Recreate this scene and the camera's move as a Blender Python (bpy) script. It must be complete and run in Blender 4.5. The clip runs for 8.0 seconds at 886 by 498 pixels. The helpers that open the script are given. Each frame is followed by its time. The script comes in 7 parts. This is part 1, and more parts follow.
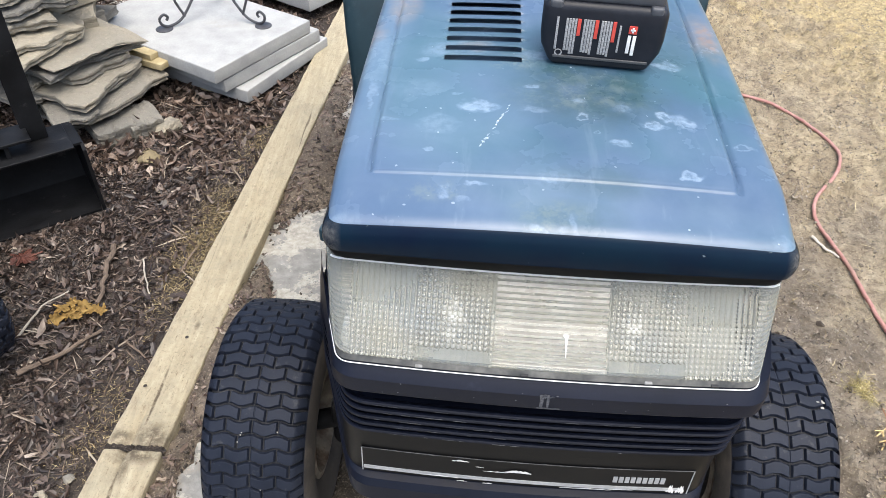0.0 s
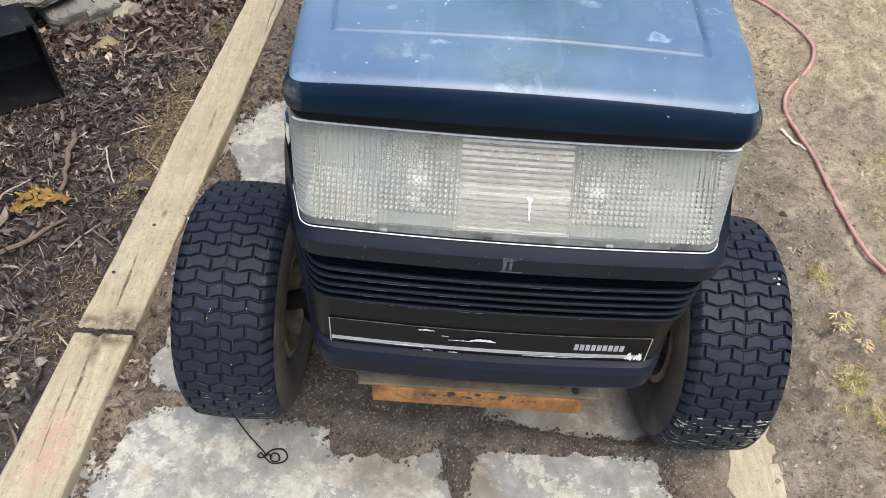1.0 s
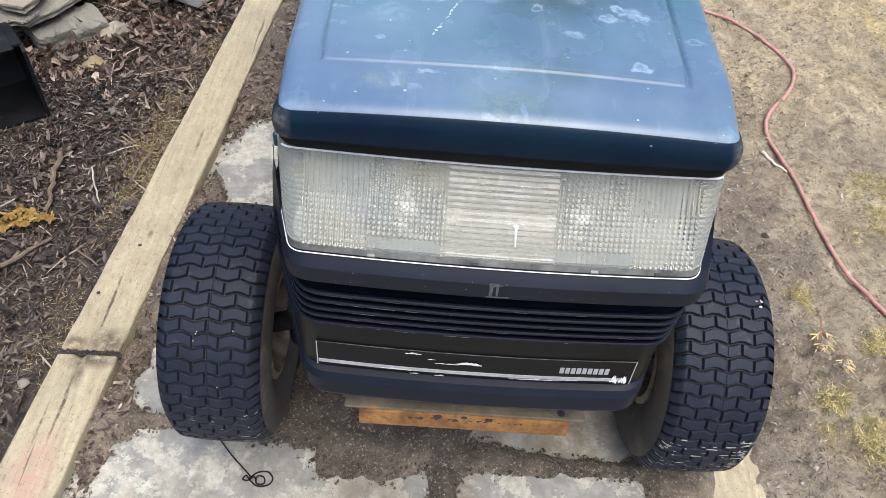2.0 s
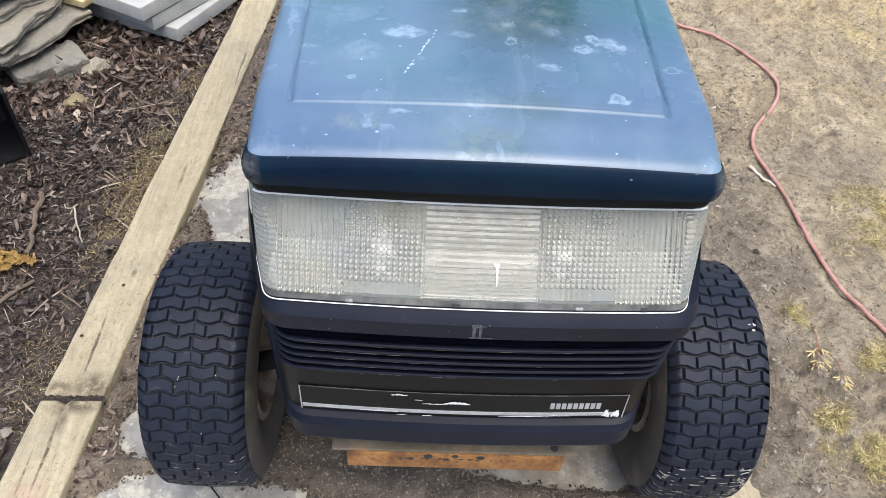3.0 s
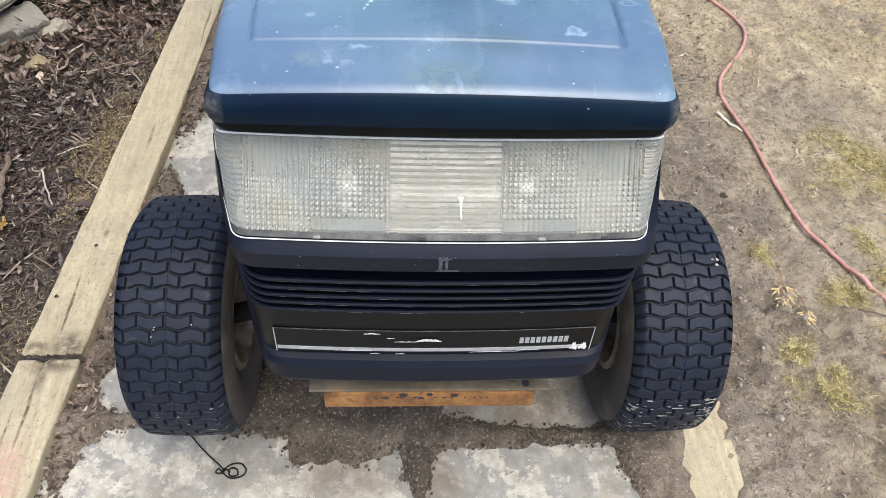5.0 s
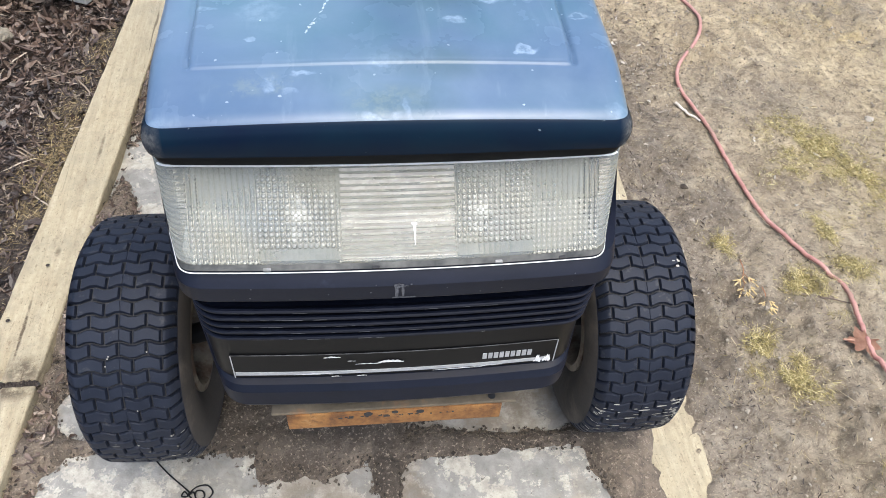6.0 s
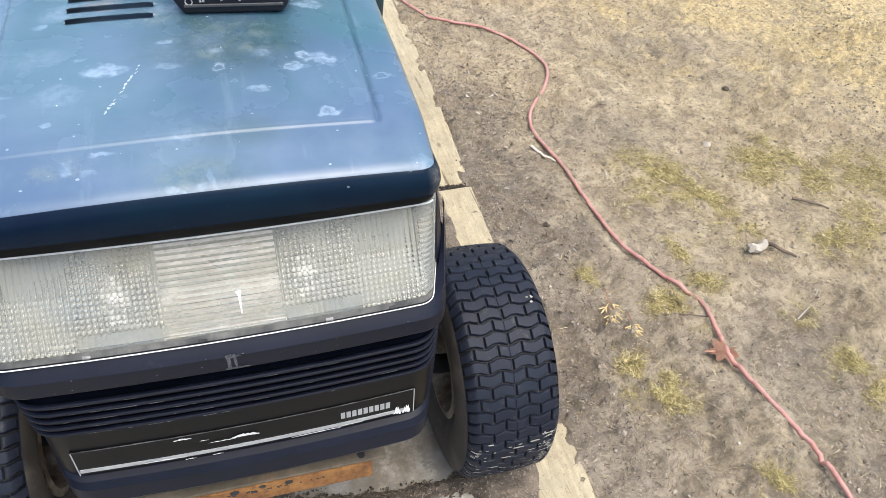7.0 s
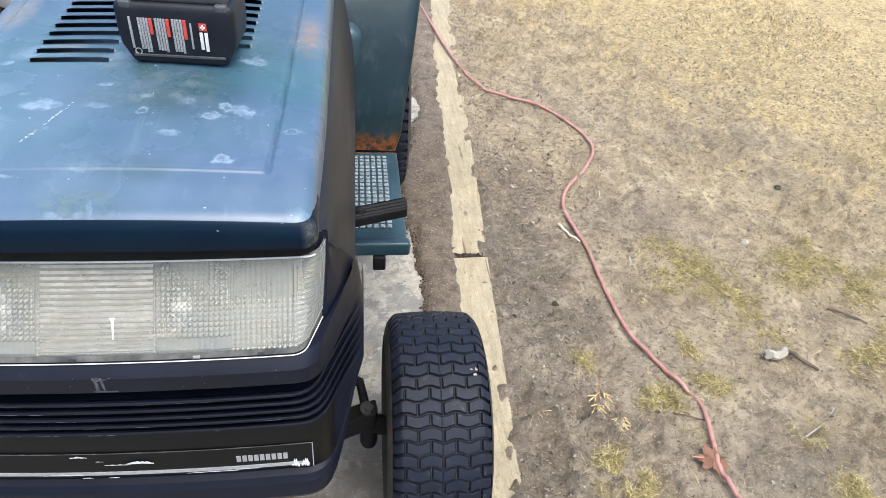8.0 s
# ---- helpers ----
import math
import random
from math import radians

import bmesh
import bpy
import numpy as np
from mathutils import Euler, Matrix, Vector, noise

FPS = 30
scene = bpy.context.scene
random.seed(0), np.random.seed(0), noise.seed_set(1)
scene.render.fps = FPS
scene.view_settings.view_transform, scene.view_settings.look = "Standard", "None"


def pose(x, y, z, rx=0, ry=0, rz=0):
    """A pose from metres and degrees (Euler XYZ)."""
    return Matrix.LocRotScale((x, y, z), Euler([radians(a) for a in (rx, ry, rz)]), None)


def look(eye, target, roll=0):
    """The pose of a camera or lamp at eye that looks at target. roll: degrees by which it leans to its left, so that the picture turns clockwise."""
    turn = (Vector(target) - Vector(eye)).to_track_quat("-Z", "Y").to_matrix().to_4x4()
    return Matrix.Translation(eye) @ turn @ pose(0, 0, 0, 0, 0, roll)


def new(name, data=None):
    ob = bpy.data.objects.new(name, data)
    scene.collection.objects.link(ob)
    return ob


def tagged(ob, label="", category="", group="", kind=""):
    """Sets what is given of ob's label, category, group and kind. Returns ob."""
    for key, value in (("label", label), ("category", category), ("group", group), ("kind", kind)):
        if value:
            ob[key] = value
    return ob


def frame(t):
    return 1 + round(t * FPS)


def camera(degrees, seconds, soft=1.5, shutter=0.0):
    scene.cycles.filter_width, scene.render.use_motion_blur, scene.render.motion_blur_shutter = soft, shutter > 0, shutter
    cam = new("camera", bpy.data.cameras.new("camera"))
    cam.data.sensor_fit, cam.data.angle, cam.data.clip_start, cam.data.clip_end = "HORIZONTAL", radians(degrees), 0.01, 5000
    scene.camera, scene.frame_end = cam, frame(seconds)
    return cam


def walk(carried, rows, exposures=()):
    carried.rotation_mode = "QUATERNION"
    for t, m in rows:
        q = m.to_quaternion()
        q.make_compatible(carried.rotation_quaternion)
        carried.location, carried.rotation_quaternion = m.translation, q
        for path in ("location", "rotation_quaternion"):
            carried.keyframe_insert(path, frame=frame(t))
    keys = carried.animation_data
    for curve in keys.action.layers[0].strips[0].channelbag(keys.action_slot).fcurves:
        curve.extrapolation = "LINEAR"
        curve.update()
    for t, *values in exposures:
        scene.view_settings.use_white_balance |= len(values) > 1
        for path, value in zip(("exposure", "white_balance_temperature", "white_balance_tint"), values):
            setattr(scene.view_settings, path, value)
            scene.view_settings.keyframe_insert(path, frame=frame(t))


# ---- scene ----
cam = camera(61.8, 8.0, 0.7)
PATH = [
    (0, (-0.092, -0.454, 1.189), (-0.118, 1.054, -0.124), 2.1),
    (0.1, (-0.092, -0.466, 1.176), (-0.096, 0.985, -0.2), 2.1),
    (0.2, (-0.087, -0.462, 1.175), (-0.115, 0.957, -0.234), 1.9),
    (0.3, (-0.086, -0.47, 1.174), (-0.1, 0.912, -0.261), 3.3),
    (0.5, (-0.087, -0.478, 1.16), (-0.061, 0.853, -0.332), 4.6),
    (0.7, (-0.083, -0.48, 1.16), (-0.061, 0.854, -0.33), 4.3),
    (1, (-0.081, -0.481, 1.159), (-0.025, 0.855, -0.328), 4.6),
    (1.2, (-0.079, -0.482, 1.162), (-0.028, 0.853, -0.329), 4.8),
    (1.5, (-0.081, -0.482, 1.165), (-0.017, 0.873, -0.304), 5.3),
    (1.7, (-0.083, -0.481, 1.17), (0.006, 0.884, -0.289), 6.0),
    (2.8, (-0.076, -0.461, 1.169), (0.015, 0.926, -0.269), 4.8),
    (3, (-0.068, -0.451, 1.172), (0.035, 0.954, -0.248), 4.0),
    (3.3, (-0.051, -0.448, 1.174), (0.094, 0.971, -0.227), 4.6),
    (3.5, (-0.043, -0.444, 1.174), (0.126, 0.964, -0.236), 4.6),
    (3.8, (-0.032, -0.454, 1.174), (0.204, 0.925, -0.236), 7.1),
    (4, (-0.033, -0.464, 1.166), (0.225, 0.893, -0.281), 7.3),
    (4.2, (-0.034, -0.469, 1.166), (0.203, 0.863, -0.301), 6.5),
    (4.5, (-0.049, -0.48, 1.164), (0.141, 0.857, -0.31), 4.7),
    (4.7, (-0.056, -0.483, 1.162), (0.102, 0.849, -0.322), 3.9),
    (5.8, (-0.054, -0.457, 1.176), (0.14, 0.874, -0.304), 5.8),
    (6, (-0.04, -0.446, 1.178), (0.2, 0.85, -0.326), 4.6),
    (6.2, (-0.023, -0.453, 1.19), (0.227, 0.935, -0.228), 1.0),
    (6.3, (-0.018, -0.452, 1.198), (0.233, 0.955, -0.199), 1.0),
    (6.5, (-0.017, -0.443, 1.209), (0.31, 0.982, -0.156), 1.7),
    (6.7, (0.001, -0.455, 1.198), (0.467, 0.936, -0.17), 3.1),
    (7, (0.03, -0.47, 1.188), (0.536, 0.884, -0.194), 5.1),
    (7.3, (0.099, -0.484, 1.199), (0.474, 0.911, -0.176), 2.0),
    (7.5, (0.147, -0.489, 1.203), (0.493, 0.881, -0.212), 1.1),
    (7.7, (0.2, -0.498, 1.201), (0.54, 0.888, -0.196), 3.4),
    (7.8, (0.218, -0.501, 1.197), (0.541, 0.898, -0.194), 4.3),
    (8, (0.237, -0.523, 1.201), (0.503, 1.007, -0.059), 4.8),
]
EXPOSURES = [(0, 1.30, 6290, 6), (0.3, 1.18, 6440, 6), (0.9, 1.17, 6290, 6), (1.7, 1.20, 6240, 6), (3.0, 1.24, 6190, 6), (4.5, 1.20, 6290, 6), (5.8, 1.29, 6190, 6), (6.3, 1.32, 6090, 6), (6.7, 1.32, 6190, 6), (7.2, 1.27, 6390, 6), (7.7, 1.23, 6310, 6), (8, 1.26, 6170, 6)]
walk(cam, [(t, look(eye, target, roll)) for t, eye, target, roll in PATH], EXPOSURES)

# ---- world and light: a bright, thinly overcast day ----
SUN_EL, SUN_AZ = radians(72), radians(150)      # azimuth clockwise from +y
world = bpy.data.worlds.new("sky")
scene.world = world
world.use_nodes = True
wn = world.node_tree.nodes
sky = wn.new("ShaderNodeTexSky")
sky.sky_type = "NISHITA"
sky.sun_disc = False
sky.sun_elevation, sky.sun_rotation = SUN_EL, SUN_AZ
sky.dust_density, sky.air_density, sky.ozone_density = 5.0, 0.85, 1.0
wn["Background"].inputs["Strength"].default_value = 0.15
world.node_tree.links.new(sky.outputs["Color"], wn["Background"].inputs["Color"])
sun_data = bpy.data.lights.new("sun", "SUN")
sun_data.energy, sun_data.angle, sun_data.color = 0.75, radians(60), (1.0, 0.96, 0.90)
sun = new("sun", sun_data)
sun.matrix_world = look((10 * math.cos(SUN_EL) * math.sin(SUN_AZ), 10 * math.cos(SUN_EL) * math.cos(SUN_AZ), 10 * math.sin(SUN_EL)), (0, 0, 0))
scene.view_settings.exposure = 1.30


# ---- materials ----
def ramp_node(nt, fac, stops):
    r = nt.nodes.new("ShaderNodeValToRGB")
    els = r.color_ramp.elements
    while len(els) < len(stops):
        els.new(0.5)
    for e, (p, c) in zip(els, stops):
        e.position, e.color = p, (*c, 1)
    nt.links.new(fac, r.inputs["Fac"])
    return r.outputs["Color"]


def noise_node(nt, vec, scale, detail=4.0, rough=0.55, distort=0.0):
    n = nt.nodes.new("ShaderNodeTexNoise")
    n.inputs["Scale"].default_value, n.inputs["Detail"].default_value = scale, detail
    n.inputs["Roughness"].default_value, n.inputs["Distortion"].default_value = rough, distort
    nt.links.new(vec, n.inputs["Vector"])
    return n.outputs["Fac"]


def mix_node(nt, fac, a, b, mode="MIX"):
    m = nt.nodes.new("ShaderNodeMix")
    m.data_type, m.blend_type = "RGBA", mode
    for sock, v in ((m.inputs[0], fac), (m.inputs[6], a), (m.inputs[7], b)):
        if isinstance(v, bpy.types.NodeSocket):
            nt.links.new(v, sock)
        elif isinstance(v, tuple):
            sock.default_value = (*v, 1)
        else:
            sock.default_value = v
    return m.outputs[2]


def level_node(nt, v, lo, hi, a=0.0, b=1.0):
    m = nt.nodes.new("ShaderNodeMapRange")
    nt.links.new(v, m.inputs["Value"])
    for k, x in (("From Min", lo), ("From Max", hi), ("To Min", a), ("To Max", b)):
        m.inputs[k].default_value = x
    return m.outputs["Result"]


def scaled_node(nt, vec, s, rot=(0, 0, 0)):
    m = nt.nodes.new("ShaderNodeMapping")
    m.inputs["Scale"].default_value, m.inputs["Rotation"].default_value = s, rot
    nt.links.new(vec, m.inputs["Vector"])
    return m.outputs["Vector"]


def begin(name):
    m = bpy.data.materials.new(name)
    m.use_nodes = True
    nt = m.node_tree
    tc = nt.nodes.new("ShaderNodeTexCoord")
    return m, nt, nt.nodes["Principled BSDF"], tc.outputs["Object"]


def finish(nt, p, color, rough, bump=None, strength=0.3, dist=0.002, metal=0.0):
    for sock, v in ((p.inputs["Base Color"], color), (p.inputs["Roughness"], rough), (p.inputs["Metallic"], metal)):
        if isinstance(v, bpy.types.NodeSocket):
            nt.links.new(v, sock)
        elif isinstance(v, tuple):
            sock.default_value = (*v, 1)
        else:
            sock.default_value = v
    if bump is not None:
        b = nt.nodes.new("ShaderNodeBump")
        b.inputs["Strength"].default_value, b.inputs["Distance"].default_value = strength, dist
        nt.links.new(bump, b.inputs["Height"])
        nt.links.new(b.outputs["Normal"], p.inputs["Normal"])


def simple(name, c1, c2, scale=30, rough=0.6, bump=0.3, dist=0.002, fine=200, metal=0.0, stain=None, stain_scale=6, stain_lo=0.55, stain_hi=0.7, stretch=(1, 1, 1), gloss=0.5):
    """Two tones of grain, fine relief, and an optional stain of its own shape."""
    m, nt, p, vec = begin(name)
    if stretch != (1, 1, 1):
        vec = scaled_node(nt, vec, stretch)
    a = noise_node(nt, vec, scale)
    f = noise_node(nt, vec, fine, 3)
    col = ramp_node(nt, a, [(0.3, c1), (0.7, c2)])
    col = mix_node(nt, level_node(nt, f, 0.3, 0.8, 0, 0.35), col, tuple(x * 0.55 for x in c1))
    if stain:
        s = level_node(nt, noise_node(nt, vec, stain_scale, 6, 0.65), stain_lo, stain_hi)
        col = mix_node(nt, s, col, stain)
    r = level_node(nt, a, 0.2, 0.8, rough - 0.08, min(1, rough + 0.08))
    finish(nt, p, col, r, mix_node(nt, 0.5, a, f), bump, dist, metal)
    p.inputs["Specular IOR Level"].default_value = gloss
    return m


def island(name, stops, rough=0.8, scale=60):
    """Loose small pieces: each takes its own tone."""
    m, nt, p, vec = begin(name)
    g = nt.nodes.new("ShaderNodeNewGeometry")
    col = ramp_node(nt, g.outputs["Random Per Island"], stops)
    f = noise_node(nt, vec, scale, 3)
    col = mix_node(nt, level_node(nt, f, 0.3, 0.75, 0.0, 0.5), col, mix_node(nt, 0.6, col, (0.02, 0.014, 0.01)))
    finish(nt, p, col, rough, f, 0.3, 0.002)
    return m


def spot_mask(nt, vec, spots, lo=1.25, hi=0.45):
    """Soft oval patches at given places of the sheet."""
    total = None
    for cx, cy, sx, sy, weight in spots:
        a = nt.nodes.new("ShaderNodeVectorMath")
        a.operation = "SUBTRACT"
        a.inputs[1].default_value = (cx, cy, 0)
        nt.links.new(vec, a.inputs[0])
        b = nt.nodes.new("ShaderNodeVectorMath")
        b.operation = "MULTIPLY"
        b.inputs[1].default_value = (1 / sx, 1 / sy, 0)
        nt.links.new(a.outputs[0], b.inputs[0])
        c = nt.nodes.new("ShaderNodeVectorMath")
        c.operation = "LENGTH"
        nt.links.new(b.outputs[0], c.inputs[0])
        v = level_node(nt, c.outputs["Value"], lo, hi, 0, weight)
        if total is None:
            total = v
        else:
            m = nt.nodes.new("ShaderNodeMath")
            m.operation = "MAXIMUM"
            nt.links.new(total, m.inputs[0])
            nt.links.new(v, m.inputs[1])
            total = m.outputs[0]
    return total


def times_node(nt, a, b):
    m = nt.nodes.new("ShaderNodeMath")
    m.operation = "MULTIPLY"
    nt.links.new(a, m.inputs[0])
    nt.links.new(b, m.inputs[1])
    return m.outputs[0]


def ring_mask(nt, vec, rings):
    """Pale rings such as dried drops leave: centre and radii in the sheet's plane."""
    total = None
    for cx, cy, sx, sy, weight in rings:
        a = nt.nodes.new("ShaderNodeVectorMath")
        a.operation = "SUBTRACT"
        a.inputs[1].default_value = (cx, cy, 0)
        nt.links.new(vec, a.inputs[0])
        b = nt.nodes.new("ShaderNodeVectorMath")
        b.operation = "MULTIPLY"
        b.inputs[1].default_value = (1 / sx, 1 / sy, 0)
        nt.links.new(a.outputs[0], b.inputs[0])
        c = nt.nodes.new("ShaderNodeVectorMath")
        c.operation = "LENGTH"
        nt.links.new(b.outputs[0], c.inputs[0])
        d = nt.nodes.new("ShaderNodeMath")
        d.operation = "SUBTRACT"
        nt.links.new(c.outputs["Value"], d.inputs[0])
        d.inputs[1].default_value = 0.8
        e = nt.nodes.new("ShaderNodeMath")
        e.operation = "ABSOLUTE"
        nt.links.new(d.outputs[0], e.inputs[0])
        v = level_node(nt, e.outputs[0], 0.34, 0.10, 0, weight)
        if total is None:
            total = v
        else:
            m = nt.nodes.new("ShaderNodeMath")
            m.operation = "MAXIMUM"
            nt.links.new(total, m.inputs[0])
            nt.links.new(v, m.inputs[1])
            total = m.outputs[0]
    return total


def paint_material():
    """Faded dark teal enamel, with haze, painted dark reflections, pale rubbed spots, drop rings and a little rust."""
    m, nt, p, vec = begin("hood_paint")
    big = noise_node(nt, vec, 5.0, 3, 0.5)
    mid = noise_node(nt, vec, 22, 5, 0.6)
    fine = noise_node(nt, vec, 260, 2)
    warp = nt.nodes.new("ShaderNodeMix")
    warp.data_type = "VECTOR"
    warp.inputs[0].default_value = 0.02
    nt.links.new(vec, warp.inputs[4])
    nz = nt.nodes.new("ShaderNodeTexNoise")
    nz.inputs["Scale"].default_value = 70
    nt.links.new(vec, nz.inputs["Vector"])
    nt.links.new(nz.outputs["Color"], warp.inputs[5])
    wv = warp.outputs[1]
    col = ramp_node(nt, big, [(0.32, (0.046, 0.088, 0.168)), (0.48, (0.050, 0.098, 0.162)), (0.64, (0.038, 0.104, 0.138))])
    # oxidised bloom: broad milky clouds and finer mottling
    haze = level_node(nt, noise_node(nt, vec, 7, 7, 0.62, 0.4), 0.42, 0.70, 0, 0.30)
    col = mix_node(nt, haze, col, (0.175, 0.235, 0.305))
    bloom = spot_mask(nt, vec, [(-0.12, 0.20, 0.10, 0.16, 0.34), (-0.19, 0.30, 0.03, 0.28, 0.40), (0.0, 0.060, 0.22, 0.022, 0.22), (0.13, 0.16, 0.10, 0.06, 0.15)], 1.3, 0.2)
    col = mix_node(nt, bloom, col, (0.155, 0.220, 0.310))
    # dark greenish reflections on the sheet, put into its colour
    dull = spot_mask(nt, vec, [(0.046, 0.250, 0.095, 0.065, 0.75), (0.02, 0.285, 0.06, 0.05, 0.7), (0.13, 0.40, 0.07, 0.12, 0.5), (0.005, 0.055, 0.05, 0.018, 0.40), (0.04, 0.098, 0.05, 0.02, 0.4)])
    col = mix_node(nt, times_node(nt, dull, level_node(nt, noise_node(nt, vec, 32, 6, 0.7), 0.36, 0.58, 0.35, 1)), col, (0.026, 0.066, 0.068))
    olive = spot_mask(nt, wv, [(0.05, 0.27, 0.06, 0.035, 0.32), (0.035, 0.24, 0.07, 0.03, 0.38), (-0.03, 0.312, 0.03, 0.02, 0.5), (-0.10, 0.085, 0.035, 0.012, 0.35), (0.0, 0.065, 0.035, 0.014, 0.4)])
    col = mix_node(nt, times_node(nt, olive, level_node(nt, noise_node(nt, vec, 75, 5, 0.75), 0.46, 0.60, 0, 1)), col, (0.165, 0.205, 0.190))
    worn = spot_mask(nt, wv, [(-0.067, 0.217, 0.022, 0.012, 0.9), (-0.012, 0.26, 0.008, 0.004, 0.8), (0.068, 0.164, 0.009, 0.007, 0.9), (0.128, 0.120, 0.012, 0.005, 0.9), (0.120, 0.116, 0.006, 0.004, 0.8),
                              (0.107, 0.198, 0.017, 0.006, 0.7), (0.119, 0.217, 0.009, 0.010, 0.7), (0.134, 0.215, 0.012, 0.012, 0.75), (0.034, 0.236, 0.010, 0.006, 0.6), (-0.011, 0.214, 0.014, 0.006, 0.45),
                              (0.077, 0.227, 0.010, 0.007, 0.5), (0.135, 0.324, 0.018, 0.008, 0.8), (-0.131, 0.312, 0.008, 0.006, 0.7), (-0.091, 0.241, 0.008, 0.003, 0.8), (-0.106, 0.184, 0.022, 0.018, 0.35), (-0.112, 0.140, 0.004, 0.003, 0.8),
                              (-0.066, 0.096, 0.010, 0.003, 0.8), (-0.092, 0.335, 0.045, 0.022, 0.5), (-0.008, 0.328, 0.022, 0.012, 0.6), (0.005, 0.105, 0.018, 0.012, 0.22), (0.003, 0.103, 0.010, 0.003, 0.6), (-0.093, 0.084, 0.006, 0.009, 0.6), (-0.074, 0.077, 0.009, 0.004, 0.5),
                              (-0.13, 0.25, 0.03, 0.02, 0.25), (-0.185, 0.32, 0.02, 0.06, 0.35), (-0.178, 0.24, 0.004, 0.03, 0.6), (0.21, 0.055, 0.02, 0.012, 0.4), (-0.19, 0.05, 0.02, 0.012, 0.5), (-0.155, 0.19, 0.012, 0.004, 0.7), (0.0, 0.048, 0.016, 0.004, 0.5), (0.02, 0.058, 0.004, 0.012, 0.4)], 1.1, 0.65)
    col = mix_node(nt, times_node(nt, worn, level_node(nt, noise_node(nt, vec, 110, 5, 0.7), 0.38, 0.60, 0.15, 0.72)), col, (0.26, 0.345, 0.44))
    drops = ring_mask(nt, wv, [(0.037, 0.205, 0.008, 0.007, 0.8), (0.046, 0.180, 0.0042, 0.0042, 0.9), (0.105, 0.200, 0.009, 0.008, 0.8), (0.119, 0.218, 0.007, 0.008, 0.8), (0.137, 0.208, 0.010, 0.009, 0.7), (0.189, 0.179, 0.010, 0.006, 0.6), (0.126, 0.120, 0.009, 0.006, 0.8), (-0.070, 0.217, 0.012, 0.008, 0.5)])
    col = mix_node(nt, times_node(nt, drops, level_node(nt, noise_node(nt, vec, 150, 4, 0.7), 0.38, 0.60, 0.05, 0.62)), col, (0.32, 0.40, 0.48))
    streaks = level_node(nt, noise_node(nt, scaled_node(nt, vec, (1, 0.12, 1), (0, 0, 0.25)), 60, 4, 0.6), 0.60, 0.72, 0, 0.22)
    col = mix_node(nt, streaks, col, (0.19, 0.25, 0.31))
    tan = spot_mask(nt, wv, [(-0.075, 0.345, 0.02, 0.012, 0.4), (-0.165, 0.455, 0.02, 0.05, 0.4), (0.196, 0.41, 0.020, 0.060, 0.4), (-0.195, 0.38, 0.014, 0.03, 0.35)])
    col = mix_node(nt, times_node(nt, tan, level_node(nt, noise_node(nt, vec, 60, 4), 0.3, 0.65, 0.3, 1)), col, (0.36, 0.25, 0.15))
    rusty = spot_mask(nt, wv, [(0.196, 0.415, 0.009, 0.030, 0.55), (0.200, 0.385, 0.006, 0.010, 0.6)])
    col = mix_node(nt, times_node(nt, rusty, level_node(nt, noise_node(nt, vec, 90, 3), 0.42, 0.6, 0, 0.9)), col, (0.26, 0.135, 0.06))
    specks = level_node(nt, noise_node(nt, scaled_node(nt, vec, (1, 1, 1), (0, 0, 1.1)), 150, 1, 0.3), 0.785, 0.81, 0, 0.5)
    col = mix_node(nt, specks, col, (0.42, 0.48, 0.52))
    r = level_node(nt, mid, 0.3, 0.75, 0.34, 0.50)
    finish(nt, p, col, r, mix_node(nt, 0.2, mid, fine), 0.06, 0.002)
    p.inputs["Specular IOR Level"].default_value = 0.5
    p.inputs["Coat Weight"].default_value = 0.34
    nt.links.new(level_node(nt, noise_node(nt, vec, 12, 5, 0.6), 0.3, 0.7, 0.16, 0.34), p.inputs["Coat Roughness"])
    p.inputs["Coat IOR"].default_value = 1.55
    return m


def shaded_lip_enamel():
    """Teal enamel of the hood's front lip, near-black to hold its dark reflection; one corner is rubbed through to grey
    filler.
    """
    m, nt, p, vec = begin("shaded_lip_enamel")
    a = noise_node(nt, vec, 14, 4)
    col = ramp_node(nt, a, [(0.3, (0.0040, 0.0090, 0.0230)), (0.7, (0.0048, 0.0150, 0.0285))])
    rub = times_node(nt, spot_mask(nt, vec, [(-0.209, 0.036, 0.014, 0.012, 0.6), (0.208, 0.040, 0.010, 0.010, 0.4)]), level_node(nt, noise_node(nt, vec, 90, 6, 0.7), 0.36, 0.56, 0.25, 1))
    col = mix_node(nt, rub, col, ramp_node(nt, noise_node(nt, vec, 160, 4, 0.7), [(0.35, (0.075, 0.075, 0.075)), (0.65, (0.20, 0.195, 0.18))]))
    fleck = level_node(nt, noise_node(nt, scaled_node(nt, vec, (0.6, 1, 1)), 210, 2, 0.4), 0.745, 0.77, 0, 0.6)
    col = mix_node(nt, fleck, col, (0.22, 0.26, 0.28))
    finish(nt, p, col, level_node(nt, rub, 0.2, 0.8, 0.20, 0.6), a, 0.04, 0.001)
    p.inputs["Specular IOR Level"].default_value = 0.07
    return m


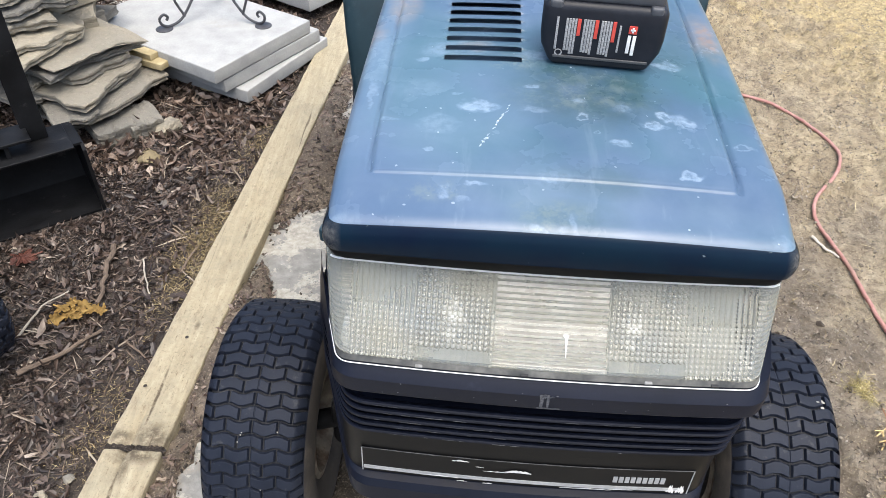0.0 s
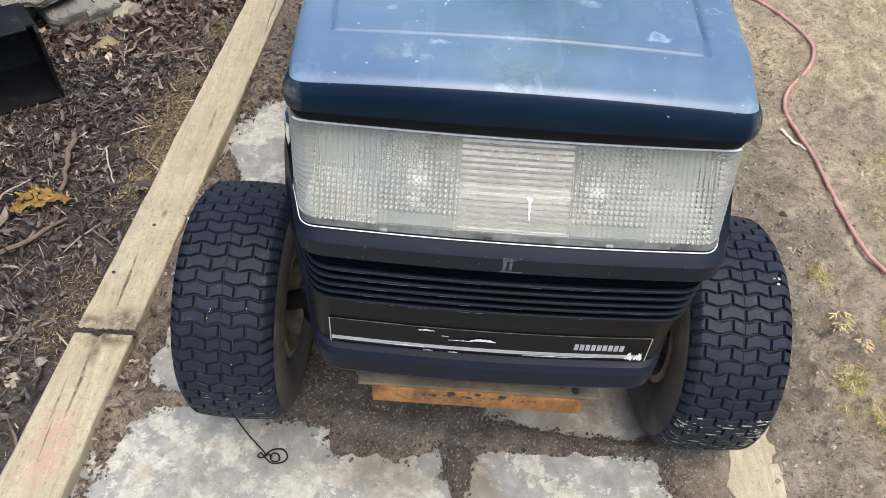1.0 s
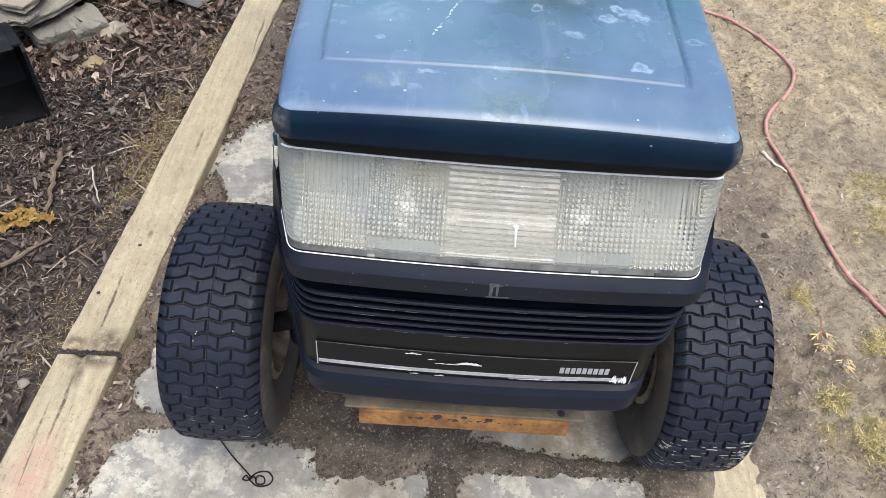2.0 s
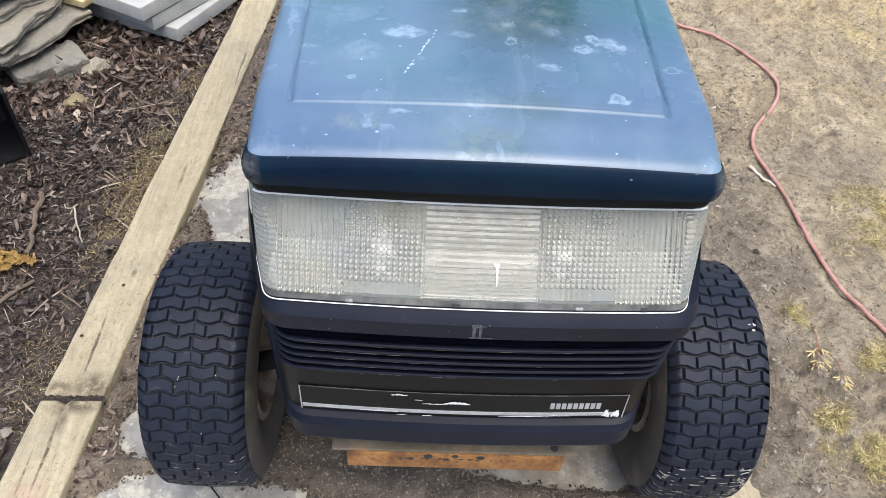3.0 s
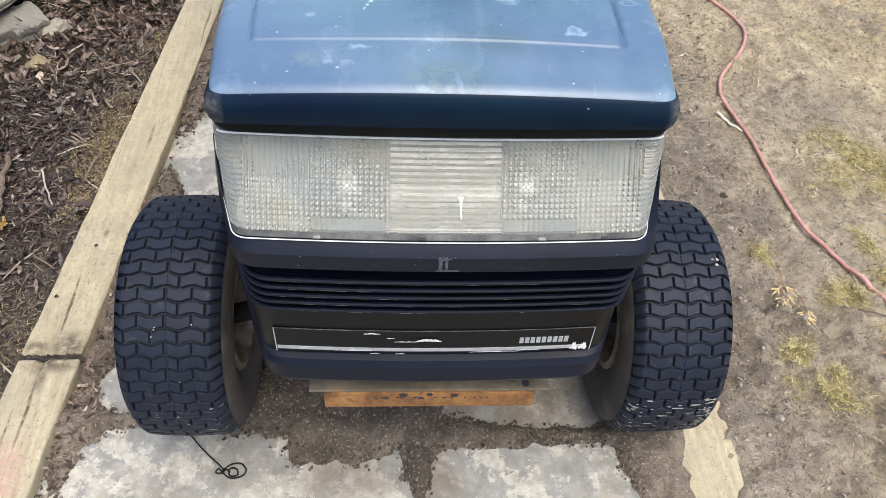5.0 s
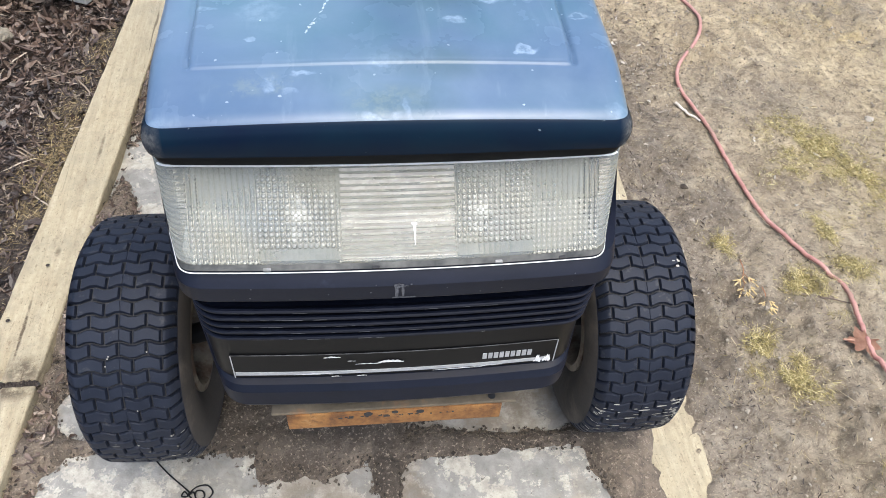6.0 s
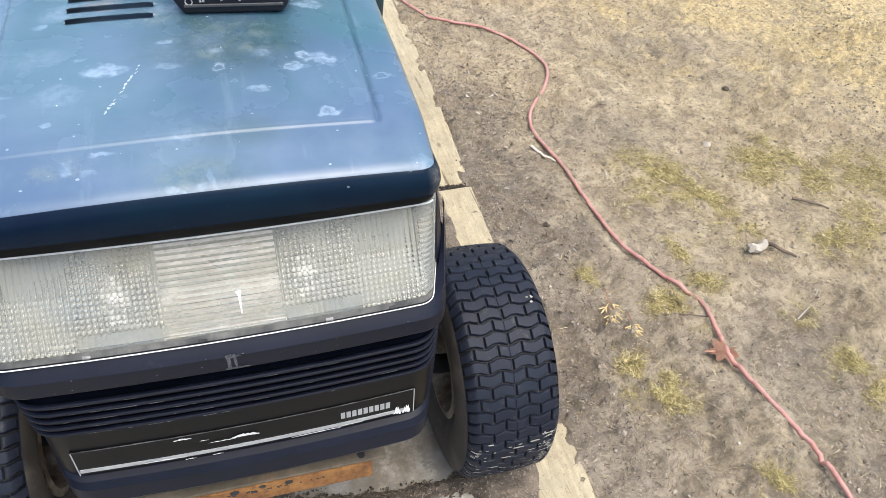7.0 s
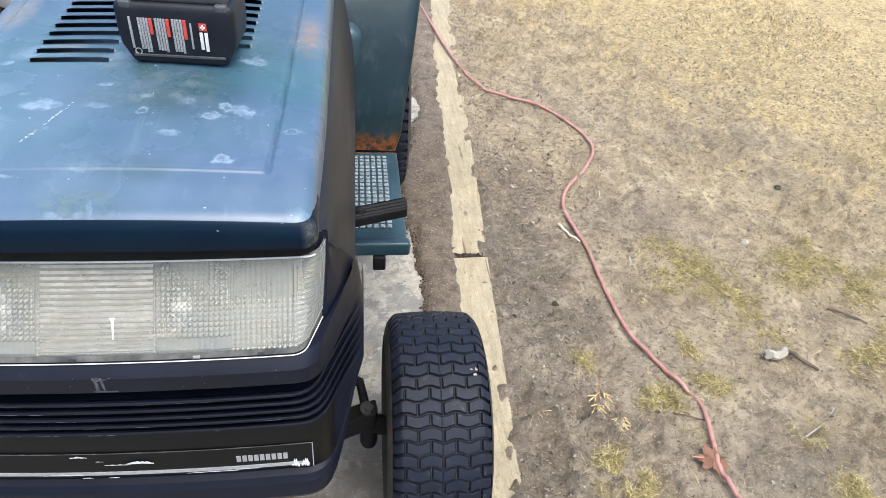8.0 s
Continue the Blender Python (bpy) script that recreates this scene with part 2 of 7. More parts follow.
def concrete_material():
    m, nt, p, vec = begin("old_concrete")
    mid = noise_node(nt, vec, 28, 6, 0.7, 0.3)
    fine = noise_node(nt, vec, 320, 2)
    col = ramp_node(nt, mid, [(0.3, (0.165, 0.160, 0.144)), (0.5, (0.230, 0.223, 0.202)), (0.7, (0.31, 0.30, 0.27))])
    # thin cream laitance flaking off in ragged sheets
    worn = level_node(nt, noise_node(nt, vec, 9, 12, 0.76), 0.505, 0.520, 0, 0.9)
    col = mix_node(nt, worn, col, ramp_node(nt, noise_node(nt, vec, 60, 6, 0.7), [(0.36, (0.30, 0.277, 0.23)), (0.62, (0.46, 0.432, 0.365))]))
    rust = level_node(nt, noise_node(nt, scaled_node(nt, vec, (1, 1, 1), (0, 0, 0.7)), 8, 6, 0.7), 0.58, 0.70, 0, 0.5)
    col = mix_node(nt, rust, col, (0.30, 0.225, 0.14))
    damp_dark = level_node(nt, noise_node(nt, vec, 5.5, 9, 0.72, 0.5), 0.54, 0.60, 0, 0.6)
    col = mix_node(nt, damp_dark, col, ramp_node(nt, mid, [(0.35, (0.16, 0.145, 0.118)), (0.65, (0.28, 0.255, 0.21))]))
    oil = spot_mask(nt, vec, [(0.18, 0.20, 0.24, 0.07, 0.9), (0.28, 0.34, 0.10, 0.16, 0.7), (-0.12, 0.06, 0.10, 0.04, 0.7), (0.40, 0.10, 0.06, 0.05, 0.7), (0.03, 0.03, 0.04, 0.12, 0.8)])
    col = mix_node(nt, times_node(nt, oil, level_node(nt, noise_node(nt, vec, 20, 7, 0.7), 0.38, 0.55, 0.25, 1)), col, (0.155, 0.125, 0.090))
    grit = level_node(nt, noise_node(nt, vec, 130, 6, 0.8), 0.60, 0.66, 0, 0.7)
    col = mix_node(nt, grit, col, (0.15, 0.125, 0.10))
    pits = level_node(nt, noise_node(nt, vec, 55, 5, 0.75), 0.665, 0.69, 0, 0.85)
    col = mix_node(nt, pits, col, (0.10, 0.085, 0.07))
    finish(nt, p, col, 0.85, mix_node(nt, 0.35, mid, fine), 0.5, 0.004)
    return m


def soil_material(name, c0, c1, c2, wet=0.0, damp_dark=None):
    """Bare earth in three tones with crumbs; optional ovals are darkened."""
    m, nt, p, vec = begin(name)
    big = noise_node(nt, vec, 2.6, 5, 0.6)
    mid = noise_node(nt, vec, 22, 7, 0.72, 0.2)
    fine = noise_node(nt, vec, 170, 4, 0.7)
    col = ramp_node(nt, mid, [(0.28, c0), (0.5, c1), (0.75, c2)])
    col = mix_node(nt, level_node(nt, big, 0.42, 0.62, 0, 0.45), col, tuple(0.72 * v for v in c1))
    # wet earth and the machine's shade, both put into the soil colour
    if damp_dark:
        d = times_node(nt, spot_mask(nt, vec, damp_dark), level_node(nt, noise_node(nt, vec, 18, 6, 0.7), 0.34, 0.52, 0.3, 1))
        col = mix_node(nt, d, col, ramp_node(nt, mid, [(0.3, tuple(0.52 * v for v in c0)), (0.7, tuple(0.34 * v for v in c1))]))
    cracks = level_node(nt, noise_node(nt, vec, 13, 9, 0.8, 1.2), 0.465, 0.435, 0, 0.4)
    col = mix_node(nt, cracks, col, tuple(0.9 * v for v in c0))
    crumbs = level_node(nt, fine, 0.56, 0.66, 0, 0.65)
    col = mix_node(nt, crumbs, col, tuple(min(1, 1.5 * v) for v in c2))
    pits = level_node(nt, noise_node(nt, vec, 70, 8, 0.8), 0.42, 0.34, 0, 0.75)
    col = mix_node(nt, pits, col, tuple(0.4 * v for v in c0))
    r = level_node(nt, big, 0.3, 0.7, 0.78 - wet, 0.95)
    finish(nt, p, col, r, mix_node(nt, 0.5, mid, fine), 1.0, 0.018)
    return m


def lawn_material():
    """Trodden mud: damp and grey-brown beside the timber, drier and tan farther out, with golden thatch beyond."""
    m, nt, p, vec = begin("lawn_mud")
    big = noise_node(nt, vec, 2.1, 4, 0.6, 0.5)
    mid = noise_node(nt, vec, 9, 8, 0.66, 0.6)
    grit = noise_node(nt, vec, 55, 7, 0.78, 0.3)
    fine = noise_node(nt, vec, 210, 3, 0.7)
    sep = nt.nodes.new("ShaderNodeSeparateXYZ")
    nt.links.new(vec, sep.inputs[0])

    def along(a, b, c):
        """a * first + second, or a plus a plain number."""
        n = nt.nodes.new("ShaderNodeMath")
        n.operation = "MULTIPLY_ADD"
        nt.links.new(a, n.inputs[0])
        n.inputs[1].default_value = b
        if isinstance(c, float):
            n.inputs[2].default_value = c
        else:
            nt.links.new(c, n.inputs[2])
        return n.outputs[0]
    out = along(sep.outputs["Y"], 0.30, sep.outputs["X"])
    dry = level_node(nt, along(big, 1.3, out), 1.30, 2.30)
    damp_dark = ramp_node(nt, mid, [(0.30, (0.170, 0.137, 0.104)), (0.48, (0.325, 0.270, 0.203)), (0.64, (0.470, 0.402, 0.305))])
    tan = ramp_node(nt, mid, [(0.28, (0.234, 0.184, 0.118)), (0.48, (0.415, 0.333, 0.211)), (0.68, (0.585, 0.480, 0.304))])
    col = mix_node(nt, dry, damp_dark, tan)
    wet = times_node(nt, spot_mask(nt, vec, [(0.61, 0.35, 0.10, 0.35, 0.7), (0.66, 0.95, 0.17, 0.55, 0.85), (0.74, 0.31, 0.10, 0.05, 0.8), (1.12, 0.19, 0.13, 0.15, 0.6), (0.80, 0.68, 0.07, 0.10, 0.7), (1.05, 1.03, 0.22, 0.12, 0.5), (1.45, 1.45, 0.25, 0.12, 0.55), (1.02, -0.12, 0.18, 0.12, 0.6), (1.55, 1.20, 0.16, 0.10, 0.4)]), level_node(nt, noise_node(nt, vec, 13, 5, 0.65), 0.32, 0.55, 0.25, 1))
    col = mix_node(nt, wet, col, ramp_node(nt, grit, [(0.35, (0.111, 0.090, 0.068)), (0.65, (0.215, 0.179, 0.139))]))
    # golden thatch
    lin = along(sep.outputs["Y"], 0.55, sep.outputs["X"])
    far = level_node(nt, lin, 1.75, 3.2, -0.13, 0.21)
    s = level_node(nt, along(noise_node(nt, vec, 4.0, 9, 0.78, 0.4), 1.0, far), 0.49, 0.62, 0, 0.8)
    thatch = ramp_node(nt, noise_node(nt, vec, 95, 4, 0.75), [(0.32, (0.323, 0.239, 0.115)), (0.68, (0.789, 0.634, 0.316))])
    col = mix_node(nt, s, col, thatch)
    # fine grit, pale crumbs, dark pits
    crust = noise_node(nt, vec, 24, 9, 0.82, 0.9)
    col = mix_node(nt, level_node(nt, crust, 0.50, 0.40, 0, 0.55), col, (0.137, 0.107, 0.075))
    col = mix_node(nt, level_node(nt, crust, 0.56, 0.66, 0, 0.40), col, (0.728, 0.611, 0.419))
    col = mix_node(nt, level_node(nt, grit, 0.51, 0.38, 0, 0.6), col, (0.111, 0.086, 0.060))
    col = mix_node(nt, level_node(nt, fine, 0.58, 0.70, 0, 0.5), col, (0.806, 0.689, 0.488))
    pits = times_node(nt, level_node(nt, noise_node(nt, vec, 34, 7, 0.8, 0.8), 0.40, 0.33, 0, 0.9), level_node(nt, big, 0.35, 0.6, 1, 0.3))
    col = mix_node(nt, pits, col, (0.058, 0.044, 0.031))
    r = level_node(nt, wet, 0.1, 0.7, 0.92, 0.62)
    finish(nt, p, col, r, mix_node(nt, 0.5, grit, crust), 1.0, 0.022)
    return m


def rubber_material():
    m, nt, p, vec = begin("tyre_rubber")
    mid = noise_node(nt, vec, 25, 5, 0.6)
    fine = noise_node(nt, vec, 300, 2)
    col = ramp_node(nt, mid, [(0.3, (0.0085, 0.0112, 0.0195)), (0.75, (0.0160, 0.0200, 0.0320))])
    dust = level_node(nt, noise_node(nt, vec, 60, 5, 0.7), 0.60, 0.76, 0, 0.5)
    col = mix_node(nt, dust, col, (0.10, 0.098, 0.09))
    finish(nt, p, col, level_node(nt, mid, 0.3, 0.7, 0.46, 0.62), mix_node(nt, 0.5, mid, fine), 0.3, 0.002)
    p.inputs["Specular IOR Level"].default_value = 0.2
    return m


def lens_material():
    m, nt, p, vec = begin("lens_plastic")
    big = noise_node(nt, vec, 16, 4)
    col = ramp_node(nt, big, [(0.34, (0.275, 0.30, 0.293)), (0.52, (0.33, 0.338, 0.298)), (0.70, (0.36, 0.35, 0.272))])
    finish(nt, p, col, 0.07, noise_node(nt, vec, 200, 2), 0.05, 0.001)
    p.inputs["Specular IOR Level"].default_value = 0.8
    clear = nt.nodes.new("ShaderNodeBsdfRefraction")
    clear.inputs["Color"].default_value = (0.95, 0.95, 0.92, 1)
    clear.inputs["Roughness"].default_value, clear.inputs["IOR"].default_value = 0.0, 1.25
    mixer = nt.nodes.new("ShaderNodeMixShader")
    mixer.inputs[0].default_value = 0.5
    nt.links.new(clear.outputs[0], mixer.inputs[1])
    nt.links.new(p.outputs[0], mixer.inputs[2])
    nt.links.new(mixer.outputs[0], nt.nodes["Material Output"].inputs["Surface"])
    return m


def fender_material():
    """Faded teal enamel, hazy and streaked, rusting through where the fender meets the footrest."""
    m, nt, p, vec = begin("fender_paint")
    a = noise_node(nt, vec, 9, 6, 0.65)
    b = noise_node(nt, vec, 60, 5, 0.7)
    col = ramp_node(nt, a, [(0.30, (0.016, 0.040, 0.055)), (0.55, (0.026, 0.060, 0.078)), (0.75, (0.052, 0.090, 0.105))])
    col = mix_node(nt, level_node(nt, noise_node(nt, scaled_node(nt, vec, (1, 1, 0.3)), 26, 6, 0.7), 0.55, 0.72, 0, 0.4), col, (0.13, 0.165, 0.17))
    sep = nt.nodes.new("ShaderNodeSeparateXYZ")
    nt.links.new(vec, sep.inputs[0])
    foot = times_node(nt, level_node(nt, sep.outputs["Z"], 0.370, 0.310), level_node(nt, sep.outputs["Y"], 0.9505, 0.9525))
    grime = times_node(nt, foot, level_node(nt, noise_node(nt, vec, 26, 6, 0.7), 0.40, 0.58))
    col = mix_node(nt, grime, col, (0.030, 0.033, 0.022))
    low = times_node(nt, level_node(nt, sep.outputs["Z"], 0.338, 0.306), level_node(nt, sep.outputs["Y"], 0.9505, 0.9525))
    rust = times_node(nt, low, level_node(nt, noise_node(nt, vec, 48, 6, 0.75), 0.42, 0.52))
    col = mix_node(nt, rust, col, ramp_node(nt, b, [(0.35, (0.17, 0.055, 0.014)), (0.65, (0.42, 0.155, 0.035))]))
    finish(nt, p, col, level_node(nt, rust, 0.1, 0.6, 0.40, 0.85), mix_node(nt, 0.5, a, b), 0.12, 0.002)
    return m


def rusted_material():
    m, nt, p, vec = begin("rusty_steel")
    a = noise_node(nt, vec, 26, 6, 0.7)
    b = noise_node(nt, vec, 110, 4, 0.7)
    col = ramp_node(nt, a, [(0.32, (0.080, 0.038, 0.016)), (0.45, (0.21, 0.092, 0.028)), (0.60, (0.33, 0.158, 0.046)), (0.74, (0.40, 0.25, 0.115))])
    col = mix_node(nt, level_node(nt, b, 0.56, 0.7, 0, 0.7), col, (0.09, 0.045, 0.025))
    finish(nt, p, col, 0.85, mix_node(nt, 0.5, a, b), 0.5, 0.002)
    return m


def flag_material():
    """Split sandstone: each piece has its own tone between grey and tan."""
    m, nt, p, vec = begin("flagstone")
    info = nt.nodes.new("ShaderNodeObjectInfo")
    v = scaled_node(nt, vec, (1, 1, 6))
    a = noise_node(nt, v, 10, 7, 0.7, 0.3)
    b = noise_node(nt, vec, 80, 5, 0.7)
    tone = ramp_node(nt, info.outputs["Random"], [(0.0, (0.150, 0.145, 0.130)), (0.5, (0.225, 0.210, 0.176)), (1.0, (0.345, 0.305, 0.225))])
    col = mix_node(nt, level_node(nt, a, 0.3, 0.7, 0, 0.7), tone, mix_node(nt, 0.6, tone, (0.09, 0.08, 0.065)))
    col = mix_node(nt, level_node(nt, noise_node(nt, vec, 5, 5, 0.6), 0.48, 0.62, 0, 0.6), col, mix_node(nt, 0.5, tone, (0.36, 0.30, 0.20)))
    col = mix_node(nt, level_node(nt, b, 0.55, 0.75, 0, 0.5), col, (0.42, 0.38, 0.30))
    finish(nt, p, col, 0.88, mix_node(nt, 0.5, a, b), 0.9, 0.012)
    return m


def timber_material(name, marks):
    """Weathered wood; marks: spots of dark damp and one of old red paint."""
    m, nt, p, vec = begin(name)
    v = scaled_node(nt, vec, (1, 0.08, 1))
    grain = noise_node(nt, v, 90, 6, 0.65, 0.4)
    big = noise_node(nt, vec, 7, 4)
    dirt = level_node(nt, noise_node(nt, scaled_node(nt, vec, (1, 0.45, 1)), 26, 10, 0.85), 0.52, 0.66, 0, 0.5)
    col = ramp_node(nt, grain, [(0.25, (0.30, 0.252, 0.165)), (0.5, (0.40, 0.345, 0.230)), (0.8, (0.51, 0.448, 0.312))])
    col = mix_node(nt, level_node(nt, noise_node(nt, vec, 130, 6, 0.8), 0.42, 0.68, 0, 0.38), col, (0.26, 0.205, 0.13))
    col = mix_node(nt, level_node(nt, noise_node(nt, vec, 9, 8, 0.75), 0.46, 0.64, 0, 0.55), col, (0.25, 0.225, 0.160))
    col = mix_node(nt, dirt, col, (0.17, 0.13, 0.085))
    for spots, tone in marks:
        col = mix_node(nt, times_node(nt, spot_mask(nt, vec, spots), level_node(nt, noise_node(nt, vec, 45, 7, 0.75), 0.38, 0.55, 0.15, 1)), col, tone)
    fleck = level_node(nt, noise_node(nt, scaled_node(nt, vec, (1, 0.3, 1)), 150, 5, 0.7), 0.58, 0.66, 0, 0.55)
    col = mix_node(nt, fleck, col, (0.16, 0.122, 0.075))
    checks = level_node(nt, noise_node(nt, scaled_node(nt, vec, (1, 0.035, 1)), 55, 3, 0.6), 0.655, 0.69, 0, 0.8)
    col = mix_node(nt, checks, col, (0.10, 0.075, 0.045))
    pores = level_node(nt, noise_node(nt, vec, 240, 2), 0.62, 0.72, 0, 0.6)
    col = mix_node(nt, pores, col, (0.13, 0.1, 0.06))
    finish(nt, p, col, 0.88, mix_node(nt, 0.5, grain, noise_node(nt, vec, 60, 7, 0.75)), 0.9, 0.007)
    return m


PAINT = paint_material()
DAMP, RED = (0.085, 0.064, 0.040), (0.40, 0.24, 0.19)
TIMBER = timber_material("timber", [([(-0.062, -1.205, 0.035, 0.030, 0.9), (-0.118, -1.210, 0.022, 0.022, 0.8), (-0.083, -1.125, 0.0030, 0.085, 1.2), (-0.060, -0.93, 0.006, 0.012, 0.7), (-0.03, -0.62, 0.004, 0.05, 0.7)], DAMP)])
TIMBER_RED = timber_material("timber_red", [([(0.075, 0.935, 0.05, 0.020, 0.9), (0.062, 0.905, 0.012, 0.030, 0.8), (0.058, 0.845, 0.0030, 0.085, 1.2), (0.036, 0.80, 0.0025, 0.05, 0.9)], DAMP), ([(0.052, 0.715, 0.036, 0.075, 0.75)], RED)])
CONCRETE = concrete_material()
MUD = lawn_material()
# the ovals darken soil under and before the tractor: wetness plus painted shade
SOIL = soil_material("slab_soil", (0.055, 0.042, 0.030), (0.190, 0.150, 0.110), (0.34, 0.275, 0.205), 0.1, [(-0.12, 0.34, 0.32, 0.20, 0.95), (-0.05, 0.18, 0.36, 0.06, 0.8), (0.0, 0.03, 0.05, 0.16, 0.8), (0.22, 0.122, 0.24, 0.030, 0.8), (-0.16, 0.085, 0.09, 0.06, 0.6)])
MULCH = soil_material("leaf_mould", (0.020, 0.015, 0.012), (0.052, 0.040, 0.032), (0.125, 0.10, 0.08), 0.1)
RUBBER = rubber_material()
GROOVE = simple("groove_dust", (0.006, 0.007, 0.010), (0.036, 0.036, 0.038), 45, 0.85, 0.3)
SIDEWALL = simple("dusty_sidewall", (0.024, 0.021, 0.019), (0.066, 0.056, 0.047), 14, 0.8, 0.3, stain=(0.105, 0.088, 0.070), stain_scale=8)
CHROME = simple("lamp_chrome", (0.86, 0.86, 0.85), (0.94, 0.94, 0.93), 30, 0.12, 0.02, metal=1.0)
DRYMUD = simple("dried_mud", (0.24, 0.225, 0.19), (0.44, 0.42, 0.37), 200, 0.9, 0.3)
LENS = lens_material()
RUST = rusted_material()
NAVY = simple("navy_plastic", (0.0052, 0.0069, 0.0138), (0.0088, 0.0112, 0.0218), 14, 0.42, 0.12, 0.001, 300, stain=(0.024, 0.028, 0.046), stain_scale=18, stain_lo=0.62, stain_hi=0.8, gloss=0.17)
SIDEGREY = simple("side_grey", (0.030, 0.034, 0.042), (0.062, 0.068, 0.080), 9, 0.34, 0.15, 0.001, 160, stain=(0.10, 0.108, 0.125), stain_scale=10, stain_lo=0.56, stain_hi=0.75, stretch=(1, 0.35, 1), gloss=0.4)
BLACKP = simple("black_panel", (0.0032, 0.0032, 0.0035), (0.0065, 0.0063, 0.0063), 10, 0.42, 0.1, 0.001, 250, gloss=0.20)
FENDER = fender_material()
DARKSTEEL = simple("dark_steel", (0.006, 0.006, 0.0065), (0.015, 0.015, 0.016), 16, 0.55, 0.3, 0.002, 160, stain=(0.04, 0.028, 0.02), stain_scale=9, stain_lo=0.62, stain_hi=0.75, gloss=0.15)
BLACKRUB = simple("black_rubber", (0.014, 0.014, 0.016), (0.028, 0.028, 0.03), 30, 0.6, 0.2)
SILVER = simple("reflector_silver", (0.56, 0.56, 0.54), (0.70, 0.69, 0.65), 12, 0.28, 0.05, metal=0.85)
RIMPAINT = simple("wheel_paint", (0.085, 0.070, 0.052), (0.23, 0.195, 0.15), 30, 0.6, 0.3, stain=(0.060, 0.036, 0.022), stain_scale=20, stain_lo=0.44, stain_hi=0.56)
WHITE = simple("white_trim", (0.74, 0.74, 0.72), (0.84, 0.84, 0.82), 30, 0.45, 0.05)
GREYTRIM = simple("silver_trim", (0.40, 0.41, 0.42), (0.55, 0.56, 0.57), 60, 0.4, 0.05, metal=0.3)
BATBLACK = simple("battery_black", (0.008, 0.0095, 0.014), (0.015, 0.017, 0.024), 40, 0.45, 0.15, gloss=0.3)
BATGREY = simple("battery_grey", (0.045, 0.048, 0.055), (0.075, 0.078, 0.088), 40, 0.5, 0.15)
CHIP = simple("bare_primer", (0.18, 0.26, 0.34), (0.70, 0.74, 0.78), 350, 0.6, 0.1)
CLIPGREY = simple("clip_grey", (0.12, 0.12, 0.115), (0.34, 0.34, 0.33), 120, 0.5, 0.1)
LABELGREY = simple("label_print", (0.16, 0.165, 0.17), (0.52, 0.52, 0.52), 700, 0.5, 0.02)
LABELRED = simple("label_red", (0.55, 0.05, 0.04), (0.68, 0.09, 0.06), 60, 0.5, 0.02)
SLABGREY = simple("cast_slab", (0.32, 0.32, 0.31), (0.44, 0.44, 0.42), 14, 0.85, 0.4, 0.003, 200, stain=(0.34, 0.325, 0.29), stain_scale=5, stain_lo=0.58, stain_hi=0.75)
FLAG = flag_material()
YELROCK = simple("yellow_rock", (0.18, 0.14, 0.075), (0.30, 0.25, 0.15), 18, 0.9, 0.6, 0.005, 90)
IRON = simple("wrought_iron", (0.035, 0.036, 0.04), (0.07, 0.07, 0.078), 60, 0.5, 0.3)
HOSE = simple("red_hose", (0.37, 0.165, 0.138), (0.50, 0.285, 0.245), 40, 0.55, 0.15, stain=(0.28, 0.19, 0.14), stain_scale=6, stain_lo=0.55, stain_hi=0.72)
BARK = simple("dead_bark", (0.09, 0.065, 0.048), (0.18, 0.135, 0.10), 40, 0.9, 0.6, 0.003, 160)
PALEWOOD = simple("bleached_wood", (0.30, 0.27, 0.22), (0.46, 0.42, 0.35), 40, 0.85, 0.3)
WHITEWOOD = simple("white_wood", (0.55, 0.50, 0.43), (0.72, 0.67, 0.59), 40, 0.85, 0.3)
OLDWOOD = simple("old_board", (0.34, 0.27, 0.13), (0.50, 0.41, 0.24), 30, 0.85, 0.4)
REDLEAF = simple("oak_leaf", (0.31, 0.155, 0.095), (0.44, 0.25, 0.17), 60, 0.75, 0.3)
GOLDLEAF = simple("golden_leaf", (0.26, 0.15, 0.035), (0.52, 0.35, 0.11), 50, 0.75, 0.3)
LEAVES = island("dead_leaves", [(0.0, (0.016, 0.011, 0.009)), (0.40, (0.042, 0.028, 0.022)), (0.75, (0.095, 0.066, 0.051)), (0.94, (0.19, 0.145, 0.115)), (1.0, (0.38, 0.32, 0.255))], 0.42)
RUSSET = island("russet_leaves", [(0.0, (0.030, 0.018, 0.012)), (0.35, (0.080, 0.053, 0.040)), (0.7, (0.155, 0.108, 0.082)), (0.92, (0.27, 0.205, 0.16)), (1.0, (0.46, 0.38, 0.30))], 0.45)
LAWNLEAF = island("bleached_leaves", [(0.0, (0.13, 0.10, 0.075)), (0.4, (0.24, 0.195, 0.15)), (0.85, (0.36, 0.31, 0.25)), (1.0, (0.58, 0.53, 0.46))], 0.7)
REDBROWN = simple("red_brown_leaf", (0.10, 0.035, 0.026), (0.20, 0.075, 0.05), 60, 0.7, 0.3)
SCOOPBLACK = simple("scoop_paint", (0.004, 0.0042, 0.0048), (0.012, 0.0125, 0.014), 16, 0.5, 0.3, 0.002, 160, stain=(0.055, 0.052, 0.050), stain_scale=22, stain_lo=0.62, stain_hi=0.78, gloss=0.2)
STEM = simple("sprig_stem", (0.26, 0.12, 0.06), (0.36, 0.18, 0.09), 60, 0.8, 0.2)
STRAW = island("straw", [(0.0, (0.24, 0.18, 0.09)), (0.5, (0.46, 0.37, 0.19)), (1.0, (0.64, 0.55, 0.34))], 0.8)
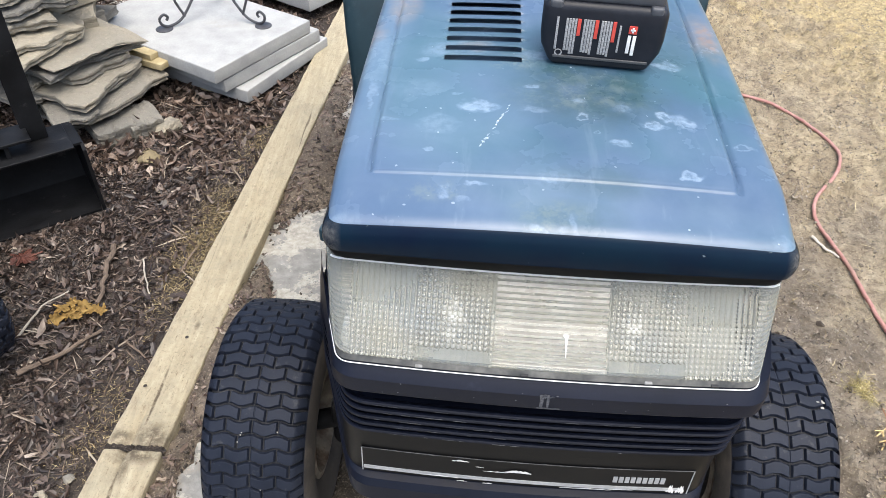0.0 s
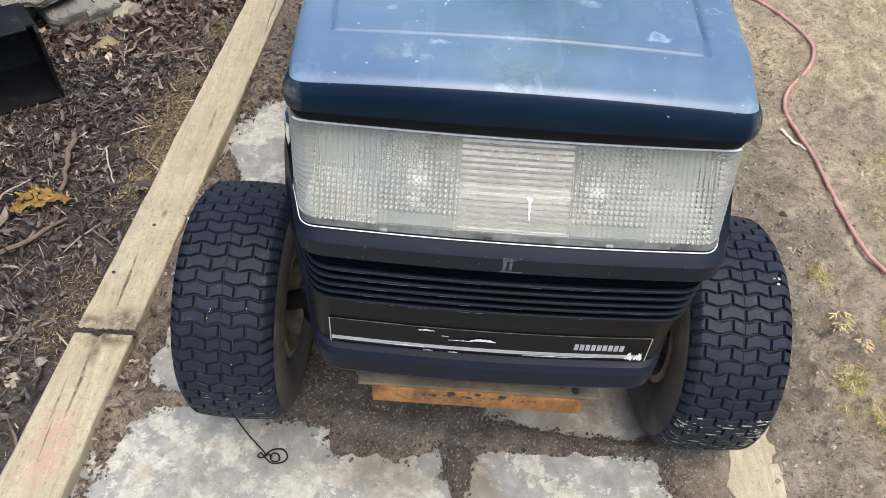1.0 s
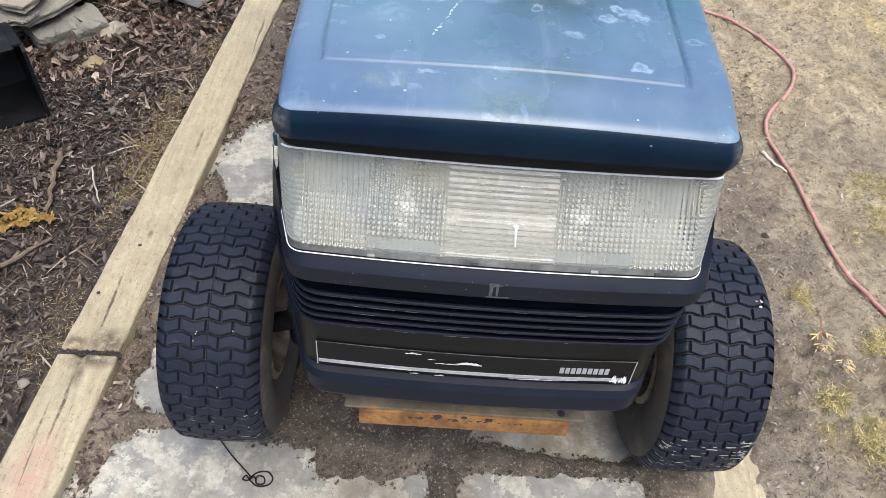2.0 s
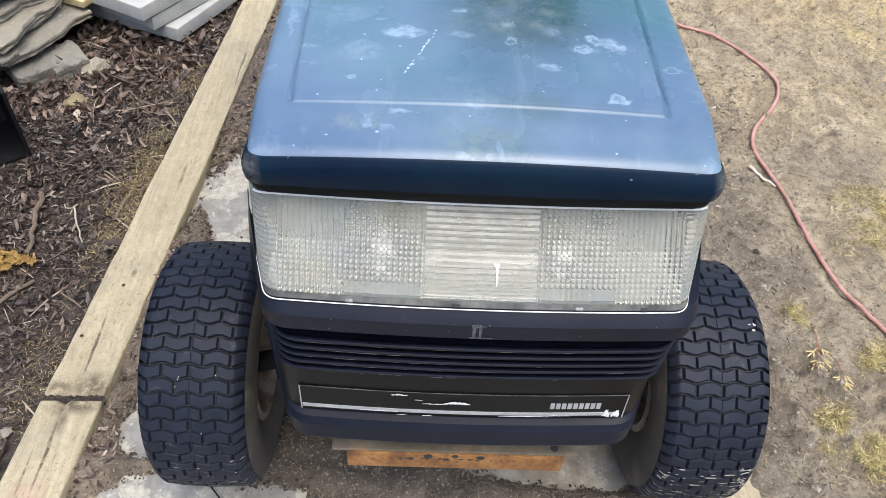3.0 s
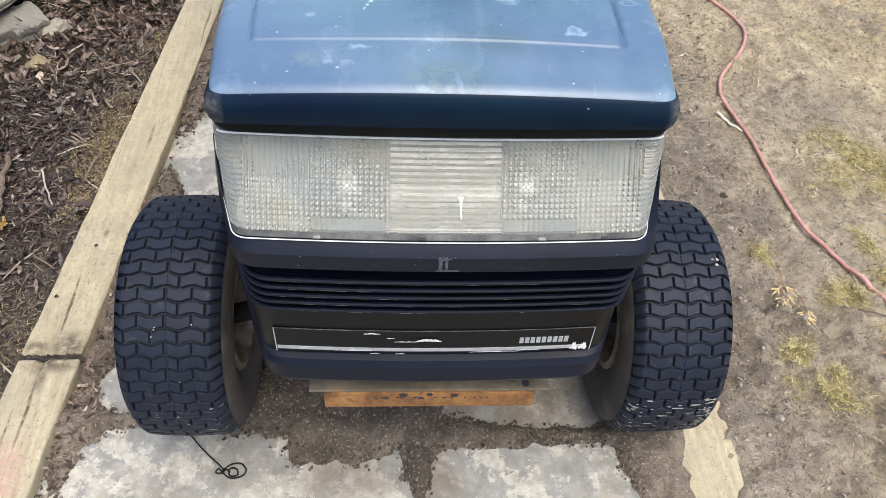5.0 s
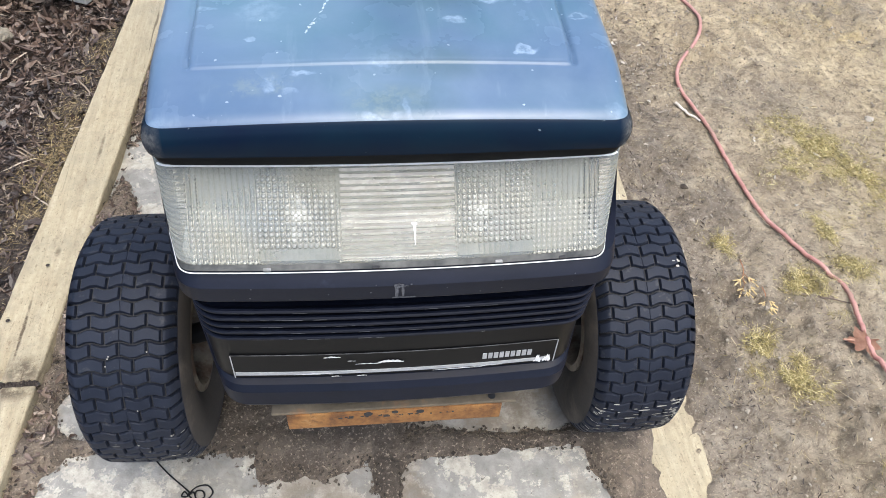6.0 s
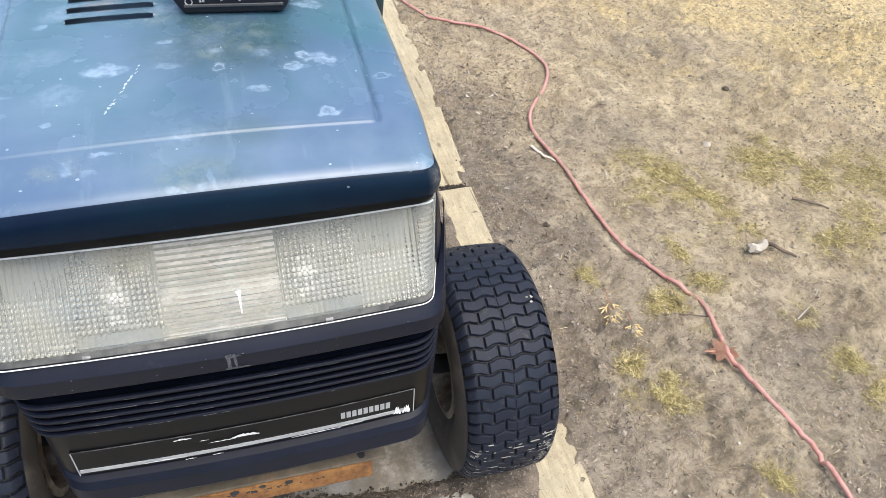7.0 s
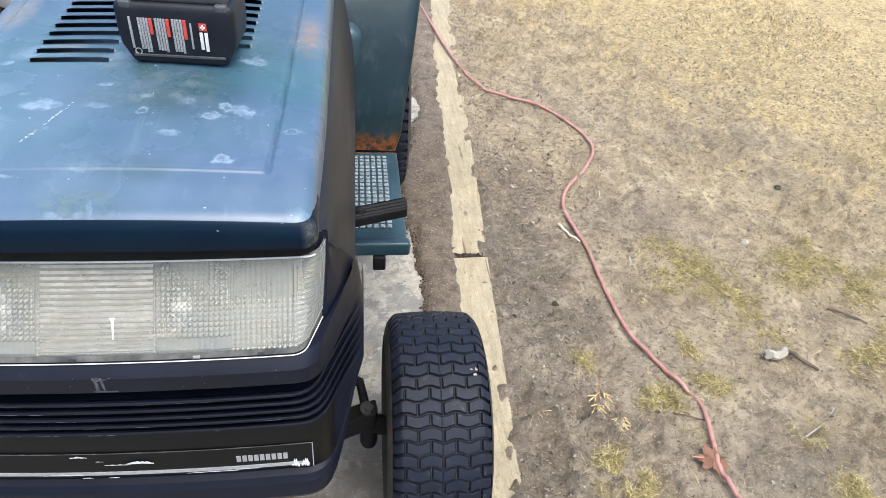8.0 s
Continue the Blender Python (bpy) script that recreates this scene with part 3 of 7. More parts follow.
PEBBLE = island("pebbles", [(0.0, (0.22, 0.20, 0.17)), (0.5, (0.40, 0.37, 0.32)), (1.0, (0.66, 0.63, 0.57))], 0.8)
CHAFF = island("chaff", [(0.0, (0.06, 0.045, 0.03)), (0.4, (0.18, 0.14, 0.09)), (0.8, (0.36, 0.295, 0.19)), (1.0, (0.50, 0.43, 0.30))], 0.85)
GRASS = island("dormant_grass", [(0.0, (0.17, 0.135, 0.065)), (0.3, (0.34, 0.275, 0.13)), (0.65, (0.58, 0.49, 0.26)), (1.0, (0.80, 0.72, 0.48))], 0.8)
CLODBROWN = simple("clod_earth", (0.035, 0.027, 0.020), (0.085, 0.066, 0.048), 60, 0.95, 0.8, 0.004)
TUFTGRASS = island("tuft_grass", [(0.0, (0.16, 0.128, 0.050)), (0.35, (0.35, 0.285, 0.110)), (0.75, (0.58, 0.49, 0.220)), (1.0, (0.80, 0.70, 0.40))])
MOSS = island("moss", [(0.0, (0.13, 0.098, 0.048)), (0.5, (0.31, 0.235, 0.118)), (1.0, (0.56, 0.46, 0.26))], 0.9)
CRUMB = island("soil_crumbs", [(0.0, (0.18, 0.15, 0.115)), (0.6, (0.30, 0.255, 0.195)), (0.97, (0.38, 0.335, 0.265)), (1.0, (0.52, 0.48, 0.41))], 0.9)
EARTH = island("dark_earth", [(0.0, (0.035, 0.028, 0.021)), (0.6, (0.085, 0.068, 0.052)), (0.96, (0.16, 0.13, 0.10)), (1.0, (0.32, 0.28, 0.22))], 0.9)
TWIGS = island("twigs", [(0.0, (0.06, 0.042, 0.03)), (0.7, (0.17, 0.125, 0.09)), (1.0, (0.42, 0.36, 0.28))], 0.85)


# ---- mesh helpers ----
def mesh_of(name, bm, mat):
    me = bpy.data.meshes.new(name)
    bmesh.ops.recalc_face_normals(bm, faces=bm.faces[:])
    bm.to_mesh(me)
    bm.free()
    me.materials.append(mat)
    return me


def smooth(me, angle=40):
    for p in me.polygons:
        p.use_smooth = True
    me.set_sharp_from_angle(angle=radians(angle))
    return me


def thing(name, label, category, at=(0, 0, 0), rz=0.0, group="", kind=""):
    e = new(name)
    e.empty_display_size = 0.05
    e.location, e.rotation_euler = at, (0, 0, radians(rz))
    return tagged(e, label, category, group, kind)


def part(name, bm, mat, parent=None, label="", sharp=40):
    ob = new(name, smooth(mesh_of(name, bm, mat), sharp))
    ob.parent = parent
    if label:
        ob["label"] = label
    return ob


def whole(name, bm, mat, label, category, at=(0, 0, 0), group="", kind="", sharp=40):
    ob = part(name, bm, mat, None, "", sharp)
    ob.location = at
    return tagged(ob, label, category, group, kind)


def stuff(name, verts, faces, mat, label, category):
    me = bpy.data.meshes.new(name)
    me.from_pydata(verts, [], faces)
    me.materials.append(mat)
    return tagged(new(name, me), label, category, kind="stuff")


def stops_of(lo, hi, r, step):
    n = max(1, int(round((hi - lo - 2 * r) / step)))
    a = [lo + r * f for f in (0, 0.1, 0.3, 0.6)] if r > 0 else []
    b = [lo + r + (hi - lo - 2 * r) * i / n for i in range(n + 1)]
    c = [hi - r * f for f in (0.6, 0.3, 0.1, 0)] if r > 0 else []
    return a + b + c


def rounded(lo, hi, r, step=0.1, fn=None, cut=None, extra=((), (), ())):
    """A box with rounded edges, as a grid over its six sides; fn moves each point, cut leaves faces out."""
    bm = bmesh.new()
    ax = []
    for i in range(3):
        own = [a for a in stops_of(lo[i], hi[i], r, step) if all(abs(a - e) > 0.0012 for e in extra[i])]
        ax.append(sorted(own + list(extra[i])))
    n = [len(a) - 1 for a in ax]
    got = {}

    def v(i, j, k):
        key = (i, j, k)
        if key not in got:
            q = Vector((ax[0][i], ax[1][j], ax[2][k]))
            c = Vector([min(max(q[d], lo[d] + r), hi[d] - r) for d in range(3)])
            d = q - c
            if r > 0 and d.length > 1e-9:
                q = c + d.normalized() * r
            got[key] = bm.verts.new(fn(q) if fn else q)
        return got[key]

    def quad(a, b, c, d):
        if cut and cut((a.co + b.co + c.co + d.co) / 4):
            return
        bm.faces.new((a, b, c, d))

    for i in range(n[0]):
        for j in range(n[1]):
            for k in (0, n[2]):
                quad(v(i, j, k), v(i + 1, j, k), v(i + 1, j + 1, k), v(i, j + 1, k))
    for i in range(n[0]):
        for k in range(n[2]):
            for j in (0, n[1]):
                quad(v(i, j, k), v(i + 1, j, k), v(i + 1, j, k + 1), v(i, j, k + 1))
    for j in range(n[1]):
        for k in range(n[2]):
            for i in (0, n[0]):
                quad(v(i, j, k), v(i, j + 1, k), v(i, j + 1, k + 1), v(i, j, k + 1))
    return bm


def loft(rows, closed=False, caps=False):
    bm = bmesh.new()
    vs = [[bm.verts.new(p) for p in row] for row in rows]
    m = len(rows[0])
    for a, b in zip(vs, vs[1:]):
        for i in range(m if closed else m - 1):
            j = (i + 1) % m
            bm.faces.new((a[i], a[j], b[j], b[i]))
    if caps:
        bm.faces.new(vs[0])
        bm.faces.new(vs[-1][::-1])
    return bm


def lathe(profile, n=48, axis="x"):
    """Turns (radius, along) pairs about an axis through the origin."""
    rows = []
    for r, a in profile:
        ring = []
        for i in range(n):
            t = 2 * math.pi * i / n
            p = (r * math.cos(t), r * math.sin(t))
            ring.append((a, *p) if axis == "x" else (p[0], a, p[1]) if axis == "y" else (*p, a))
        rows.append(ring)
    return loft(rows, True)


def tube(points, radius, n=8, taper=1.0):
    pts = [Vector(p) for p in points]
    rows = []
    up = Vector((0.12, 0.2, 1)).normalized()
    for i, p in enumerate(pts):
        d = (pts[min(i + 1, len(pts) - 1)] - pts[max(i - 1, 0)]).normalized()
        s = d.cross(up)
        s = s.normalized() if s.length > 1e-4 else Vector((1, 0, 0))
        u = s.cross(d)
        r = radius * (1 + (taper - 1) * i / max(1, len(pts) - 1))
        rows.append([p + r * (math.cos(2 * math.pi * k / n) * s + math.sin(2 * math.pi * k / n) * u) for k in range(n)])
    return loft(rows, True, True)


def spline(ctrl, per=8):
    """Catmull-Rom through the control points."""
    c = [Vector(p) for p in ctrl]
    c = [2 * c[0] - c[1], *c, 2 * c[-1] - c[-2]]
    out = []
    for a, b, d, e in zip(c, c[1:], c[2:], c[3:]):
        for i in range(per):
            t = i / per
            out.append(0.5 * (2 * b + (d - a) * t + (2 * a - 5 * b + 4 * d - e) * t * t + (3 * b - a - 3 * d + e) * t ** 3))
    return out + [c[-2]]


def sstep(x, a, b):
    t = min(1.0, max(0.0, (x - a) / (b - a)))
    return t * t * (3 - 2 * t)


def vnoise(x, y, seed=0):
    """Smooth value noise for arrays, 0 to 1."""
    xi, yi = np.floor(x).astype(np.int64), np.floor(y).astype(np.int64)
    fx, fy = x - xi, y - yi
    fx, fy = fx * fx * (3 - 2 * fx), fy * fy * (3 - 2 * fy)

    def h(i, j):
        k = (i * 374761393 + j * 668265263 + seed * 1274126177) & 0xFFFFFFFF
        k = ((k ^ (k >> 13)) * 1274126177) & 0xFFFFFFFF
        return ((k ^ (k >> 16)) & 0xFFFF) / 65535.0

    return (h(xi, yi) * (1 - fx) + h(xi + 1, yi) * fx) * (1 - fy) + (h(xi, yi + 1) * (1 - fx) + h(xi + 1, yi + 1) * fx) * fy


def fbm(x, y, scale, octaves=4, seed=0):
    out, amp, tot = 0.0, 1.0, 0.0
    for o in range(octaves):
        out = out + amp * vnoise(x * scale * 2 ** o, y * scale * 2 ** o, seed + o)
        tot += amp
        amp *= 0.55
    return out / tot


# ---- the ground, the pad and its edging ----
LEAN = 0.0708                     # the pad's long axis against +y


def left_line(y):
    return -0.655 + LEAN * (y - 0.2)


def right_line(y):
    return 0.49 + LEAN * (y - 0.05)


def blob(x, y, cx, cy, rx, ry):
    return np.exp(-(((x - cx) / rx) ** 2 + ((y - cy) / ry) ** 2))


def soil_height(x, y):
    """Height of the loose earth; below zero on the pad where the concrete lies bare."""
    x, y = np.asarray(x, float), np.asarray(y, float)
    lx, rx = left_line(y), right_line(y)
    rough = fbm(x, y, 14, 4, 3) - 0.5
    fine = fbm(x, y, 55, 3, 9) - 0.5
    broad = fbm(x, y, 1.7, 3, 21) - 0.5
    near = np.exp(-((x - rx) / 0.30) ** 2)
    lawn = 0.004 + 0.035 * broad + (0.016 + 0.016 * near) * rough + (0.015 + 0.008 * near) * fine
    lawn = lawn + 0.019 * np.exp(-((x - rx - 0.060) / 0.026) ** 2) * np.clip(2.2 * fbm(x, y, 5, 2, 33) - 0.55, 0, 1)
    clod = np.clip(fbm(x, y, 30, 3, 51) - 0.53, 0, 0.16)
    lawn = lawn + 0.16 * clod * np.clip(2.4 * fbm(x, y, 3.1, 3, 52) - 0.75, 0, 1)
    bed = 0.0 + 0.03 * broad + 0.03 * rough + 0.012 * fine
    # earth lying on the pad
    p = -0.022 + 0.036 * rough + 0.020 * fine
    p = p + 0.034 * np.exp(-((x - lx - 0.075) / 0.045) ** 2) * (y > -0.2)
    p = p + 0.058 * np.exp(-((x - rx + 0.08) / 0.055) ** 2) * (0.55 + 0.9 * fbm(x, y, 7, 4, 35))
    p = p + 0.040 * blob(x, y, -0.02, 0.19, 0.36, 0.085)          # band in front of the axle
    p = p + 0.034 * blob(x, y, 0.24, 0.122, 0.24, 0.026)
    p = p + 0.034 * blob(x, y, -0.002, 0.02, 0.026, 0.16)         # streak
    p = p + 0.024 * blob(x, y, -0.16, 0.085, 0.085, 0.07)
    p = p + 0.026 * blob(x, y, 0.375, 0.08, 0.045, 0.035)
    p = p + 0.034 * blob(x, y, -0.20, 0.40, 0.24, 0.20)           # under the machine
    p = p + 0.030 * blob(x, y, -0.47, 0.55, 0.16, 0.19)
    p = p + 0.032 * blob(x, y, -0.47, 1.25, 0.12, 0.2)
    p = p + 0.022 * blob(x, y, 0.0, 1.3, 0.4, 0.5)
    p = p + 0.040 * blob(x, y, -0.50, 0.178, 0.13, 0.020) - 0.020 * blob(x, y, -0.535, 0.265, 0.035, 0.06)
    p = p + 0.030 * blob(x, y, 0.46, 1.20, 0.10, 0.30) - 0.03 * blob(x, y, 0.455, 1.66, 0.05, 0.10)
    p = p - 0.055 * blob(x, y, 0.18, 0.208, 0.16, 0.048) - 0.03 * blob(x, y, 0.30, 0.45, 0.13, 0.2)
    p = p - 0.05 * blob(x, y, 0.35, 0.80, 0.055, 0.16) - 0.05 * blob(x, y, -0.47, 0.87, 0.10, 0.10)
    p = p - 0.03 * blob(x, y, -0.33, -0.02, 0.26, 0.13) - 0.02 * blob(x, y, 0.25, -0.05, 0.2, 0.13)
    p = np.clip(p, -0.03, 0.022)
    h = np.where(x < lx, bed, np.where(x > rx, lawn, p))
    h = np.where(np.abs(x - rx) < 0.028, np.minimum(h, 0.0), h)
    far = np.clip((np.hypot(x, y) - 6) / 10, 0, 1)
    return h * (1 - far)


def graded(lo, hi, step, reach):
    mid = list(np.arange(lo, hi, step))
    out, d = [], step
    a = hi
    while a < reach:
        out.append(a)
        d *= 1.22
        a += d
    out2, d, a = [], step, lo - step
    while a > -reach:
        out2.append(a)
        d *= 1.22
        a -= d
    return np.array(out2[::-1] + mid + out)


def build_ground():
    xs, ys = graded(-2.0, 2.5, 0.0105, 400), graded(-0.5, 3.2, 0.0105, 400)
    gx, gy = np.meshgrid(xs, ys)
    gz = soil_height(gx, gy)
    nx, ny = len(xs), len(ys)
    me = bpy.data.meshes.new("ground")
    co = np.stack([gx, gy, gz], -1).reshape(-1, 3)
    i = np.arange((ny - 1) * (nx - 1))
    r, c = i // (nx - 1), i % (nx - 1)
    a = r * nx + c
    faces = np.stack([a, a + 1, a + nx + 1, a + nx], 1)
    me.vertices.add(len(co))
    me.vertices.foreach_set("co", co.ravel())
    me.loops.add(faces.size)
    me.loops.foreach_set("vertex_index", faces.ravel())
    me.polygons.add(len(faces))
    me.polygons.foreach_set("loop_start", np.arange(0, faces.size, 4))
    cx, cy = co[faces].mean(1)[:, 0], co[faces].mean(1)[:, 1]
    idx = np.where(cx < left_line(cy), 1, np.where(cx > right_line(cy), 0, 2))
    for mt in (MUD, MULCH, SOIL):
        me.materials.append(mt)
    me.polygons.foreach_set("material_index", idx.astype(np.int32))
    me.polygons.foreach_set("use_smooth", np.ones(len(faces), bool))
    me.update(calc_edges=True)
    tagged(new("ground", me), "trampled muddy lawn, leaf-covered bed and loose soil", "ground", kind="structure")


build_ground()


def sheared(q):
    return Vector((q.x + LEAN * q.y, q.y, q.z))


def build_pad():
    def fn(q):
        p = sheared(q)
        p.z += 0.003 * (noise.noise(p * 9) + 0.5 * noise.noise(p * 30)) if q.z > -0.01 else 0
        return p
    bm = rounded((-0.62, -1.5, -0.10), (0.46, 3.0, 0.0), 0.006, 0.03, fn)
    whole("pavement", bm, CONCRETE, "worn grey concrete pad with soil lying on it", "pavement", kind="structure")


build_pad()


HOLES = [(-0.632, 0.559), (-0.674, 0.43)]


def build_timber(line, y0, y1, width, top, seed, mat, holes=()):
    """A squared landscape timber with rounded, chipped arrises, laid along the pad's axis."""
    ym = (y0 + y1) / 2
    half = (y1 - y0) / 2

    def fn(q):
        p = Vector((q.x + LEAN * q.y, q.y, q.z))
        s = Vector((q.x * 14, (q.y + ym) * 5 + seed, q.z * 14))
        k = noise.noise(s) * 0.003 + noise.noise(s * 4.1) * 0.0018
        p.x += k * (1 if q.x > 0 else -1) * min(1.0, abs(q.x) / (width * 0.4))
        if q.z > -0.02:
            p.z += 0.003 * noise.noise(Vector((q.x * 9, (q.y + ym) * 3, seed)))
            crack = abs(q.x - 0.012 * noise.noise(Vector((0, q.y * 8, seed))) + 0.006)
            end = half - abs(q.y)
            if crack < 0.004 and end < 0.16:
                p.z -= 0.010 * (1 - end / 0.16)
        return p
    bm = rounded((-width / 2, -half, -0.09), (width / 2, half, 0), 0.005, 0.012, fn)
    timber = whole("edging_timber", bm, mat, "weathered tan landscape timber set along the concrete pad", "timber", (line(ym), ym, top), "pad edging timbers")
    # earth and moss packed into the joint at the end that meets the next timber
    end = half if y0 < -1 else -half
    rnd = random.Random(seed)
    bm = bmesh.new()
    for k in range(60):
        x, r = rnd.uniform(-0.5, 0.5) * width, rnd.uniform(0.002, 0.005)
        y = end + math.copysign(rnd.uniform(-0.001, 0.008), end)
        ring = [bm.verts.new((x + LEAN * y + 1.6 * r * math.cos(a), y + r * math.sin(a), -0.007 + rnd.uniform(-0.003, 0.004))) for a in (0, 1.2, 2.4, 3.7, 5.0)]
        cap = bm.verts.new((x + LEAN * y, y, -0.003 + rnd.uniform(-0.002, 0.004)))
        for a, b in zip(ring, ring[1:] + ring[:1]):
            bm.faces.new((a, b, cap))
    part("joint_dirt", bm, MULCH, timber, "dark earth packed into the joint")["kind"] = "stuff"
    for x, y in holes:
        hole = lathe([(0.0001, 0.0), (0.0026, 0.0004), (0.0038, 0.0010)], 10, "z")
        part("nail_hole", hole, MULCH, timber, "dark nail hole").location = (x - line(ym), y - ym, 0.0012)


build_timber(left_line, -1.6, 0.290, 0.106, 0.030, 1, TIMBER_RED)
build_timber(left_line, 0.300, 2.75, 0.106, 0.030, 7, TIMBER, HOLES)
build_timber(right_line, -1.6, 0.890, 0.100, 0.010, 13, TIMBER)
build_timber(right_line, 0.907, 3.1, 0.100, 0.010, 19, TIMBER)


# ---- the lawn tractor ----
def plan(w, y0, bow, r, yb, n_front=24, n_arc=7, n_side=4, flare=0.0):
    """Outline seen from above: left flank, rounded corner, bowed front, corner, right flank."""
    right = []
    for i in range(n_front // 2 + 1):
        x = (w - r) * i / (n_front // 2)
        right.append((x, y0 + bow * (x / w) ** 2))
    yc = right[-1][1]
    for i in range(1, n_arc + 1):
        a = math.pi / 2 * i / n_arc
        right.append((w - r + r * math.sin(a), yc + r * (1 - math.cos(a))))
    ys = right[-1][1]
    for i in range(1, n_side + 1):
        right.append((w + flare * i / n_side, ys + (yb - ys) * i / n_side))
    return [(-x, y) for x, y in right[:0:-1]] + right


HOOD_Y0, HOOD_Y1, HOOD_W = 0.034, 0.80, 0.209
VENT_ROWS = [0.307 + 0.0235 * k for k in range(10)]
VENT_COLS = [(-0.118, -0.033), (0.030, 0.118)]


def hood_top(q):
    x, y, z = q
    lift = sstep(z, 0.752, 0.778)
    dz = (0.006 - 0.0085 * (x / 0.2) ** 2) * lift
    dz -= (0.016 - 0.07 * max(0.0, min(0.115, y) - 0.035) - 0.0104 * sstep(y, 0.03, 0.12)) * lift
    dz += 0.006 * sstep(y, 0.1, 0.5) * lift
    # pressed centre panel
    ds, df = 0.168 + 0.02 * (y - 0.1) - abs(x + 0.006), y - 0.0955
    dz += (0.0012 * sstep(ds, -0.0012, 0.0016) * sstep(df, -0.0012, 0.0014) - 0.0034 * math.exp(-(ds / 0.0024) ** 2) * sstep(df, -0.002, 0.004) - 0.0003 * math.exp(-((df - 0.0030) / 0.0016) ** 2) * sstep(ds, -0.002, 0.004)) * lift
    for a, b in VENT_COLS:
        if a - 0.005 <= x <= b + 0.005:
            rise = 0.0034 * sstep(x, a - 0.005, a + 0.003) * (1 - sstep(x, b - 0.003, b + 0.005))
            for v in VENT_ROWS if a < 0 else VENT_ROWS[2:]:
                t = y - (v + 0.0050)
                if -0.0004 <= t < 0.0140:
                    dz += rise * (1 - t / 0.0140) * lift
    # the sheet's dents
    dz += 0.0012 * noise.noise(Vector((x * 7, y * 7, 3))) * lift * sstep(y, 0.055, 0.14)
    bulge = 0.012 * sstep(z, 0.735, 0.772)
    y2 = y + 0.006 * (x / 0.2) ** 2 * (1 - sstep(y, 0.03, 0.2)) + (0.010 - bulge) * (1 - sstep(y, 0.034, 0.06))
    return Vector((x * (1 + 0.02 * sstep(y, 0.0, 0.3)), y2, z + dz))


def in_vent(c):
    if c.z < 0.78:
        return False
    for a, b in VENT_COLS:
        if a < c.x / 1.02 < b:
            return any(v < c.y < v + 0.0050 for v in (VENT_ROWS if a < 0 else VENT_ROWS[2:]))
    return False


def build_hood(root):
    xs = [e for ab in VENT_COLS for e in ab] + [s * (0.1605 + 0.0018 * k) - 0.006 for k in range(13) for s in (-1, 1)]
    ys = [e for v in VENT_ROWS for e in (v, v + 0.0040, v + 0.0050)] + [0.0900 + 0.0012 * k for k in range(14)]
    bm = rounded((-HOOD_W, HOOD_Y0, 0.7335), (HOOD_W, HOOD_Y1, 0.797), 0.0145, 0.006, hood_top, in_vent, (xs, ys, ()))
    hood = part("hood", bm, PAINT, root, "faded dark teal enamel hood with pale worn spots", 50)
    # front lip under the crest; its dark reflection is put into the colour
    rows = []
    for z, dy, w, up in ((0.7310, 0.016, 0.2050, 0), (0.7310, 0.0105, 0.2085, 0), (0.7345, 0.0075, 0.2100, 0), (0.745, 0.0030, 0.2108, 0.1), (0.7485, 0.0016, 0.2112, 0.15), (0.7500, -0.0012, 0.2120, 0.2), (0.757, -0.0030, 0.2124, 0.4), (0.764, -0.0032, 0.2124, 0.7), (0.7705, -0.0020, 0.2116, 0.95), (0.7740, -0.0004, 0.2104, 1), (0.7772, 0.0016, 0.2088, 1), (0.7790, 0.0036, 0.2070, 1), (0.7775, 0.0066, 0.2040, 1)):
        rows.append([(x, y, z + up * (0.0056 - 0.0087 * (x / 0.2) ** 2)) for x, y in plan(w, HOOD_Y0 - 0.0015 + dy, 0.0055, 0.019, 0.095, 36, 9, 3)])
    trim = part("hood_trim", loft(rows), shaded_lip_enamel(), hood, "front lip of the hood, dark reflection put into its enamel, scuffed at one corner", 35)
    # darker copy for the low band: shade under the lip put into colour
    trim.data.materials.append(simple("lip_underside_shade", (0.0030, 0.0032, 0.0042), (0.0055, 0.0058, 0.0072), 12, 0.5, 0.1, gloss=0.05))
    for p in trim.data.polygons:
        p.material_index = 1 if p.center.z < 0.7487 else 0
    # chips and rust lying on the sheet
    rnd = random.Random(5)

    def scuff(name, mat, label, cx, cy, sx, sy, rot):
        b = bmesh.new()
        n = 14
        ring = []
        for k in range(n):
            a = 2 * math.pi * k / n
            r = 0.45 + 0.65 * rnd.random()
            u, v = sx * r * math.cos(a), sy * r * math.sin(a)
            x, y = cx + u * math.cos(rot) - v * math.sin(rot), cy + u * math.sin(rot) + v * math.cos(rot)
            ring.append(b.verts.new(hood_top(Vector((x, y, 0.797))) + Vector((0, 0, 0.0005))))
        b.faces.new(ring)
        part(name, b, mat, hood, label)
    streak = []
    for k in range(13):
        f = k / 12
        streak.append((-0.074 + 0.029 * f + rnd.uniform(-0.0012, 0.0012), 0.140 + 0.074 * f, rnd.uniform(0.0006, 0.0016) * (1.5 if k in (1, 2, 6, 7) else 0.8), rnd.uniform(0.002, 0.0045), -0.5 + rnd.uniform(-0.3, 0.3)))
    for spot in streak[:4] + streak[5:] + [(-0.115, 0.16, 0.0016, 0.0012, 0), (0.02, 0.30, 0.0014, 0.0018, 0), (0.11, 0.05, 0.0018, 0.0010, 0), (-0.13, 0.205, 0.001, 0.0008, 0), (0.155, 0.18, 0.001, 0.0016, 0), (0.03, 0.235, 0.0008, 0.003, 0.2)]:
        scuff("paint_chip", CHIP, "white chip down to primer", *spot)
    return hood


def ribs(u, pitch):
    return abs(((u / pitch) % 1.0) - 0.5) * 2


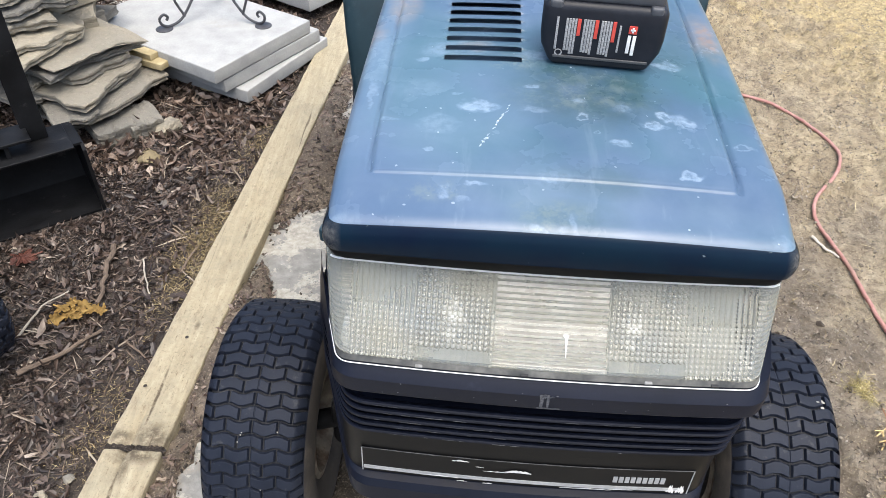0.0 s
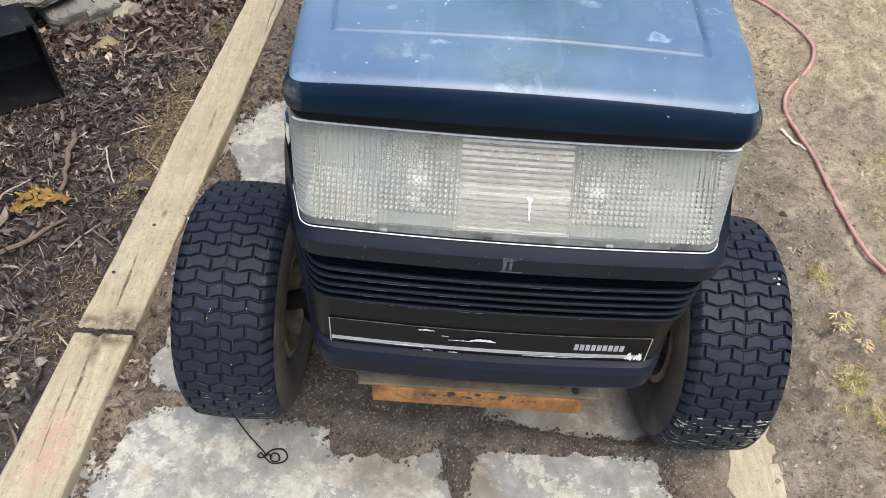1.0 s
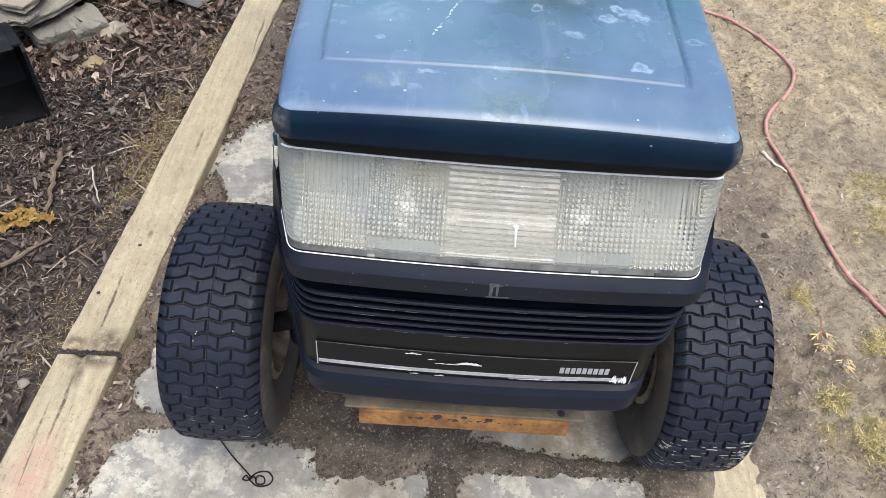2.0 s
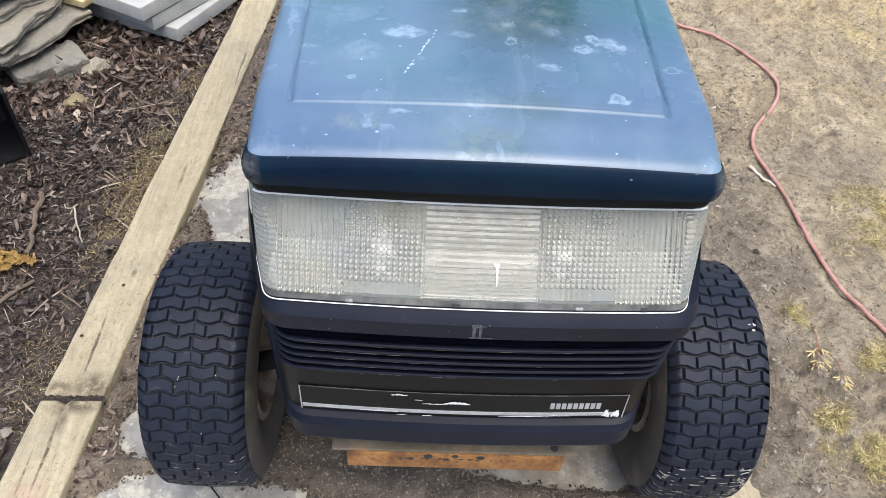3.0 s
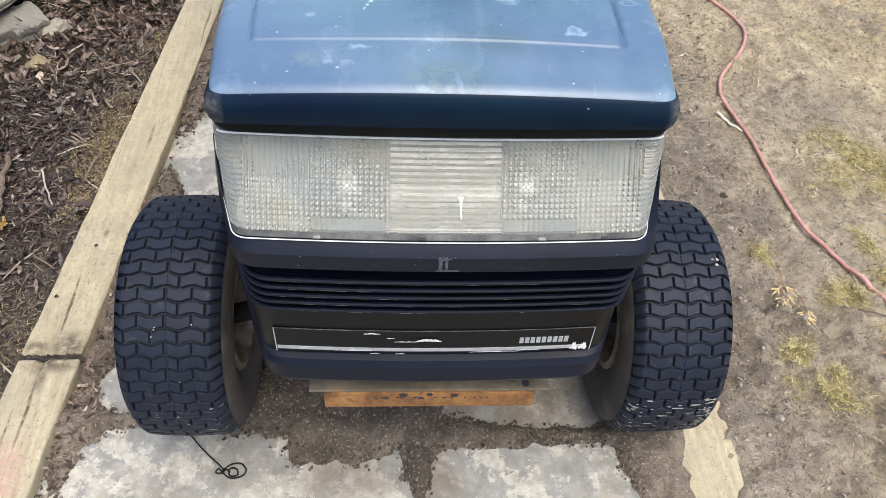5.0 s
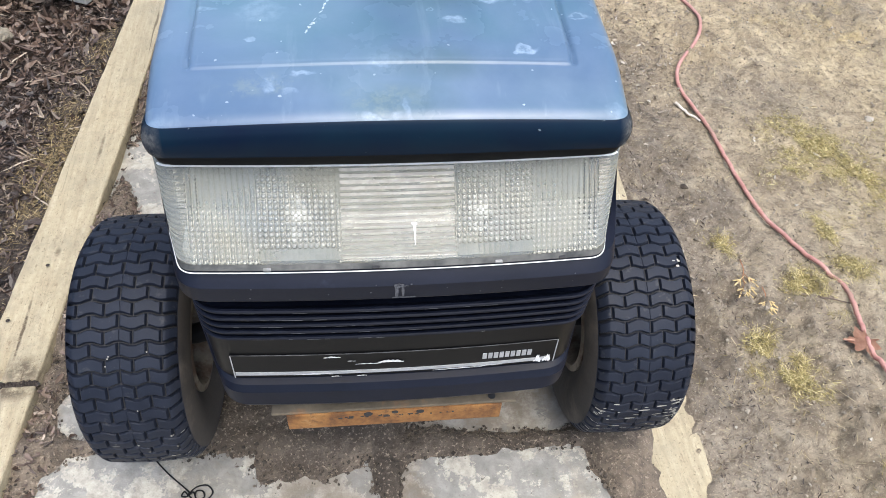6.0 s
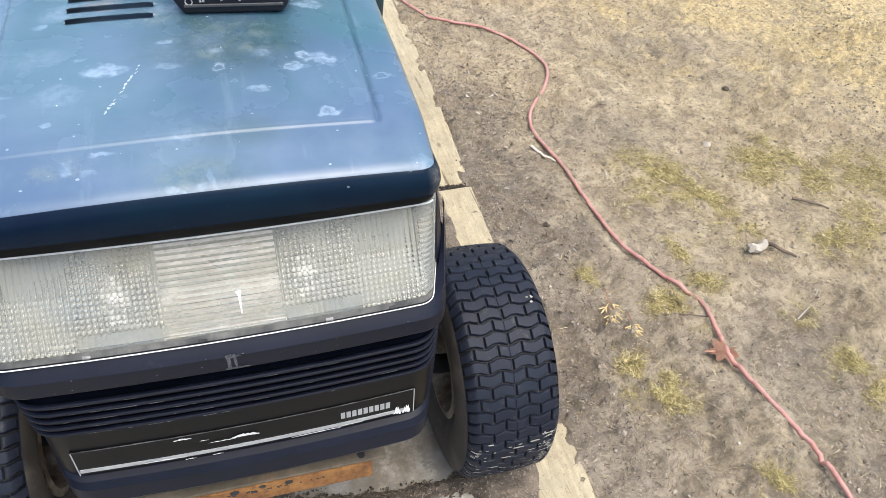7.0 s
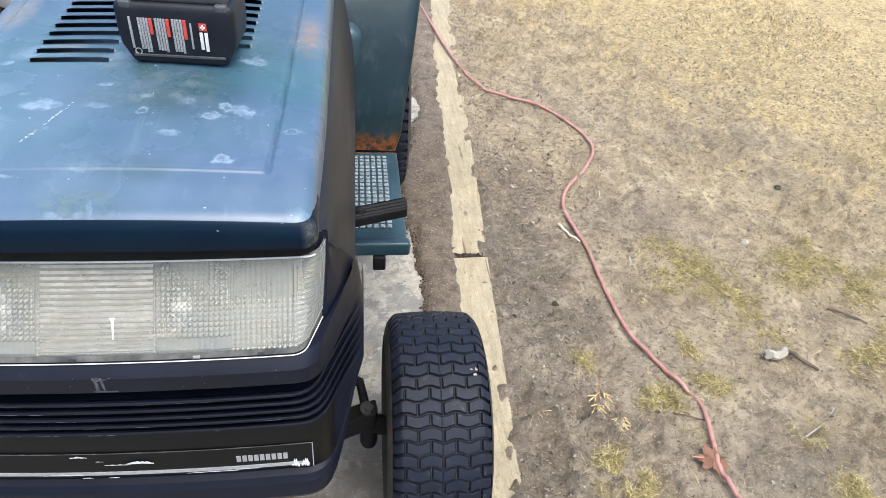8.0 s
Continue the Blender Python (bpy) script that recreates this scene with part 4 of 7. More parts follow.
def pillow(u, pitch):
    """Height of a pressed prism: flat on top, falling steeply to a narrow groove; and whether it is the groove."""
    e = abs(((u / pitch) % 1.0) - 0.5) * 2
    return 1 - sstep(e, 0.34, 0.86) + 0.15 * (1 - e), e > 0.74


def wing_plan(w, y0, bow, end, back, cut=0.022, n_front=36, n_arc=9, n_side=6):
    """Outline from above: bowed front, rounded corners, oblique wings running out to end, then flanks to back.
    Returns the points and the index of the last point of the right corner."""
    yv = y0 + bow
    right = [((w - cut) * i / (n_front // 2), y0 + bow * ((w - cut) * i / (n_front // 2) / w) ** 2) for i in range(n_front // 2 + 1)]
    a = Vector(right[-1])
    v = Vector((w, yv))
    d = Vector(end) - v
    b = v + d.normalized() * min(cut, 0.6 * d.length)
    for i in range(1, n_arc + 1):
        t = i / n_arc
        right.append(tuple(a * (1 - t) ** 2 + v * 2 * t * (1 - t) + b * t * t))
    corner = len(right) - 1
    for i in range(1, n_side + 1):
        right.append(tuple(b.lerp(Vector(end), i / n_side)))
    if back:
        right.append(((end[0] + 0.0025, end[1] + 0.012)))
        right.append(((end[0] + 0.0030, back)))
    return [(-x, y) for x, y in right[:0:-1]] + right, len(right) - 1 + corner


def build_lens(root):
    """The wide wrap-round headlamp lens with its pressed prisms."""
    rows, deep = [], []
    nv = 190
    for j in range(nv + 1):
        v = j / nv
        z, y0 = 0.6525 + 0.076 * v, -0.0110 + 0.0625 * v
        row = []
        pts, _ = wing_plan(0.1950 + 0.0150 * v, y0, 0.006, (0.2110 + 0.006 * v, y0 + 0.060 - 0.024 * v), None, 0.013, 800, 22, 18)
        m = len(pts)
        for i, (x, y) in enumerate(pts):
            a, b = pts[max(0, i - 1)], pts[min(m - 1, i + 1)]
            nx, ny = (b[1] - a[1]), -(b[0] - a[0])
            k = math.hypot(nx, ny)
            nx, ny = nx / k, ny / k
            s = v * 0.098
            ax = abs(x - 0.002)
            d, g = 0.0, False
            if 0.07 <= v <= 0.95:
                if ax < 0.052:                       # broad flat flutes with a narrow ridge between
                    e = abs(((s / 0.0056) % 1.0) - 0.5) * 2
                    d = (0.0031 - 0.0014 * v) * max(0.0, 1 - e / 0.34)
                    g = 2 if e > 0.40 else 0
                elif ax < 0.188:
                    d, g = pillow(x, 0.0050)
                    d *= 0.0015
                    block = 0.055 < ax < 0.125
                    if block and v < 0.20:
                        d, g = 0.55 * d, False
                    elif v < 0.60 or block or v > 0.87:
                        d2, g2 = pillow(s, 0.0050)
                        d, g = d + 0.0014 * d2, g or (g2 and block)
                else:
                    d, g = pillow(s, 0.0050)
                    d *= 0.0014
                    g = False
            row.append((x + nx * d, y + ny * d, z))
            deep.append(g)
        rows.append(row)
    lens = part("headlight_lens", loft(rows), LENS, root, "yellowed clear plastic headlight lens with pressed prisms", 25)
    # grooves coloured darker for the dark lines that the prisms refract
    lens.data.materials.append(simple("prism_dark_lines", (0.12, 0.119, 0.106), (0.38, 0.366, 0.310), 24, 0.35, 0.05))
    lens.data.materials.append(simple("flute_valley", (0.27, 0.252, 0.215), (0.41, 0.385, 0.330), 40, 0.25, 0.05))
    deep = np.array(deep, np.int32)
    ids = np.empty(len(lens.data.loops), np.int32)
    lens.data.loops.foreach_get("vertex_index", ids)
    corner = deep[ids.reshape(-1, 4)]
    lens.data.polygons.foreach_set("material_index", np.where(corner.min(1) == corner.max(1), corner[:, 0], 0).astype(np.int32))
    lens.visible_shadow = False
    # dish behind the lens
    rows = []
    for z, y0, w in ((0.652, 0.000, 0.195), (0.655, 0.034, 0.19), (0.69, 0.058, 0.19), (0.727, 0.070, 0.20), (0.731, 0.062, 0.206)):
        rows.append([(x, y, z) for x, y in plan(w, y0, 0.006, 0.016, y0 + 0.05)])
    part("reflector", loft(rows), SILVER, root, "silvered headlight reflector")
    rnd = random.Random(17)
    for x in (-0.089, 0.078):
        bulb = lathe([(0.0001, -0.006), (0.004, -0.005), (0.0075, -0.003), (0.0098, 0.001), (0.0090, 0.004), (0.005, 0.006)], 20, "y")
        bmesh.ops.translate(bulb, vec=(x, 0.0235, 0.684), verts=bulb.verts[:])
        part("bulb", bulb, WHITE, root, "frosted headlight bulb")
        # facetted reflector cup: an upright oval, sparkle painted as white, grey and chrome faces
        cup = bmesh.new()
        nu, nw = 7, 10
        grid = []
        for j in range(nw + 1):
            b = j / nw * 2 - 1
            half = 0.0115 * math.sqrt(max(0.05, 1 - 0.75 * b * b))
            grid.append([cup.verts.new((x + half * (i / nu * 2 - 1) + 0.0006 * rnd.uniform(-1, 1), 0.0230 + 0.011 * b + 0.004 * (1 - (i / nu * 2 - 1) ** 2) + 0.0024 * rnd.uniform(-1, 1), 0.6820 + 0.0175 * b)) for i in range(nu + 1)])
        for j in range(nw):
            for i in range(nu):
                cup.faces.new((grid[j][i], grid[j][i + 1], grid[j + 1][i + 1], grid[j + 1][i])).material_index = (0, 1, 0, 2, 0, 1, 2)[rnd.randrange(7)]
        cup = part("lamp_cup", cup, WHITE, root, "facetted reflector cup, its sparkle coloured in white and grey faces", 5)
        cup.data.materials.append(GREYTRIM)
        cup.data.materials.append(CHROME)
    mark = []
    for z, cx, hw in ((0.6685, 0.0168, 0.0003), (0.673, 0.0166, 0.0007), (0.678, 0.0165, 0.0010), (0.6825, 0.0163, 0.0013), (0.6838, 0.0160, 0.0028), (0.6848, 0.0158, 0.0022)):
        mark.append([(cx + hw * k, -0.0110 + 0.0625 * (z - 0.6525) / 0.076 - 0.0019, z) for k in (-1, 0, 1)])
    part("lens_scratch", loft(mark), WHITE, lens, "white vertical scratch in the lens")
    # bright rim under the lens, and the clear flange over it
    edge = [(x, y - 0.0015, 0.6505) for x, y in wing_plan(0.1960, -0.0120, 0.006, (0.2125, 0.047), None, 0.013, 40, 8, 5)[0]]
    part("lens_rim", tube(edge, 0.0006, 6), WHITE, root, "thin bright rim along the lens's lower edge")
    top = [(x, y - 0.0040, 0.7268) for x, y in wing_plan(0.2100, 0.0505, 0.006, (0.2170, 0.082), None, 0.013, 40, 8, 3)[0][7:-7]]
    part("lens_top_flange", tube(top, 0.0011, 6), WHITE, root, "bright moulded flange along the lens's top")
    seal = []
    for z, dy in ((0.6535, -0.0012), (0.6580, 0.0024)):
        seal.append([(x, y + dy, z) for x, y in wing_plan(0.1955, -0.0122, 0.006, (0.2118, 0.044), None, 0.013, 40, 8, 4)[0]])
    part("lens_seal", loft(seal), simple("grey_seal", (0.020, 0.021, 0.020), (0.14, 0.138, 0.125), 60, 0.5, 0.1), root, "dirty grey seal along the lens foot")
    for x in (-0.118, 0.094, -0.02, 0.155):
        y = -0.0122 + 0.006 * (x / 0.2) ** 2
        part("lens_clip", rounded((x - 0.0035, y - 0.0022, 0.6532), (x + 0.0035, y + 0.0030, 0.6556), 0.0008, 0.02), CLIPGREY if x in (-0.118, 0.094) else BLACKRUB, root, "small moulded clip at the lens foot")


def nose_end(z):
    """Where the oblique wing turns into the flank, at that height."""
    return (0.2490 - 0.0030 * sstep(z, 0.560, 0.605) - 0.0050 * sstep(z, 0.600, 0.650), 0.130)


def wing_x(y):
    """Half width of the nose's oblique wing at that depth."""
    return 0.204 + 0.338 * (y + 0.014)


def nose_row(z, y0, inset, out=0.0, stop=False):
    pts, corner = wing_plan(wing_x(y0 + 0.007) - inset, y0 - out, 0.007, (nose_end(z)[0] + out, nose_end(z)[1]), 0.21 if z < 0.60 else 0.148, 0.024)
    row = []
    for x, y in pts:
        # the lower edge climbs towards the rear
        zz = z
        if z < 0.50:
            f = sstep(y, 0.045, 0.135)
            zz = z + 0.125 * f * (0.50 - z) / 0.142
        row.append((x + 0.004, y, zz))
    if stop:
        n = len(row)
        return row[n - 1 - corner:corner + 1]
    return row


def build_nose(root):
    prof = [(0.360, 0.07, 0.030), (0.358, 0.024, 0.021), (0.362, 0.014, 0.0155), (0.374, 0.008, 0.0125), (0.398, 0.010, 0.0115), (0.406, 0.016, 0.0135), (0.409, 0.024, 0.0145), (0.46, 0.0255, 0.0135), (0.5105, 0.0265, 0.0120)]
    for k in range(5):
        z = 0.5170 + 0.0174 * k
        o = 0.003 - 0.0042 * k
        prof += [(z - 0.005, 0.034, 0.0170), (z - 0.0004, o + 0.0020, 0.0100), (z + 0.0008, o, 0.0095), (z + 0.0030, o, 0.0095), (z + 0.0041, o + 0.0012, 0.0097), (z + 0.0044, o + 0.0034, 0.0103), (z + 0.0030, o + 0.0060, 0.0110), (z - 0.0030, o + 0.0130, 0.0130), (z - 0.0034, 0.034, 0.0170)]
    prof += [(0.6025, 0.026, 0.0150), (0.6045, -0.010, 0.0030), (0.614, -0.0185, 0.0005), (0.6175, -0.0205, 0.0), (0.6375, -0.0220, 0.0), (0.6475, -0.0130, 0.0025), (0.650, -0.0095, 0.0035), (0.6485, 0.02, 0.0120)]
    nose = part("nose", loft([nose_row(*p) for p in prof]), NAVY, root, "navy-grey plastic nose with moulded ribs and oblique wings", 22)
    # black grille panel between the ribs and the lower lip
    rows = [nose_row(z, y0, i, 0.0006, True) for z, y0, i in ((0.4125, 0.0245, 0.0140), (0.46, 0.0255, 0.0135), (0.5085, 0.0265, 0.0120))]
    part("grille_panel", loft(rows), BLACKP, nose, "smooth black grille panel")

    def on_panel(x, z, out=0.0018):
        y = 0.0237 + 0.0017 * (z - 0.4125) / 0.0475 + 0.007 * (x / 0.207) ** 2 - out
        return (x, y, z)

    def strip(x0, x1, z0, z1, out=0.0018, n=24, thick=0.0014):
        a = [[on_panel(x0 + (x1 - x0) * i / n, z, out) for i in range(n + 1)] for z in (z0, z1)]
        bm = loft(a)
        res = bmesh.ops.extrude_face_region(bm, geom=bm.faces[:])
        bmesh.ops.translate(bm, vec=(0, thick, 0), verts=[e for e in res["geom"] if isinstance(e, bmesh.types.BMVert)])
        return bm
    X0, X1, Z0, Z1 = -0.187, 0.194, 0.4135, 0.4575
    badge = part("badge", strip(X0, X1, Z0, Z1, 0.0014), BLACKP, nose, "black badge strip")
    part("badge_stripe", strip(X0 + 0.002, X1 - 0.012, 0.4185, 0.4238, 0.0024), GREYTRIM, badge, "silver stripe along the badge")
    part("badge_border", strip(X0, X1, Z1 - 0.0006, Z1, 0.0022), simple("faded_line", (0.03, 0.03, 0.032), (0.22, 0.22, 0.22), 90, 0.5), badge, "fine pale outline")
    for x in (X0, X1 - 0.0012):
        part("badge_border", strip(x, x + 0.0011, Z0, Z1, 0.0022, 2), GREYTRIM, badge, "fine pale outline")
    for k in range(9):
        x = 0.104 + 0.0068 * k
        part("badge_mark", strip(x, x + 0.0050, 0.4320, 0.4420, 0.0024, 2), GREYTRIM, badge, "pale block of the maker's mark")
    rnd = random.Random(3)
    for x0, w, z, h in ((-0.046, 0.030, 0.4375, 0.0018), (-0.020, 0.030, 0.4395, 0.0050), (-0.082, 0.020, 0.4520, 0.0028), (-0.055, 0.010, 0.4440, 0.0012), (-0.118, 0.045, 0.4195, 0.0026), (0.045, 0.06, 0.4170, 0.0022), (0.10, 0.03, 0.4185, 0.0018),
                        (0.168, 0.009, 0.419, 0.013), (0.179, 0.010, 0.4195, 0.015), (-0.075, 0.012, 0.4140, 0.0020), (-0.045, 0.012, 0.4138, 0.0022)):
        n = 12
        top = [on_panel(x0 + w * i / n, z + h * (0.25 + 0.75 * rnd.random()) * math.sin(math.pi * (i + 0.4) / (n + 0.8)), 0.0028) for i in range(n + 1)]
        low = [on_panel(x0 + w * i / n, z - 0.35 * h * rnd.random(), 0.0028) for i in range(n + 1)]
        part("scratch", loft([low, top]), WHITE, badge, "white scratch in the plastic")
    # dust and chalky scuffs on the ribs and the bezel
    DUST = simple("rib_dust", (0.05, 0.052, 0.06), (0.26, 0.26, 0.27), 400, 0.7, 0.1)
    for k in range(5):
        z, o = 0.5170 + 0.0174 * k, 0.003 - 0.0042 * k
        for n in range(11):
            x, w = rnd.choice((rnd.uniform(-0.175, 0.155), rnd.uniform(-0.175, -0.02))), rnd.uniform(0.002, 0.016)
            h = rnd.uniform(0.0002, 0.0007)
            q = [[(x + w * u + 0.004, o - 0.0005 + 0.007 * ((x + w * u) / 0.2) ** 2, z + 0.0022 + dz) for u in (0, 0.3, 0.7, 1)] for dz in (-h, h * rnd.uniform(-0.4, 0.6))]
            part("scuff", loft(q), DUST, nose, "dusty scratch along a rib")
    CHALK = simple("chalk_scuff", (0.014, 0.016, 0.026), (0.16, 0.165, 0.18), 420, 0.7, 0.1)
    for x0, w, z0, z1 in ((-0.004, 0.0035, 0.619, 0.640), (0.003, 0.0022, 0.619, 0.640), (-0.006, 0.022, 0.6180, 0.6200)):
        rows = [[(x0 + w * u + 0.001 * rnd.random(), -0.0221 + 0.0010 * (0.6405 - z) / 0.023, z) for u in (0, 0.33, 0.66, 1)] for z in (z0, (z0 + z1) / 2, z1)]
        part("scuff", loft(rows), CHALK, nose, "chalky scuff mark")
    for k in range(16):
        x, z, r = 0.005 + rnd.gauss(0, 0.006), rnd.uniform(0.6350, 0.6400), rnd.uniform(0.0007, 0.0022)
        b = bmesh.new()
        b.faces.new([b.verts.new((x + r * rnd.uniform(0.5, 1.3) * math.cos(a), -0.0223 + 0.0010 * (0.6405 - z) / 0.023, z + 0.8 * r * rnd.uniform(0.5, 1.3) * math.sin(a))) for a in (0, 1, 2, 3.1, 4.2, 5.2)])
        part("scuff", b, CHALK, nose, "chalky scuff mark")
    for k in range(14):
        x, z, r = rnd.uniform(-0.18, 0.19), rnd.uniform(0.620, 0.640), rnd.uniform(0.0004, 0.0009)
        b = bmesh.new()
        b.faces.new([b.verts.new((x + r * math.cos(a), -0.0223 + 0.007 * (x / 0.2) ** 2 + 0.0010 * (0.6405 - z) / 0.023, z + r * math.sin(a))) for a in (0, 1.2, 2.5, 3.8, 5)])
        part("scuff", b, DUST, nose, "pale speck on the bezel")
    return nose


def build_side(root, s):
    """Engine side panel under the hood, and the black recess between it and the lens."""
    sect = [(0.190, 0.7318), (0.2045, 0.7310), (0.2155, 0.722), (0.2205, 0.710), (0.2255, 0.690), (0.2300, 0.663), (0.2350, 0.630), (0.2390, 0.590), (0.2405, 0.550), (0.2405, 0.47), (0.2340, 0.42), (0.205, 0.40)]
    rows = []
    for f in (0.0, 0.012, 0.08, 0.3, 0.6, 1.0):
        row = []
        for x, z in sect:
            front = 0.150 - 0.070 * sstep(z, 0.622, 0.74) + (0.055 if z < 0.60 else 0.0)
            y = front + (0.80 - front) * f
            row.append((s * (x - (0.002 if f == 0 else 0)) + 0.004, y, z))
        rows.append(row)
    bm = loft(rows)
    bmesh.ops.solidify(bm, geom=bm.faces[:], thickness=0.004)
    part("side_panel", bm, SIDEGREY, root, "dull dark grey engine side panel", 35)
    rows = []
    for v in (0.0, 0.06, 0.2, 0.4, 0.6, 0.8, 1.0):
        z = 0.6440 + 0.0895 * v
        a = Vector((0.2125 + 0.002 * v, 0.052 + 0.034 * v))                                 # behind the lens
        b = Vector((0.2400 - 0.0300 * v, 0.152 - 0.066 * sstep(z, 0.622, 0.74)))            # the side panel's front edge
        mid = a.lerp(b, 0.45) + Vector((0.0030, -0.0030)) * (1 - v)
        rows.append([(s * x + 0.004, y, z) for x, y in (a + Vector((-0.010, -0.004)), a, a.lerp(mid, 0.5) + Vector((0.001, -0.001)), mid, b)])
    part("lens_cheek", loft(rows), NAVY, root, "dark plastic cheek between lens and side panel", 35)


def build_bumper(root):
    """The rusty channel under the nose."""
    bm = rounded((-0.139, 0.030, 0.2735), (0.143, 0.035, 0.3085), 0.0016, 0.03)
    plate = part("bumper_plate", bm, RUST, root, "orange rusted steel bumper channel")
    bm = rounded((-0.158, 0.0325, 0.3075), (0.162, 0.17, 0.3125), 0.0016, 0.03)
    part("bumper_flange", bm, simple("brown_steel", (0.10, 0.080, 0.052), (0.22, 0.175, 0.115), 24, 0.7, 0.4, stain=(0.30, 0.135, 0.045), stain_scale=12, stain_lo=0.52, stain_hi=0.66), plate, "brown stained upper flange")
    for x, z, r in ((-0.034, 0.3035, 0.0058), (0.001, 0.3050, 0.0042), (0.034, 0.3030, 0.0052)):
        b = lathe([(0.0001, 0.0292), (r, 0.0292), (r * 1.05, 0.0302)], 14, "y")
        for v in b.verts:
            v.co.x, v.co.z = v.co.x + x, v.co.z * 0.75 + z
        part("bolt_hole", b, BLACKRUB, plate, "dark bolt hole")
    for x, y, r in ((0.130, 0.0415, 0.0050), (0.112, 0.047, 0.0025)):
        b = lathe([(0.0001, 0.3133), (r, 0.3133), (r * 1.05, 0.3123)], 14, "z")
        bmesh.ops.translate(b, vec=(x, y, 0), verts=b.verts[:])
        part("bolt_hole", b, BLACKRUB, plate, "dark bolt hole")
    rnd = random.Random(8)
    for k in range(24):
        x, z = rnd.uniform(-0.075, 0.085), 0.2960 + rnd.uniform(-0.0025, 0.003)
        b = rounded((x, 0.0292, z), (x + rnd.uniform(0.0015, 0.008), 0.0306, z + rnd.uniform(0.0010, 0.0026)), 0.0004, 0.01)
        part("pitting", b, BLACKRUB, plate, "black pitting in the rust")


TYRE_R, TYRE_W = 0.191, 0.158


def tyre_mesh(R, W, rows, blocks, rim, res=20, depth=0.0050, nt=132):
    """A turf tyre: staggered boat-shaped tread blocks with narrow grooves, lugged shoulders, sidewalls down to the rim."""
    hw = W * 0.46
    u = np.linspace(-1, 1, nt + 1)
    au = np.abs(u)
    mid = [(r, x, 1.0 if a < 0.985 else 0.0) for r, x, a in zip(R - 0.005 * u * u - 0.013 * (np.maximum(0, au - 0.80) / 0.20) ** 1.6, hw * u, au)]
    side = []
    for i in range(1, 9):
        a = i / 8
        side.append((R - 0.018 - (R - 0.018 - rim) * a, hw + W * 0.055 * math.sin(math.pi * min(1, a * 1.05)) - 0.010 * a * a, 0.0))
    prof = np.array([(r, -x, t) for r, x, t in side[::-1]] + mid + side)
    n = rows * res
    bw = 2 * hw / blocks
    k = np.arange(n)[None]
    r, x, tw = (prof[:, i][:, None] for i in range(3))
    # each row dips flat in the middle of a block and turns up towards its ends
    wave = np.clip((np.abs((((x + hw) / bw) % 1.0) - 0.5) * 4 - 1) * 1.9, -1, 1)
    vv = k / res + 0.095 * wave
    row = np.floor(vv)
    fv = vv - row
    fu = ((x + hw) / bw + 0.5 * (row % 2)) % 1.0
    du, dv = np.minimum(fu, 1 - fu) * bw, np.minimum(fv, 1 - fv) * (2 * math.pi * R / rows)
    edge = np.clip((np.abs(x) / hw - 0.74) / 0.26, 0, 1)
    wu, wv = 0.0006, 0.0007 + 0.0009 * edge          # half widths of the upright and the level grooves
    t = np.minimum(np.clip((du - wu) / 0.0017, 0, 1), np.clip((dv - wv) / 0.0020, 0, 1))
    groove = (1 - t * t * (3 - 2 * t)) * tw
    # faint zigzag sipe round the crown
    sipe = np.clip(1 - np.abs(x - 0.0022 * wave) / 0.0012, 0, 1) * tw
    rad = r - depth * groove * (1 + 1.8 * edge) - 0.0016 * sipe
    th = 2 * math.pi * k / n
    co = np.stack([np.broadcast_to(x, rad.shape), rad * np.cos(th), rad * np.sin(th)], -1).reshape(-1, 3)
    m = len(prof)
    a = (np.arange(m - 1)[:, None] * n + np.arange(n)[None]).ravel()
    b = (np.arange(m - 1)[:, None] * n + (np.arange(n)[None] + 1) % n).ravel()
    faces = np.stack([a, b, b + n, a + n], 1)
    me = bpy.data.meshes.new("tyre")
    me.from_pydata(co.tolist(), [], faces.tolist())
    me.materials.append(RUBBER)
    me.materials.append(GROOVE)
    me.materials.append(SIDEWALL)
    flank = ((np.repeat(np.abs(prof[:, 1]), n) > hw * 0.995) | (np.repeat(prof[:, 0], n) < R - 0.022))[faces].all(1)
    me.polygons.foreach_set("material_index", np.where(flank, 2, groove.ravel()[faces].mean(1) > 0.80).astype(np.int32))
    return smooth(me, 38)


def wheel_bm(rim, W):
    p = [(rim + 0.010, -W * 0.40), (rim + 0.011, -W * 0.43), (rim, -W * 0.44), (rim - 0.004, -W * 0.40), (rim - 0.012, -W * 0.30), (rim - 0.014, 0.0), (rim - 0.022, 0.006),
         (rim * 0.55, 0.012), (rim * 0.42, 0.004), (rim * 0.30, -0.03), (rim * 0.26, -0.05), (0.0001, -0.05)]
    back = [(rim - 0.014, 0.0), (rim - 0.012, W * 0.3), (rim - 0.004, W * 0.40), (rim, W * 0.44), (rim + 0.011, W * 0.43), (rim + 0.010, W * 0.40)]
    return lathe(p[:6] + p[6:], 40), lathe(back, 40)


